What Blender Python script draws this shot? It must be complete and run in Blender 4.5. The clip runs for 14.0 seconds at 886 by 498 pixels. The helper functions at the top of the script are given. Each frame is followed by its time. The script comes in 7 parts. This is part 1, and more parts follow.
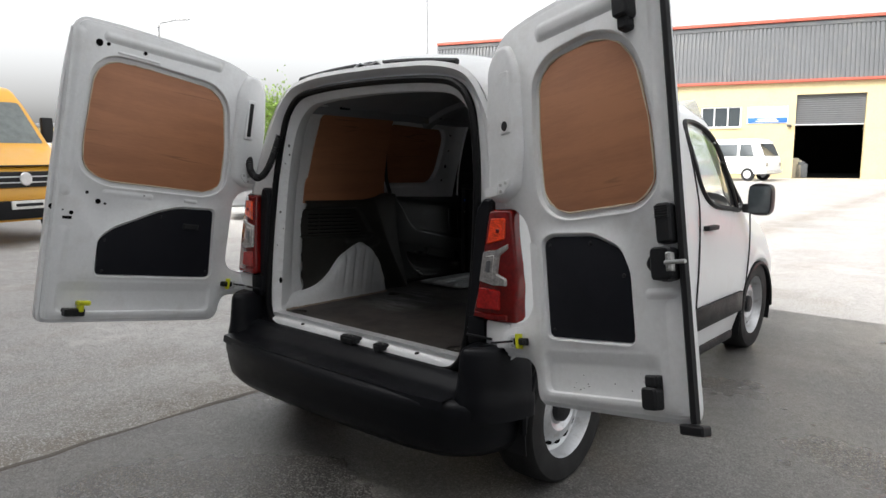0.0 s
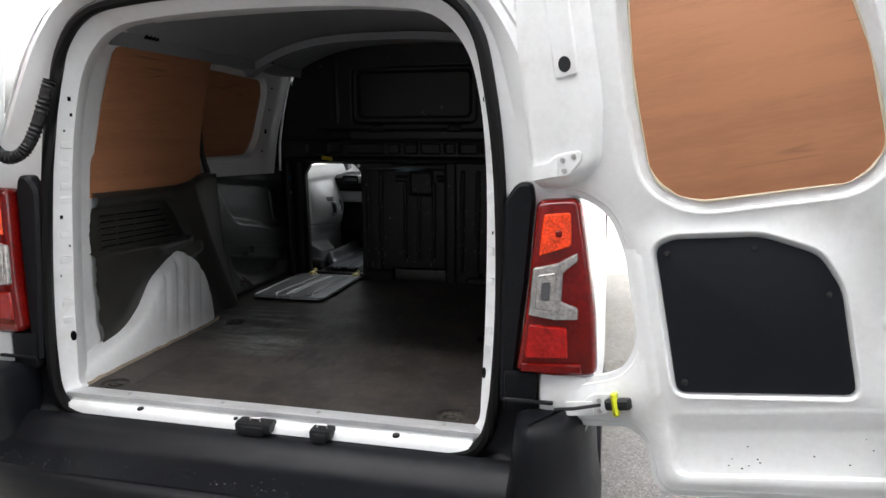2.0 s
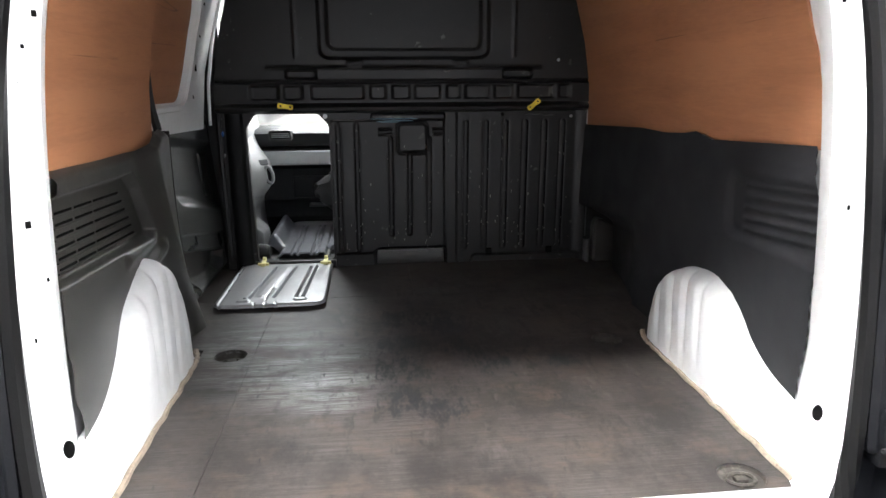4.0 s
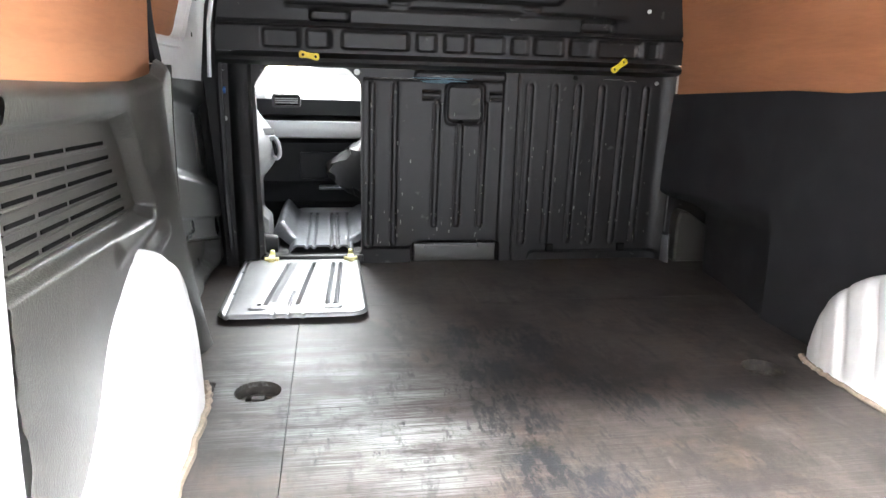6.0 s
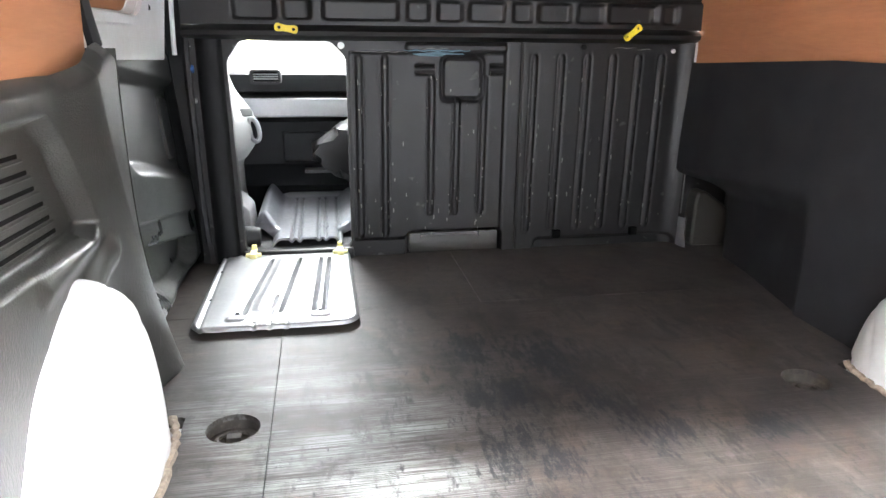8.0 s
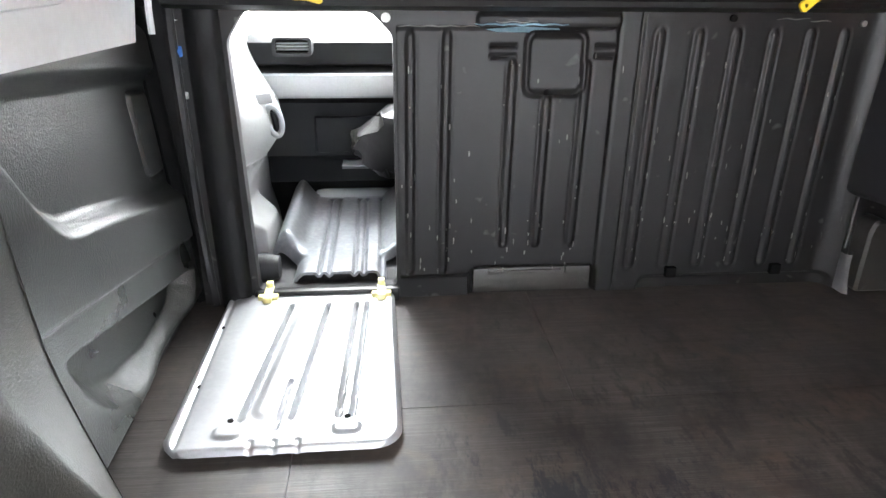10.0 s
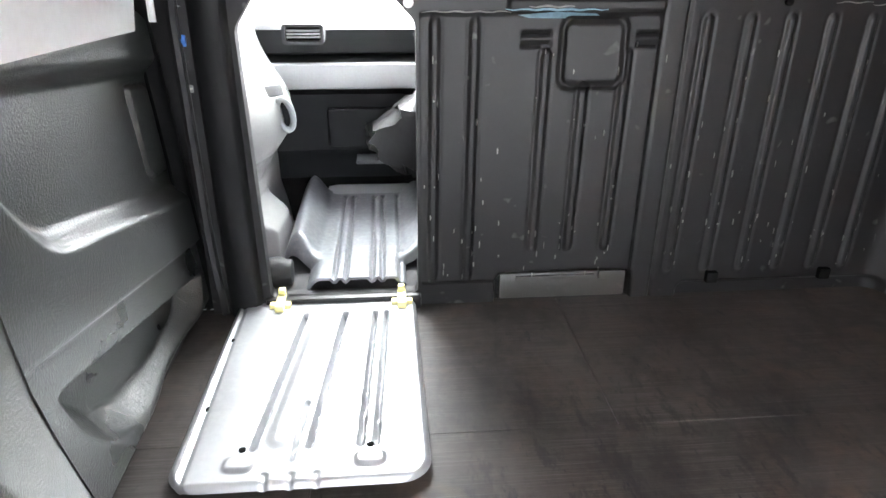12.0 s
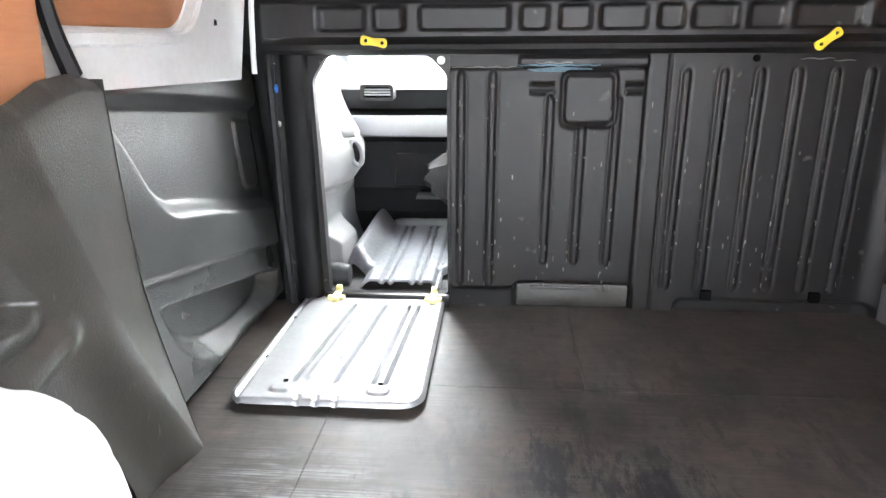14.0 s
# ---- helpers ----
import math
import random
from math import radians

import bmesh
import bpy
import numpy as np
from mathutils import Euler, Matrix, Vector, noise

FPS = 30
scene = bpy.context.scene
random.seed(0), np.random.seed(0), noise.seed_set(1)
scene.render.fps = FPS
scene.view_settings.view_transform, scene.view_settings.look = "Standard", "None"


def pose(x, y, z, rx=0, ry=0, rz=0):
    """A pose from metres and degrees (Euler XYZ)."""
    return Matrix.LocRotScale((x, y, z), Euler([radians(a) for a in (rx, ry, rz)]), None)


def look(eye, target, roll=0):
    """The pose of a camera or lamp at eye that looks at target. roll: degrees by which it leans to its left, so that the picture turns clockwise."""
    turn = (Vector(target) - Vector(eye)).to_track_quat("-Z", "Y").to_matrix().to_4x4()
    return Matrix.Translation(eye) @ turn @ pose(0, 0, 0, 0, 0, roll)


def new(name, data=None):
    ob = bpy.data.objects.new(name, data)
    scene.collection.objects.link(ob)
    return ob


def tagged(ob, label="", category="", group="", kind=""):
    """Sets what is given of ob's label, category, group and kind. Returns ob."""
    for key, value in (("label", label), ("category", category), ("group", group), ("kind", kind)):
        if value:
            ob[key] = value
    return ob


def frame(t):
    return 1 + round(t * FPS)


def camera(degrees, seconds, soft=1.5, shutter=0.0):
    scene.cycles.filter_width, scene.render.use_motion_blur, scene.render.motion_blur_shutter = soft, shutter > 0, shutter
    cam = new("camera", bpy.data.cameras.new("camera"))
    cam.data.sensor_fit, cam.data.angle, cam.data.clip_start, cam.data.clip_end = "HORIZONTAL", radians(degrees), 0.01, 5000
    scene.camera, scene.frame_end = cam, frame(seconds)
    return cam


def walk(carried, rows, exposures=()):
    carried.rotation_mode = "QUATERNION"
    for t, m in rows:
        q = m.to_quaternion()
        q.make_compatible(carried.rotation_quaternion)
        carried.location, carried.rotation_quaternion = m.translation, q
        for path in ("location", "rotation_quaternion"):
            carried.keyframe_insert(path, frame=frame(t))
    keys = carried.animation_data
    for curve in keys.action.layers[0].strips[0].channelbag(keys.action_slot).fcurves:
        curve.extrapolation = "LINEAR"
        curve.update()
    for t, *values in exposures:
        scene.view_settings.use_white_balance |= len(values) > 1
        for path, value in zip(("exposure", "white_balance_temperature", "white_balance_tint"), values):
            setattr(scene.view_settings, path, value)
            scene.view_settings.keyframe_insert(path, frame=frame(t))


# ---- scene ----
cam = camera(67.1, 14.0)
PATH = [
    (0, (2.237, -1.978, 1.35), (0.95, -0.467, 1.108), 0.7),
    (0.5, (1.947, -1.916, 1.357), (0.8, -0.297, 1.104), 0.1),
    (1, (1.623, -1.789, 1.335), (0.628, -0.08, 1.037), -1.5),
    (1.5, (1.287, -1.62, 1.354), (0.497, 0.183, 0.997), -1.5),
    (2, (0.895, -1.526, 1.353), (0.438, 0.39, 1.008), -0.2),
    (2.5, (0.61, -1.403, 1.32), (0.339, 0.542, 0.941), -1.0),
    (3, (0.334, -1.216, 1.314), (0.242, 0.726, 0.846), -0.2),
    (3.5, (0.056, -1.041, 1.317), (0.188, 0.905, 0.876), 0.0),
    (4, (-0.14, -0.904, 1.309), (0.065, 1.025, 0.824), -0.3),
    (4.2, (-0.196, -0.81, 1.313), (0.011, 1.119, 0.83), -1.0),
    (6.3, (-0.396, -0.326, 1.137), (-0.039, 1.577, 0.634), 1.9),
    (6.5, (-0.396, -0.305, 1.121), (-0.03, 1.594, 0.61), 1.9),
    (7, (-0.395, -0.298, 1.123), (-0.039, 1.602, 0.609), 1.7),
    (7.5, (-0.405, -0.273, 1.154), (-0.046, 1.617, 0.606), 1.8),
    (8, (-0.37, -0.173, 1.202), (-0.025, 1.705, 0.605), 0.6),
    (8.2, (-0.341, -0.102, 1.209), (-0.038, 1.782, 0.609), -0.0),
    (10.3, (-0.326, 0.416, 1.281), (-0.152, 2.242, 0.483), 0.7),
    (10.5, (-0.331, 0.44, 1.278), (-0.162, 2.265, 0.478), 0.7),
    (11, (-0.339, 0.465, 1.285), (-0.175, 2.283, 0.468), 0.7),
    (11.5, (-0.348, 0.495, 1.259), (-0.187, 2.312, 0.438), 0.1),
    (12, (-0.354, 0.482, 1.27), (-0.191, 2.298, 0.449), 0.4),
    (12.5, (-0.354, 0.482, 1.261), (-0.199, 2.302, 0.445), 0.3),
    (13, (-0.344, 0.437, 1.261), (-0.237, 2.276, 0.482), 0.3),
    (13.5, (-0.265, 0.307, 1.25), (-0.298, 2.171, 0.527), -1.5),
    (14, (-0.179, 0.153, 1.23), (-0.338, 2.055, 0.631), -0.4),
]
# the van stands nose down by RAKE_DEG; the path is given in the van's own frame
RAKE_DEG, RAKE_Z = 1.4, -0.02
RAKE = pose(0, 0, RAKE_Z, -RAKE_DEG, 0, 0)
CAM0 = (2.237, -1.978)
SKY, SUN = 0.15, 1.25
EXPO = [(0, 1.48), (1.0, 2.0), (1.5, 2.6), (2.5, 3.1), (3.0, 3.45), (3.5, 4.1), (4.0, 5.0), (4.2, 5.3), (6.3, 6.6), (8.2, 6.85), (10.3, 7.2), (13.0, 7.25), (14.0, 7.4)]
walk(cam, [(t, RAKE @ look(eye, target, roll)) for t, eye, target, roll in PATH], EXPO)

# ---------------------------------------------------------------- light
world = bpy.data.worlds.new("overcast_sky")
scene.world = world
world.use_nodes = True
_n, _l = world.node_tree.nodes, world.node_tree.links
_sky = _n.new("ShaderNodeTexSky")
_sky.sky_type, _sky.sun_disc = "NISHITA", False
_sky.sun_elevation, _sky.sun_rotation = radians(50.0), radians(-167.5)
_sky.dust_density, _sky.air_density = 6.0, 1.0
_hs = _n.new("ShaderNodeHueSaturation")
_hs.inputs["Saturation"].default_value = 0.10
_l.new(_sky.outputs[0], _hs.inputs["Color"])
_l.new(_hs.outputs[0], _n["Background"].inputs[0])
_n["Background"].inputs[1].default_value = SKY

sun = new("sun", bpy.data.lights.new("sun", "SUN"))
sun.data.energy, sun.data.angle, sun.data.color = SUN, radians(8), (1.0, 0.965, 0.92)
sun.matrix_world = look((-2.0, -9.0, 11.0), (0, 0, 0))


def opening_lamp(name, eye, way, wide, high, watts):
    """An area lamp added to strengthen the sky's light in a window opening of the cab."""
    ob = new(name, bpy.data.lights.new(name, "AREA"))
    ob.data.shape, ob.data.size, ob.data.size_y = "RECTANGLE", wide, high
    ob.data.energy, ob.data.color = watts, (0.95, 0.98, 1.0)
    ob.matrix_world = RAKE @ look(eye, Vector(eye) + Vector(way))


opening_lamp("windscreen_fill_lamp", (-0.32, 2.60, 1.48), (0, -0.55, -0.67), 0.62, 0.78, 0.5)


# ---------------------------------------------------------------- materials
def mat(name, color, rough=0.5, metal=0.0, var=0.12, scale=6.0, fine=80.0, bump=0.1, bump_scale=None,
        dirt=None, dirt_amt=0.0, dirt_scale=3.0, stretch=(1, 1, 1), coat=0.0, rvar=0.12, spec=0.5, trans=0.0, scratch=None):
    """Two-scale varied surface: broad stains and fine grain in colour, roughness and relief."""
    m = bpy.data.materials.new(name)
    m.use_nodes = True
    nt = m.node_tree
    b = nt.nodes["Principled BSDF"]
    tc = nt.nodes.new("ShaderNodeTexCoord")
    mp = nt.nodes.new("ShaderNodeMapping")
    mp.inputs["Scale"].default_value = stretch
    nt.links.new(tc.outputs["Object"], mp.inputs[0])
    def noise_tex(s, d=4, r=0.55):
        n = nt.nodes.new("ShaderNodeTexNoise")
        n.inputs["Scale"].default_value, n.inputs["Detail"].default_value, n.inputs["Roughness"].default_value = s, d, r
        nt.links.new(mp.outputs[0], n.inputs["Vector"])
        return n
    big, small = noise_tex(scale), noise_tex(fine, 3)
    mixn = nt.nodes.new("ShaderNodeMath"); mixn.operation = "ADD"
    nt.links.new(big.outputs[0], mixn.inputs[0]); nt.links.new(small.outputs[0], mixn.inputs[1])
    mr = nt.nodes.new("ShaderNodeMapRange")
    mr.inputs["From Min"].default_value, mr.inputs["From Max"].default_value = 0.6, 1.4
    mr.inputs["To Min"].default_value, mr.inputs["To Max"].default_value = 1 - var, 1 + var
    nt.links.new(mixn.outputs[0], mr.inputs[0])
    mul = nt.nodes.new("ShaderNodeVectorMath"); mul.operation = "SCALE"
    mul.inputs[0].default_value = color
    nt.links.new(mr.outputs[0], mul.inputs["Scale"])
    out = mul.outputs[0]
    if dirt:
        dn = noise_tex(dirt_scale, 6, 0.65)
        ramp = nt.nodes.new("ShaderNodeMapRange")
        ramp.inputs["From Min"].default_value, ramp.inputs["From Max"].default_value = 0.52, 0.72
        ramp.inputs["To Max"].default_value = dirt_amt
        nt.links.new(dn.outputs[0], ramp.inputs[0])
        mx = nt.nodes.new("ShaderNodeMix"); mx.data_type = "RGBA"
        nt.links.new(ramp.outputs[0], mx.inputs[0])
        nt.links.new(out, mx.inputs[6]); mx.inputs[7].default_value = (*dirt, 1)
        out = mx.outputs[2]
    if scratch:
        col, amt, rots = scratch
        for k, ang in enumerate(rots):
            ms = nt.nodes.new("ShaderNodeMapping")
            ms.inputs["Rotation"].default_value = ang
            ms.inputs["Scale"].default_value = (16, 170, 16)
            ms.inputs["Location"].default_value = (3.1 * k, 1.7 * k, 0.6 * k)
            nt.links.new(tc.outputs["Object"], ms.inputs[0])
            sn = nt.nodes.new("ShaderNodeTexNoise")
            sn.inputs["Scale"].default_value, sn.inputs["Detail"].default_value, sn.inputs["Distortion"].default_value = 1.6, 2.0, 0.35
            nt.links.new(ms.outputs[0], sn.inputs["Vector"])
            sr = nt.nodes.new("ShaderNodeMapRange")
            sr.inputs["From Min"].default_value, sr.inputs["From Max"].default_value, sr.inputs["To Max"].default_value = 0.71, 0.79, amt
            nt.links.new(sn.outputs[0], sr.inputs[0])
            mx = nt.nodes.new("ShaderNodeMix"); mx.data_type = "RGBA"
            nt.links.new(sr.outputs[0], mx.inputs[0])
            nt.links.new(out, mx.inputs[6]); mx.inputs[7].default_value = (*col, 1)
            out = mx.outputs[2]
    nt.links.new(out, b.inputs["Base Color"])
    rr = nt.nodes.new("ShaderNodeMapRange")
    rr.inputs["From Min"].default_value, rr.inputs["From Max"].default_value = 0.3, 0.7
    rr.inputs["To Min"].default_value, rr.inputs["To Max"].default_value = max(0.02, rough - rvar), min(1, rough + rvar)
    nt.links.new(big.outputs[0], rr.inputs[0])
    nt.links.new(rr.outputs[0], b.inputs["Roughness"])
    b.inputs["Metallic"].default_value = metal
    b.inputs["Coat Weight"].default_value = coat
    b.inputs["Specular IOR Level"].default_value = spec
    b.inputs["Transmission Weight"].default_value = trans
    if bump:
        bn = noise_tex(bump_scale or fine, 4)
        bp = nt.nodes.new("ShaderNodeBump")
        bp.inputs["Strength"].default_value, bp.inputs["Distance"].default_value = bump, 0.004
        nt.links.new(bn.outputs[0], bp.inputs["Height"])
        nt.links.new(bp.outputs[0], b.inputs["Normal"])
    return m


def glass(name, color, rough=0.02, trans=1.0, ior=1.45):
    m = bpy.data.materials.new(name)
    m.use_nodes = True
    b = m.node_tree.nodes["Principled BSDF"]
    b.inputs["Base Color"].default_value = (*color, 1)
    b.inputs["Roughness"].default_value = rough
    b.inputs["Transmission Weight"].default_value = trans
    b.inputs["IOR"].default_value = ior
    return m


def wood(name, a, bcol, axis=1, rough=0.55, ring=14.0, coat=0.0, knots=0.35):
    """Rotary-cut plywood face: long soft figure along one axis, fine pores, a few darker patches."""
    m = bpy.data.materials.new(name)
    m.use_nodes = True
    nt = m.node_tree
    b = nt.nodes["Principled BSDF"]
    tc = nt.nodes.new("ShaderNodeTexCoord")
    def tex(sc, s, d=5):
        mp = nt.nodes.new("ShaderNodeMapping")
        mp.inputs["Scale"].default_value = sc
        nt.links.new(tc.outputs["Object"], mp.inputs[0])
        n = nt.nodes.new("ShaderNodeTexNoise")
        n.inputs["Scale"].default_value, n.inputs["Detail"].default_value = s, d
        n.inputs["Distortion"].default_value = 0.6
        nt.links.new(mp.outputs[0], n.inputs["Vector"])
        return n
    st = [1.0, 1.0, 1.0]
    st[axis] = 0.12
    n1 = tex(st, ring, 5)
    n2 = tex([s * 1.0 for s in st], 160, 2)
    n3 = tex((1, 1, 1), 3.2, 4)
    add = nt.nodes.new("ShaderNodeMath"); add.operation = "MULTIPLY_ADD"
    nt.links.new(n2.outputs[0], add.inputs[0]); add.inputs[1].default_value = 0.35
    nt.links.new(n1.outputs[0], add.inputs[2])
    ad2 = nt.nodes.new("ShaderNodeMath"); ad2.operation = "MULTIPLY_ADD"
    nt.links.new(n3.outputs[0], ad2.inputs[0]); ad2.inputs[1].default_value = knots
    nt.links.new(add.outputs[0], ad2.inputs[2])
    r = nt.nodes.new("ShaderNodeValToRGB")
    r.color_ramp.elements[0].position, r.color_ramp.elements[1].position = 0.55, 1.15
    r.color_ramp.elements[0].color, r.color_ramp.elements[1].color = (*a, 1), (*bcol, 1)
    nt.links.new(ad2.outputs[0], r.inputs[0])
    s4 = [3.0, 3.0, 3.0]
    s4[axis] = 0.10
    n4, n5 = tex(s4, 2.2, 3), tex((1, 1, 1), 2.6, 2)
    sb = nt.nodes.new("ShaderNodeMath"); sb.operation = "SUBTRACT"
    nt.links.new(n4.outputs[0], sb.inputs[0]); sb.inputs[1].default_value = 0.5
    ab = nt.nodes.new("ShaderNodeMath"); ab.operation = "ABSOLUTE"
    nt.links.new(sb.outputs[0], ab.inputs[0])
    cr = nt.nodes.new("ShaderNodeMapRange")
    cr.inputs["From Min"].default_value, cr.inputs["From Max"].default_value, cr.inputs["To Min"].default_value, cr.inputs["To Max"].default_value = 0.0, 0.0045, 0.65, 0.0
    nt.links.new(ab.outputs[0], cr.inputs[0])
    mk = nt.nodes.new("ShaderNodeMapRange")
    mk.inputs["From Min"].default_value, mk.inputs["From Max"].default_value = 0.52, 0.60
    nt.links.new(n5.outputs[0], mk.inputs[0])
    cm = nt.nodes.new("ShaderNodeMath"); cm.operation = "MULTIPLY"
    nt.links.new(cr.outputs[0], cm.inputs[0]); nt.links.new(mk.outputs[0], cm.inputs[1])
    mx = nt.nodes.new("ShaderNodeMix"); mx.data_type = "RGBA"
    nt.links.new(cm.outputs[0], mx.inputs[0]); nt.links.new(r.outputs[0], mx.inputs[6]); mx.inputs[7].default_value = (0.10, 0.045, 0.025, 1)
    nt.links.new(mx.outputs[2], b.inputs["Base Color"])
    b.inputs["Roughness"].default_value = rough
    b.inputs["Coat Weight"].default_value = coat
    bp = nt.nodes.new("ShaderNodeBump")
    bp.inputs["Strength"].default_value, bp.inputs["Distance"].default_value = 0.15, 0.002
    nt.links.new(add.outputs[0], bp.inputs["Height"])
    nt.links.new(bp.outputs[0], b.inputs["Normal"])
    return m


M = {}
M["white"] = mat("white_car_paint", (0.78, 0.79, 0.79), 0.36, 0, 0.03, 2.0, 60, 0.02, coat=0.12, rvar=0.05, dirt=(0.62, 0.60, 0.56), dirt_amt=0.25, dirt_scale=5)
M["white_in"] = mat("white_inner_paint", (0.76, 0.77, 0.77), 0.40, 0, 0.05, 3.0, 70, 0.03, rvar=0.08, dirt=(0.5, 0.48, 0.44), dirt_amt=0.30, dirt_scale=8)
M["ply"] = wood("reddish_plywood", (0.325, 0.135, 0.066), (0.45, 0.20, 0.098), axis=1, knots=0.4)
M["ply_x"] = wood("reddish_plywood_door", (0.325, 0.135, 0.066), (0.44, 0.195, 0.096), axis=0, knots=0.4)
M["black"] = mat("black_textured_plastic", (0.010, 0.0105, 0.012), 0.5, 0, 0.2, 5, 260, 0.25, bump_scale=420, dirt=(0.06, 0.06, 0.057), dirt_amt=0.2, dirt_scale=4, spec=0.35)
M["bulk"] = mat("charcoal_bulkhead_plastic", (0.0105, 0.0103, 0.0105), 0.40, 0, 0.18, 4, 200, 0.05, bump_scale=300, dirt=(0.020, 0.019, 0.017), dirt_amt=0.22, dirt_scale=22, rvar=0.03, spec=0.34, scratch=((0.16, 0.16, 0.155), 0.5, ((0, 1.57, 0.2), (0.5, 1.2, 1.3))))
M["trim"] = mat("grey_black_moulded_trim", (0.033, 0.0318, 0.0275), 0.36, 0, 0.3, 5, 300, 0.28, bump_scale=330, dirt=(0.085, 0.08, 0.07), dirt_amt=0.35, dirt_scale=9, spec=0.8, rvar=0.06, scratch=((0.2, 0.2, 0.185), 0.4, ((0.4, 0, 0), (-0.7, 0, 0))))
M["panel"] = mat("matt_black_hardboard", (0.008, 0.0088, 0.0125), 0.65, 0, 0.15, 5, 140, 0.1, spec=0.2)
M["carpet"] = mat("black_lining_felt", (0.009, 0.0095, 0.012), 0.8, 0, 0.2, 6, 300, 0.4, bump_scale=500)
M["rubber"] = mat("black_rubber_seal", (0.010, 0.010, 0.011), 0.55, 0, 0.15, 10, 150, 0.1, spec=0.35)
M["bumper"] = mat("unpainted_black_bumper", (0.0055, 0.006, 0.0078), 0.40, 0, 0.2, 6, 220, 0.2, bump_scale=350, spec=0.2, dirt=(0.025, 0.025, 0.026), dirt_amt=0.2, dirt_scale=30, rvar=0.09)
M["alu"] = mat("worn_aluminium", (0.70, 0.71, 0.72), 0.40, 0.55, 0.15, 8, 200, 0.08, rvar=0.1, stretch=(1, 8, 1), dirt=(0.3, 0.27, 0.24), dirt_amt=0.3, dirt_scale=12)
M["flap"] = mat("bare_grey_painted_steel", (0.36, 0.37, 0.38), 0.36, 0.45, 0.08, 6, 120, 0.03, rvar=0.08, dirt=(0.5, 0.49, 0.47), dirt_amt=0.2, dirt_scale=30)
M["steel"] = mat("zinc_steel", (0.55, 0.55, 0.54), 0.42, 1.0, 0.15, 15, 120, 0.1)
M["wheel"] = mat("silver_painted_steel_wheel", (0.60, 0.61, 0.62), 0.42, 0.7, 0.1, 8, 90, 0.05, dirt=(0.16, 0.13, 0.1), dirt_amt=0.5, dirt_scale=14)
M["deadblack"] = mat("matt_black_moulding", (0.0040, 0.0040, 0.0043), 0.5, 0, 0.2, 6, 200, 0.1, bump_scale=300, spec=0.2)
M["tyre"] = mat("tyre_rubber", (0.009, 0.009, 0.009), 0.75, 0, 0.2, 8, 120, 0.2)
M["yellow"] = mat("yellow_plastic_clip", (0.72, 0.55, 0.03), 0.4, 0, 0.1, 20, 120, 0.05)
M["paleyellow"] = mat("pale_yellow_nylon", (0.74, 0.68, 0.30), 0.42, 0, 0.1, 20, 120, 0.05)
M["acid"] = mat("acid_yellow_plastic", (0.70, 0.72, 0.02), 0.4, 0, 0.1, 20, 120, 0.05)
M["blue"] = mat("blue_plastic_plug", (0.03, 0.16, 0.55), 0.4)
M["red_lens"] = mat("red_lamp_lens", (0.15, 0.004, 0.003), 0.08, 0, 0.35, 30, 90, 0.10, bump_scale=160, coat=0.2, spec=0.35)
M["amber_lens"] = mat("orange_red_indicator_lens", (0.86, 0.060, 0.010), 0.08, 0, 0.55, 40, 160, 0.6, bump_scale=150, coat=0.3)
M["clear_lens"] = mat("clear_reversing_lens", (0.40, 0.38, 0.36), 0.1, 0.5, 0.45, 60, 130, 0.5, bump_scale=140, coat=0.8)
M["dash"] = mat("dark_grey_dashboard", (0.011, 0.0115, 0.0125), 0.5, 0, 0.12, 6, 250, 0.2, bump_scale=400, spec=0.12)
M["dash_lt"] = mat("light_grey_dash_band", (0.26, 0.27, 0.28), 0.4, 0, 0.08, 6, 200, 0.1)
M["doorcard"] = mat("mid_grey_door_card", (0.17, 0.172, 0.175), 0.42, 0, 0.1, 6, 200, 0.15)
M["cloth"] = mat("dark_grey_cloth", (0.040, 0.040, 0.042), 0.85, 0, 0.2, 8, 300, 0.4, bump_scale=450)
# Near black: the shade inside holes and openings is put into the colour.
M["hole"] = mat("cavity_shade_black", (0.004, 0.004, 0.004), 0.8, 0, 0.1, 5, 50, 0.05, spec=0.05)
M["glass"] = glass("clear_glass", (0.93, 0.96, 0.95))
M["tint"] = mat("dark_reflective_glass", (0.05, 0.06, 0.065), 0.04, 0, 0.1, 3, 30, 0.0, coat=1.0, rvar=0.02)


# Pale base colour stands in for the sky reflected in the glass.
M["screen"] = mat("sky_tinted_windscreen", (0.13, 0.15, 0.145), 0.05, 0, 0.35, 2, 9, 0.0, coat=1.0, rvar=0.02)
M["greyp"] = mat("grey_plastic_cover", (0.07, 0.072, 0.076), 0.5, 0, 0.15, 6, 200, 0.2)
M["slide"] = mat("grey_green_door_moulding", (0.019, 0.0208, 0.0200), 0.31, 0, 0.2, 5, 300, 0.34, bump_scale=300, dirt=(0.034, 0.033, 0.029), dirt_amt=0.12, dirt_scale=9, spec=0.8, rvar=0.05, scratch=((0.20, 0.20, 0.19), 0.5, ((0.5, 0, 0), (-0.8, 0, 0), (1.2, 0, 0.3))))
M["raw"] = mat("raw_plywood_edge", (0.30, 0.245, 0.19), 0.8, 0, 0.4, 40, 200, 0.4, dirt=(0.06, 0.05, 0.04), dirt_amt=0.7, dirt_scale=40)
M["drop"] = mat("water_drops", (0.012, 0.013, 0.016), 0.06, 0, 0.1, 40, 200, 0.0, spec=0.8, rvar=0.02)
M["rusty"] = mat("dull_rusty_steel", (0.035, 0.030, 0.025), 0.7, 0.0, 0.3, 20, 120, 0.2, dirt=(0.12, 0.11, 0.09), dirt_amt=0.5, dirt_scale=60)
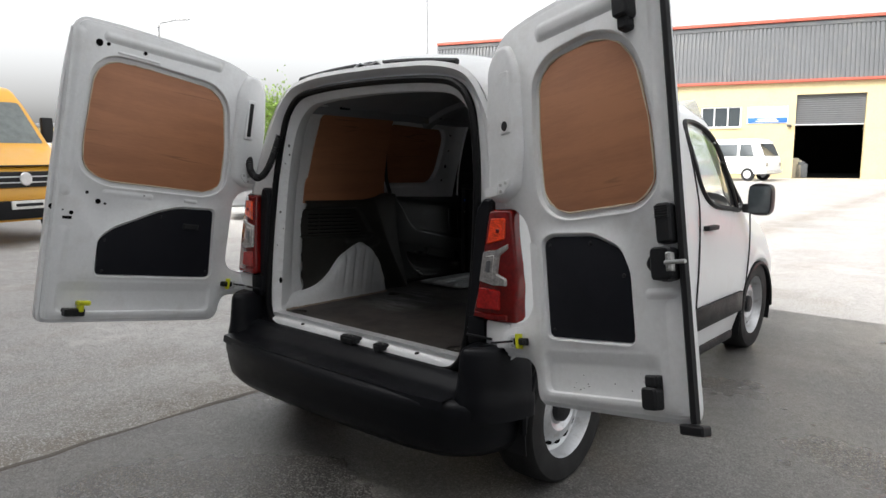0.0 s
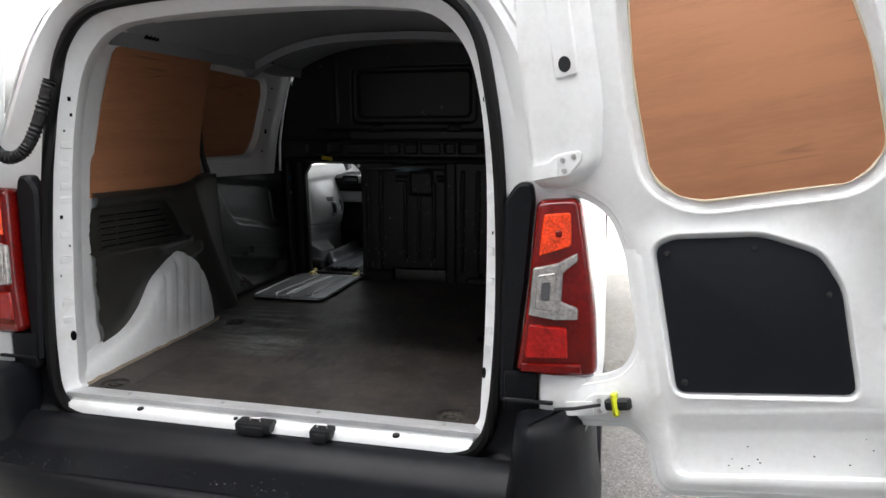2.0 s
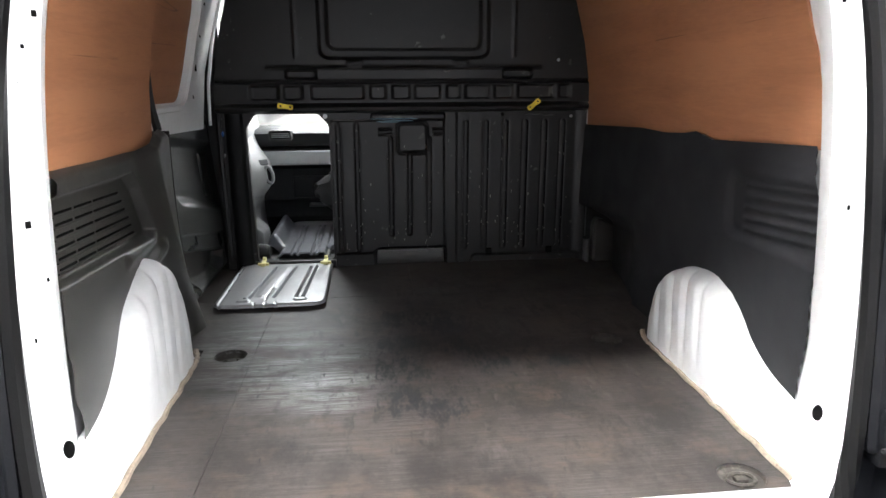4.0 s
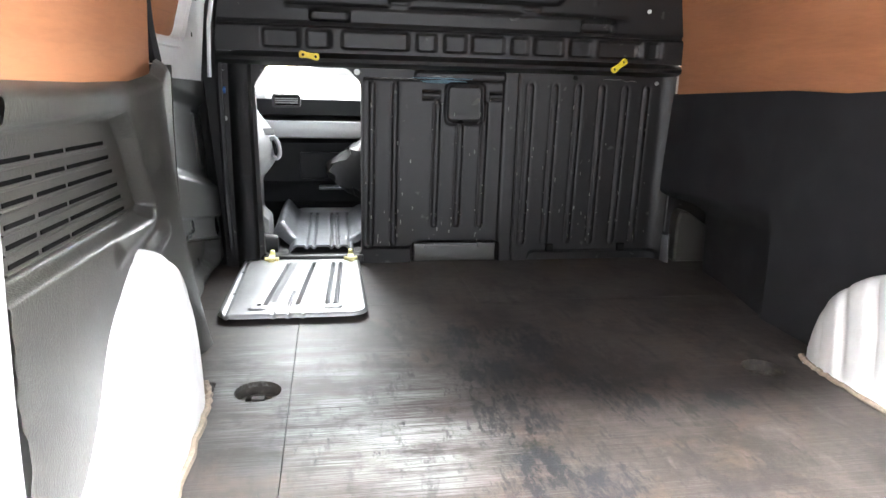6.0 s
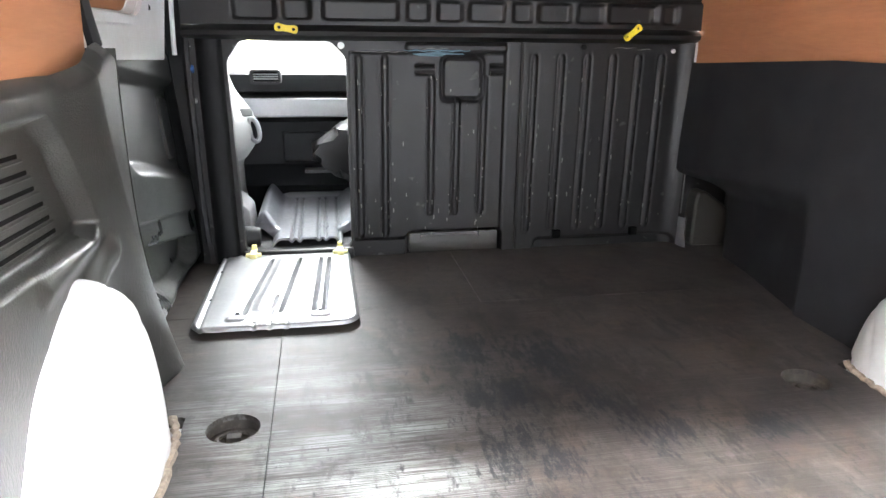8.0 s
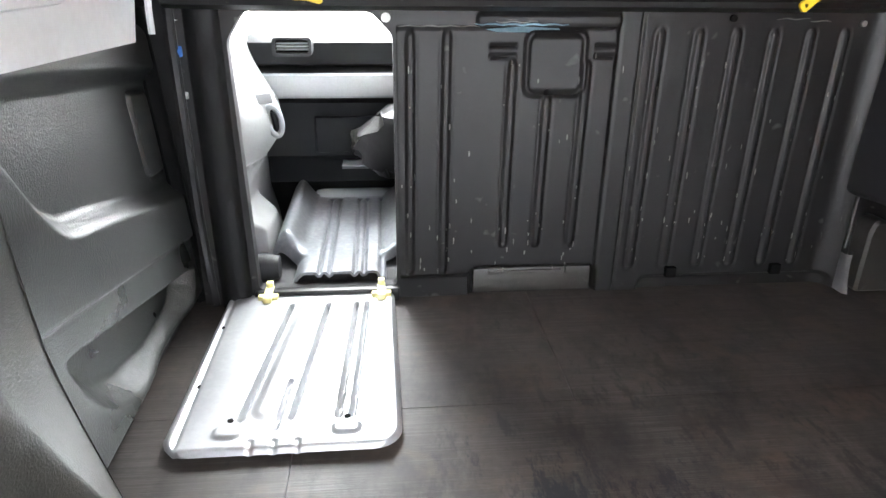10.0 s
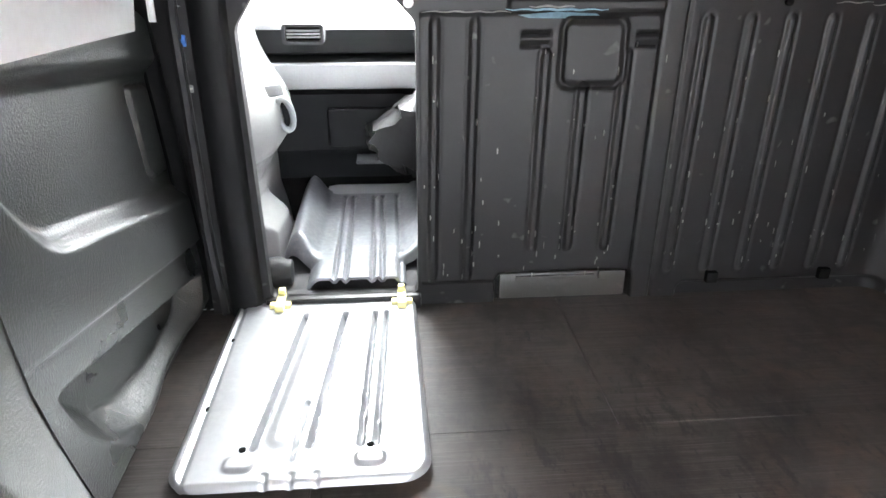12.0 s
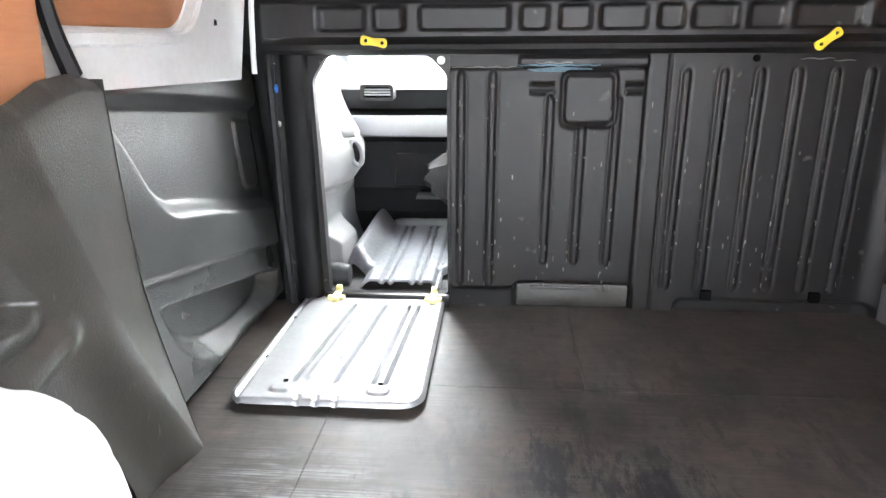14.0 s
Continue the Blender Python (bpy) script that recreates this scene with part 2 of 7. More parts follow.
M["fog_lens"] = mat("bright_red_lens", (0.34, 0.008, 0.006), 0.08, 0, 0.45, 20, 90, 0.35, bump_scale=120, coat=0.2, spec=0.35)
M["jacket"] = mat("dark_brown_grey_nylon", (0.008, 0.0076, 0.0080), 0.45, 0, 0.3, 20, 120, 0.6, bump_scale=26)
# Grey in place of white paint: the roof's shade is in this colour.
M["roof_grey"] = mat("shaded_roof_grey", (0.26, 0.27, 0.28), 0.45, 0, 0.1, 3, 60, 0.05)
M["stucco"] = mat("grey_stucco", (0.20, 0.205, 0.22), 0.85, 0, 0.12, 0.8, 12, 0.2)
M["scuff"] = mat("pale_scuff", (0.24, 0.235, 0.225), 0.7, 0, 0.3, 60, 200)
M["bluescuff"] = mat("pale_blue_scuff", (0.22, 0.36, 0.44), 0.6, 0, 0.3, 60, 200)
M["seatmetal"] = mat("scuffed_seat_steel", (0.150, 0.158, 0.172), 0.36, 0.4, 0.25, 9, 90, 0.0, dirt=(0.30, 0.29, 0.27), dirt_amt=0.35, dirt_scale=60, rvar=0.08)


def paving(name, lo, hi, brown, rough, rvar, wet, silt):
    """Rough concrete: pale and dark aggregate grains, broad damp stains with a lower sheen, brown dust."""
    m = mat(name, lo, rough, 0, 0.22, 0.7, 26, 0.0, rvar=rvar)
    nt = m.node_tree
    b = nt.nodes["Principled BSDF"]
    tc = nt.nodes.new("ShaderNodeTexCoord")
    def tex(s, d=5, r=0.6):
        n = nt.nodes.new("ShaderNodeTexNoise")
        n.inputs["Scale"].default_value, n.inputs["Detail"].default_value, n.inputs["Roughness"].default_value = s, d, r
        nt.links.new(tc.outputs["Object"], n.inputs["Vector"])
        return n.outputs[0]
    def ramp(src, a, c, to):
        r = nt.nodes.new("ShaderNodeMapRange")
        r.inputs["From Min"].default_value, r.inputs["From Max"].default_value, r.inputs["To Max"].default_value = a, c, to
        nt.links.new(src, r.inputs[0])
        return r.outputs[0]
    def lay(under, fac, col):
        mx = nt.nodes.new("ShaderNodeMix"); mx.data_type = "RGBA"
        nt.links.new(fac, mx.inputs[0]); nt.links.new(under, mx.inputs[6]); mx.inputs[7].default_value = (*col, 1)
        return mx.outputs[2]
    base = b.inputs["Base Color"].links[0].from_socket
    base = lay(base, ramp(tex(1.1, 6, 0.7), 0.50, 0.66, 0.65), brown)
    base = lay(base, ramp(tex(0.8, 7, 0.72), 0.55, 0.64, 0.5), tuple(c * 1.7 for c in lo))
    base = lay(base, ramp(tex(9.0, 6, 0.75), 0.50, 0.66, 0.5), tuple(c * 0.55 for c in lo))
    # brown silt washed along the slab joint
    sx = nt.nodes.new("ShaderNodeSeparateXYZ")
    nt.links.new(tc.outputs["Object"], sx.inputs[0])
    off = nt.nodes.new("ShaderNodeMath"); off.operation = "ADD"
    nt.links.new(sx.outputs[0], off.inputs[0]); off.inputs[1].default_value = 1.18
    wide = nt.nodes.new("ShaderNodeMath"); wide.operation = "ABSOLUTE"
    nt.links.new(off.outputs[0], wide.inputs[0])
    near_joint = ramp(wide.outputs[0], 0.55, 0.05, silt)
    patchy = nt.nodes.new("ShaderNodeMath"); patchy.operation = "MULTIPLY"
    nt.links.new(near_joint, patchy.inputs[0]); nt.links.new(ramp(tex(2.2, 6, 0.7), 0.30, 0.55, 1.0), patchy.inputs[1])
    base = lay(base, patchy.outputs[0], tuple(c * 0.75 for c in brown))
    stain = tex(0.55, 5, 0.62)
    base = lay(base, ramp(stain, 0.52, 0.60, wet), tuple(c * 0.45 for c in lo))
    vor = nt.nodes.new("ShaderNodeTexVoronoi")
    vor.inputs["Scale"].default_value = 150.0
    nt.links.new(tc.outputs["Object"], vor.inputs["Vector"])
    sep = nt.nodes.new("ShaderNodeSeparateColor")
    nt.links.new(vor.outputs["Color"], sep.inputs[0])
    base = lay(base, ramp(sep.outputs[0], 0.60, 0.92, 0.75), hi)
    base = lay(base, ramp(sep.outputs[1], 0.70, 0.95, 0.6), tuple(c * 0.3 for c in lo))
    nt.links.new(base, b.inputs["Base Color"])
    rr = ramp(stain, 0.44, 0.62, -(rough - 0.14) * wet)
    ad = nt.nodes.new("ShaderNodeMath"); ad.operation = "ADD"
    nt.links.new(rr, ad.inputs[0]); ad.inputs[1].default_value = rough
    nt.links.new(ad.outputs[0], b.inputs["Roughness"])
    bp = nt.nodes.new("ShaderNodeBump")
    bp.inputs["Strength"].default_value, bp.inputs["Distance"].default_value = 0.55, 0.006
    nt.links.new(tex(150, 4, 0.7), bp.inputs["Height"])
    nt.links.new(bp.outputs[0], b.inputs["Normal"])
    return m


M["yard"] = paving("worn_yard_concrete", (0.32, 0.31, 0.295), (0.50, 0.49, 0.47), (0.23, 0.190, 0.145), 0.75, 0.1, 0.35, 0.8)
# Dark from wet, and from shade put into the colour.
M["wet"] = paving("wet_concrete_with_shade", (0.122, 0.117, 0.110), (0.25, 0.243, 0.232), (0.090, 0.070, 0.051), 0.46, 0.15, 0.98, 0.3)
M["mortar"] = mat("crumbled_mortar", (0.10, 0.085, 0.07), 0.85, 0, 0.4, 6, 60, 0.8, bump_scale=60)
M["block"] = mat("cream_block", (0.52, 0.43, 0.25), 0.85, 0, 0.12, 0.8, 12, 0.3, bump_scale=20, dirt=(0.42, 0.34, 0.20), dirt_amt=0.4, dirt_scale=2)
M["clad"] = mat("dark_cladding", (0.10, 0.105, 0.11), 0.5, 0.2, 0.15, 0.5, 8, 0.05, dirt=(0.16, 0.15, 0.14), dirt_amt=0.5, dirt_scale=1.0)
M["redtrim"] = mat("faded_red_trim", (0.36, 0.08, 0.05), 0.6, 0, 0.15, 2, 20)
M["shutter"] = mat("grey_shutter", (0.085, 0.088, 0.092), 0.5, 0.1, 0.15, 2, 30)
M["signblue"] = mat("sign_blue", (0.02, 0.12, 0.50), 0.5)
M["signgrey"] = mat("faded_lettering", (0.55, 0.52, 0.56), 0.6)
M["cream"] = mat("cream_card", (0.55, 0.48, 0.36), 0.8)
M["leaf"] = mat("spring_leaves", (0.16, 0.26, 0.035), 0.55, 0, 0.35, 3, 12, 0.0)
M["bark"] = mat("bark", (0.12, 0.09, 0.06), 0.9, 0, 0.3, 8, 60, 0.6)
M["post"] = mat("galvanised_post", (0.42, 0.43, 0.44), 0.5, 0.4, 0.12, 3, 30)
M["binblue"] = mat("blue_bin_plastic", (0.01, 0.14, 0.62), 0.45, 0, 0.1)
M["bingrey"] = mat("grey_bin_plastic", (0.20, 0.21, 0.20), 0.5, 0.2, 0.15)
M["vanyellow"] = mat("yellow_van_paint", (0.72, 0.36, 0.03), 0.4, 0, 0.05, 2, 40, 0.02, coat=0.4)
M["carred"] = mat("red_car_paint", (0.50, 0.02, 0.02), 0.2, 0, 0.05, 2, 40, 0.02, coat=0.7, rvar=0.04)
M["silver"] = mat("silver_car_paint", (0.42, 0.43, 0.44), 0.35, 0.5, 0.06, 2, 40, 0.02, rvar=0.04, coat=0.3)
M["plate"] = mat("number_plate_white", (0.75, 0.75, 0.72), 0.5)


def floorboard():
    """Coated ply: dark brown-black film worn to grey along the grain, chalky smears and black rubbed marks."""
    m = mat("worn_floor_film", (0.040, 0.0335, 0.030), 0.52, 0, 0.35, 3.0, 60, 0.0, rvar=0.08, dirt=(0.075, 0.066, 0.058), dirt_amt=0.35, dirt_scale=2.2, spec=0.32)
    nt = m.node_tree
    b = nt.nodes["Principled BSDF"]
    tc = nt.nodes.new("ShaderNodeTexCoord")
    def tex(scale, s, d, rough=0.6):
        mp = nt.nodes.new("ShaderNodeMapping")
        mp.inputs["Scale"].default_value = scale
        nt.links.new(tc.outputs["Object"], mp.inputs[0])
        n = nt.nodes.new("ShaderNodeTexNoise")
        n.inputs["Scale"].default_value, n.inputs["Detail"].default_value, n.inputs["Roughness"].default_value = s, d, rough
        nt.links.new(mp.outputs[0], n.inputs["Vector"])
        return n.outputs[0]
    def band(src, lo, hi, amt):
        r = nt.nodes.new("ShaderNodeMapRange")
        r.inputs["From Min"].default_value, r.inputs["From Max"].default_value, r.inputs["To Max"].default_value = lo, hi, amt
        nt.links.new(src, r.inputs[0])
        return r.outputs[0]
    def times(a, c):
        x = nt.nodes.new("ShaderNodeMath"); x.operation = "MULTIPLY"
        nt.links.new(a, x.inputs[0]); nt.links.new(c, x.inputs[1])
        return x.outputs[0]
    def lay(under, fac, col):
        mx = nt.nodes.new("ShaderNodeMix"); mx.data_type = "RGBA"
        nt.links.new(fac, mx.inputs[0]); nt.links.new(under, mx.inputs[6]); mx.inputs[7].default_value = (*col, 1)
        return mx.outputs[2]
    base = b.inputs["Base Color"].links[0].from_socket
    def near(cx, cy, r0, r1):
        sb = nt.nodes.new("ShaderNodeVectorMath"); sb.operation = "DISTANCE"
        nt.links.new(tc.outputs["Object"], sb.inputs[0]); sb.inputs[1].default_value = (cx, cy, 0.6)
        r = nt.nodes.new("ShaderNodeMapRange"); r.interpolation_type = "SMOOTHSTEP"
        r.inputs["From Min"].default_value, r.inputs["From Max"].default_value = r1, r0
        nt.links.new(sb.outputs["Value"], r.inputs[0])
        return r.outputs[0]
    def top(*srcs):
        out = srcs[0]
        for c in srcs[1:]:
            x = nt.nodes.new("ShaderNodeMath"); x.operation = "MAXIMUM"
            nt.links.new(out, x.inputs[0]); nt.links.new(c, x.inputs[1])
            out = x.outputs[0]
        return out
    streak = tex((0.07, 2.6, 1), 42, 5)
    fine = tex((0.04, 3.4, 1), 150, 3)
    hair = tex((0.02, 5.0, 1), 260, 2)
    patch = tex((1, 1, 1), 3.4, 4)
    base = lay(base, times(band(streak, 0.42, 0.72, 0.5), band(patch, 0.35, 0.70, 1.0)), (0.095, 0.088, 0.082))
    base = lay(base, band(fine, 0.50, 0.72, 0.55), (0.11, 0.105, 0.10))
    base = lay(base, band(hair, 0.56, 0.66, 0.7), (0.014, 0.012, 0.011))
    base = lay(base, band(tex((1.3, 1, 1), 5.5, 6, 0.7), 0.46, 0.62, 0.75), (0.014, 0.0125, 0.012))
    base = lay(base, band(tex((1, 1.4, 1), 8.0, 6, 0.7), 0.53, 0.68, 0.6), (0.078, 0.058, 0.044))
    chalk = times(top(near(-0.44, 0.90, 0.05, 0.26), near(-0.36, 0.72, 0.05, 0.30), near(-0.27, 0.60, 0.02, 0.22)), band(tex((0.5, 1.8, 1), 9, 5, 0.7), 0.40, 0.62, 1.0))
    base = lay(base, times(chalk, band(fine, 0.40, 0.56, 0.95)), (0.30, 0.32, 0.32))
    # black rubbed trails, dragged lengthways
    trail = top(near(-0.06, 1.04, 0.02, 0.15), near(-0.08, 0.86, 0.02, 0.14), near(-0.075, 0.68, 0.02, 0.13), near(-0.07, 0.50, 0.02, 0.13), near(0.0, 0.46, 0.0, 0.12),
                near(0.076, 0.80, 0.0, 0.12), near(0.16, 0.70, 0.0, 0.13), near(0.34, 0.68, 0.0, 0.10), near(0.05, 1.0, 0.02, 0.16))
    drag = tex((2.4, 0.8, 1), 21.0, 8, 0.80)
    mark = nt.nodes.new("ShaderNodeMath"); mark.operation = "MULTIPLY_ADD"
    nt.links.new(trail, mark.inputs[0]); mark.inputs[1].default_value = 0.15; nt.links.new(drag, mark.inputs[2])
    base = lay(base, band(mark.outputs[0], 0.585, 0.66, 0.93), (0.010, 0.012, 0.015))
    rub2 = times(near(0.15, 0.9, 0.3, 1.1), band(tex((2.6, 0.8, 1), 10.0, 7, 0.78), 0.53, 0.61, 0.8))
    base = lay(base, rub2, (0.013, 0.013, 0.014))
    pale = times(near(0.15, 0.75, 0.2, 0.9), band(tex((1.8, 0.6, 1), 11.0, 6, 0.75), 0.58, 0.72, 0.5))
    base = lay(base, pale, (0.12, 0.11, 0.10))
    nt.links.new(base, b.inputs["Base Color"])
    bp = nt.nodes.new("ShaderNodeBump")
    bp.inputs["Strength"].default_value, bp.inputs["Distance"].default_value = 0.18, 0.002
    nt.links.new(fine, bp.inputs["Height"])
    nt.links.new(bp.outputs[0], b.inputs["Normal"])
    return m


M["floorboard"] = floorboard()


# ---------------------------------------------------------------- mesh tools
def part(name, bm, material, parent=None, label="", smooth=True, angle=35):
    bmesh.ops.recalc_face_normals(bm, faces=bm.faces)
    me = bpy.data.meshes.new(name)
    bm.to_mesh(me)
    bm.free()
    me.materials.append(material)
    if smooth:
        me.polygons.foreach_set("use_smooth", [True] * len(me.polygons))
        me.set_sharp_from_angle(angle=radians(angle))
    ob = new(name, me)
    if parent:
        ob.parent = parent
    if label:
        ob["label"] = label
    return ob


def thing(name, label, category, at=None, group="", kind=""):
    ob = new(name)
    ob.empty_display_size = 0.1
    if at is not None:
        ob.matrix_world = at
    return tagged(ob, label, category, group, kind)


def box(bm, x0, x1, y0, y1, z0, z1, bevel=0.0, m=None):
    geo = bmesh.ops.create_cube(bm, size=1.0)["verts"]
    for v in geo:
        v.co = Vector(((x0 + x1) / 2 + v.co.x * (x1 - x0), (y0 + y1) / 2 + v.co.y * (y1 - y0), (z0 + z1) / 2 + v.co.z * (z1 - z0)))
    if bevel:
        edges = {e for v in geo for e in v.link_edges}
        r = bmesh.ops.bevel(bm, geom=list(edges), offset=bevel, segments=2, affect="EDGES", profile=0.6)
        geo = list({v for f in r["faces"] for v in f.verts} | {v for v in geo if v.is_valid})
    if m is not None:
        bmesh.ops.transform(bm, matrix=m, verts=[v for v in geo if v.is_valid])
    return bm


def boxes(*items, bevel=0.004):
    bm = bmesh.new()
    for it in items:
        box(bm, *it, bevel=bevel)
    return bm


def rounded(pts, r=0.02, seg=4):
    """A polygon with its corners rounded."""
    out, n = [], len(pts)
    for i in range(n):
        p, a, b = Vector(pts[i]), Vector(pts[i - 1]), Vector(pts[(i + 1) % n])
        rr = min(r, (a - p).length * 0.48, (b - p).length * 0.48)
        p0, p1 = p + (a - p).normalized() * rr, p + (b - p).normalized() * rr
        for k in range(seg + 1):
            t = k / seg
            out.append(p0 * (1 - t) ** 2 + p * 2 * t * (1 - t) + p1 * t * t)
    return out


def smooth_line(pts, per=6, closed=False):
    """Catmull-Rom line through points."""
    P = [Vector(p) for p in pts]
    n = len(P)
    out = []
    rng = n if closed else n - 1
    for i in range(rng):
        p0, p1 = (P[i - 1] if closed or i > 0 else P[0]), P[i]
        p2, p3 = P[(i + 1) % n], (P[(i + 2) % n] if closed or i + 2 < n else P[-1])
        for k in range(per):
            t = k / per
            out.append(0.5 * ((2 * p1) + (p2 - p0) * t + (2 * p0 - 5 * p1 + 4 * p2 - p3) * t * t + (3 * p1 - p0 - 3 * p2 + p3) * t ** 3))
    if not closed:
        out.append(P[-1])
    return out


def inset(poly, d):
    """A closed 2D outline moved inwards by d."""
    n = len(poly)
    area = sum(poly[i - 1].x * poly[i].y - poly[i].x * poly[i - 1].y for i in range(n))
    s = 1 if area > 0 else -1
    out = []
    for i in range(n):
        a, p, b = poly[i - 1], poly[i], poly[(i + 1) % n]
        e1, e2 = (p - a), (b - p)
        e1 = e1.normalized() if e1.length > 1e-9 else e2.normalized()
        e2 = e2.normalized() if e2.length > 1e-9 else e1
        nn = Vector((-(e1.y + e2.y), e1.x + e2.x)) * s
        out.append(p + (nn.normalized() * d if nn.length > 1e-6 else Vector((0, 0))))
    return out


def loft(bm, rings, closed=True, cap0=False, cap1=False):
    """Skin between rings of 3D points that have the same count."""
    vs = [[bm.verts.new(p) for p in r] for r in rings]
    n = len(rings[0])
    for a, b in zip(vs, vs[1:]):
        for i in range(n if closed else n - 1):
            j = (i + 1) % n
            try:
                bm.faces.new((a[i], a[j], b[j], b[i]))
            except ValueError:
                pass
    if cap0:
        bm.faces.new(vs[0])
    if cap1:
        bm.faces.new(vs[-1][::-1])
    return vs


def fill(bm, outer, holes, place):
    """A flat sheet with holes; place maps a 2D point into space. Returns its rings of vertices."""
    rings, edges = [], []
    for poly in (outer, *holes):
        vs = [bm.verts.new(place(p)) for p in poly]
        edges += [bm.edges.new((vs[i - 1], vs[i])) for i in range(len(vs))]
        rings.append(vs)
    bmesh.ops.triangle_fill(bm, use_beauty=True, use_dissolve=False, edges=edges)
    return rings


def plate(outer, holes, place, depth, bm=None):
    """A sheet of thickness with holes through it; place(p, d) maps a 2D point at depth d."""
    bm = bm or bmesh.new()
    top = fill(bm, outer, holes, lambda p: place(p, 0))
    bot = fill(bm, outer, holes, lambda p: place(p, depth))
    for a, b in zip(top, bot):
        for i in range(len(a)):
            try:
                bm.faces.new((a[i - 1], a[i], b[i], b[i - 1]))
            except ValueError:
                pass
    return bm


def tube(bm, pts, r, seg=8, closed=False, flat=1.0):
    pts = [Vector(p) for p in pts]
    n = len(pts)
    rings = []
    up = Vector((0.13, 0.21, 0.97))
    for i, p in enumerate(pts):
        a = pts[i - 1] if (closed or i > 0) else p
        b = pts[(i + 1) % n] if (closed or i < n - 1) else p
        d = (b - a).normalized()
        s = d.cross(up).normalized()
        u = s.cross(d)
        rr = r(i / max(1, n - 1)) if callable(r) else r
        rings.append([p + (s * math.cos(2 * math.pi * k / seg) + u * math.sin(2 * math.pi * k / seg) * flat) * rr for k in range(seg)])
    if closed:
        rings.append(rings[0])
    loft(bm, rings, cap0=not closed, cap1=not closed)
    if closed:
        bmesh.ops.remove_doubles(bm, verts=bm.verts, dist=1e-6)
    return bm


def lathe(bm, prof, center, axis="x", seg=32):
    """Turn a profile of (radius, offset) round an axis."""
    c = Vector(center)
    rings = []
    for k in range(seg):
        a = 2 * math.pi * k / seg
        ring = []
        for r, o in prof:
            u, v = r * math.cos(a), r * math.sin(a)
            ring.append(c + (Vector((o, u, v)) if axis == "x" else Vector((u, o, v)) if axis == "y" else Vector((u, v, o))))
        rings.append(ring)
    rings.append(rings[0])
    loft(bm, rings, closed=False)
    bmesh.ops.remove_doubles(bm, verts=bm.verts, dist=1e-6)
    return bm


def sheet(bm, fn, us, vs, keep=None):
    """A grid surface fn(u, v); keep(u, v) drops cells."""
    g = [[bm.verts.new(fn(u, v)) for v in vs] for u in us]
    for i in range(len(us) - 1):
        for j in range(len(vs) - 1):
            if keep is None or keep((us[i] + us[i + 1]) / 2, (vs[j] + vs[j + 1]) / 2):
                bm.faces.new((g[i][j], g[i + 1][j], g[i + 1][j + 1], g[i][j + 1]))
    loose = [v for row in g for v in row if not v.link_faces]
    bmesh.ops.delete(bm, geom=loose, context="VERTS")
    return bm


def thicken(bm, t):
    bmesh.ops.recalc_face_normals(bm, faces=bm.faces)
    bmesh.ops.solidify(bm, geom=bm.faces[:], thickness=t)
    return bm


def steps(a, b, n):
    return [a + (b - a) * i / n for i in range(n + 1)]


def interp(table, x):
    xs, ys = zip(*table)
    return float(np.interp(x, xs, ys))


def bell(x, w):
    """A smooth bump of half width w."""
    return 0.5 + 0.5 * math.cos(math.pi * x / w) if abs(x) < w else 0.0


def bump_capsule(x, z, x0, z0, x1, z1, r, soft=0.008):
    """1 inside a capsule from (x0, z0) to (x1, z1), falling to 0 over soft."""
    dx, dz = x1 - x0, z1 - z0
    t = max(0.0, min(1.0, ((x - x0) * dx + (z - z0) * dz) / max(1e-9, dx * dx + dz * dz)))
    d = math.hypot(x - x0 - dx * t, z - z0 - dz * t) - r
    k = max(0.0, min(1.0, 0.5 - d / soft))
    return k * k * (3 - 2 * k)


def bump_box(x, z, x0, x1, z0, z1, r=0.015, soft=0.008):
    cx, cz, hx, hz = (x0 + x1) / 2, (z0 + z1) / 2, (x1 - x0) / 2 - r, (z1 - z0) / 2 - r
    qx, qz = abs(x - cx) - hx, abs(z - cz) - hz
    d = math.hypot(max(qx, 0), max(qz, 0)) + min(max(qx, qz), 0) - r
    k = max(0.0, min(1.0, 0.5 - d / soft))
    return k * k * (3 - 2 * k)

# ---------------------------------------------------------------- the van
FLOOR, BULK, BETA = 0.60, 1.69, math.tan(radians(5.3))
van = thing("van", "white panel van, rear doors open, empty ply-lined cargo bay", "van", RAKE)


def lean(z):
    """How far forward the rear end lies at height z."""
    return BETA * (z - 0.75)


def catmull_half(half, per=5):
    """A mirrored closed outline from its right half, listed from bottom centre to top centre."""
    h = smooth_line(half, per)
    return [Vector((p.x, p.y)) for p in h] + [Vector((-p.x, p.y)) for p in h[-2:0:-1]]


OPEN = catmull_half([(0, 0.545), (0.30, 0.545), (0.54, 0.548), (0.625, 0.585), (0.655, 0.70), (0.665, 0.95), (0.652, 1.25),
                     (0.625, 1.45), (0.585, 1.60), (0.50, 1.685), (0.35, 1.712), (0.15, 1.722), (0, 1.724)])
BODY = catmull_half([(0, 0.50), (0.30, 0.50), (0.62, 0.50), (0.82, 0.56), (0.885, 0.70), (0.875, 0.95), (0.825, 1.22),
                     (0.748, 1.45), (0.668, 1.62), (0.565, 1.735), (0.40, 1.780), (0.20, 1.792), (0, 1.795)])
INNER = catmull_half([(0, 0.585), (0.30, 0.585), (0.52, 0.585), (0.60, 0.61), (0.612, 0.70), (0.618, 0.95), (0.612, 1.25),
                      (0.588, 1.45), (0.545, 1.57), (0.46, 1.645), (0.33, 1.668), (0.15, 1.678), (0, 1.68)])
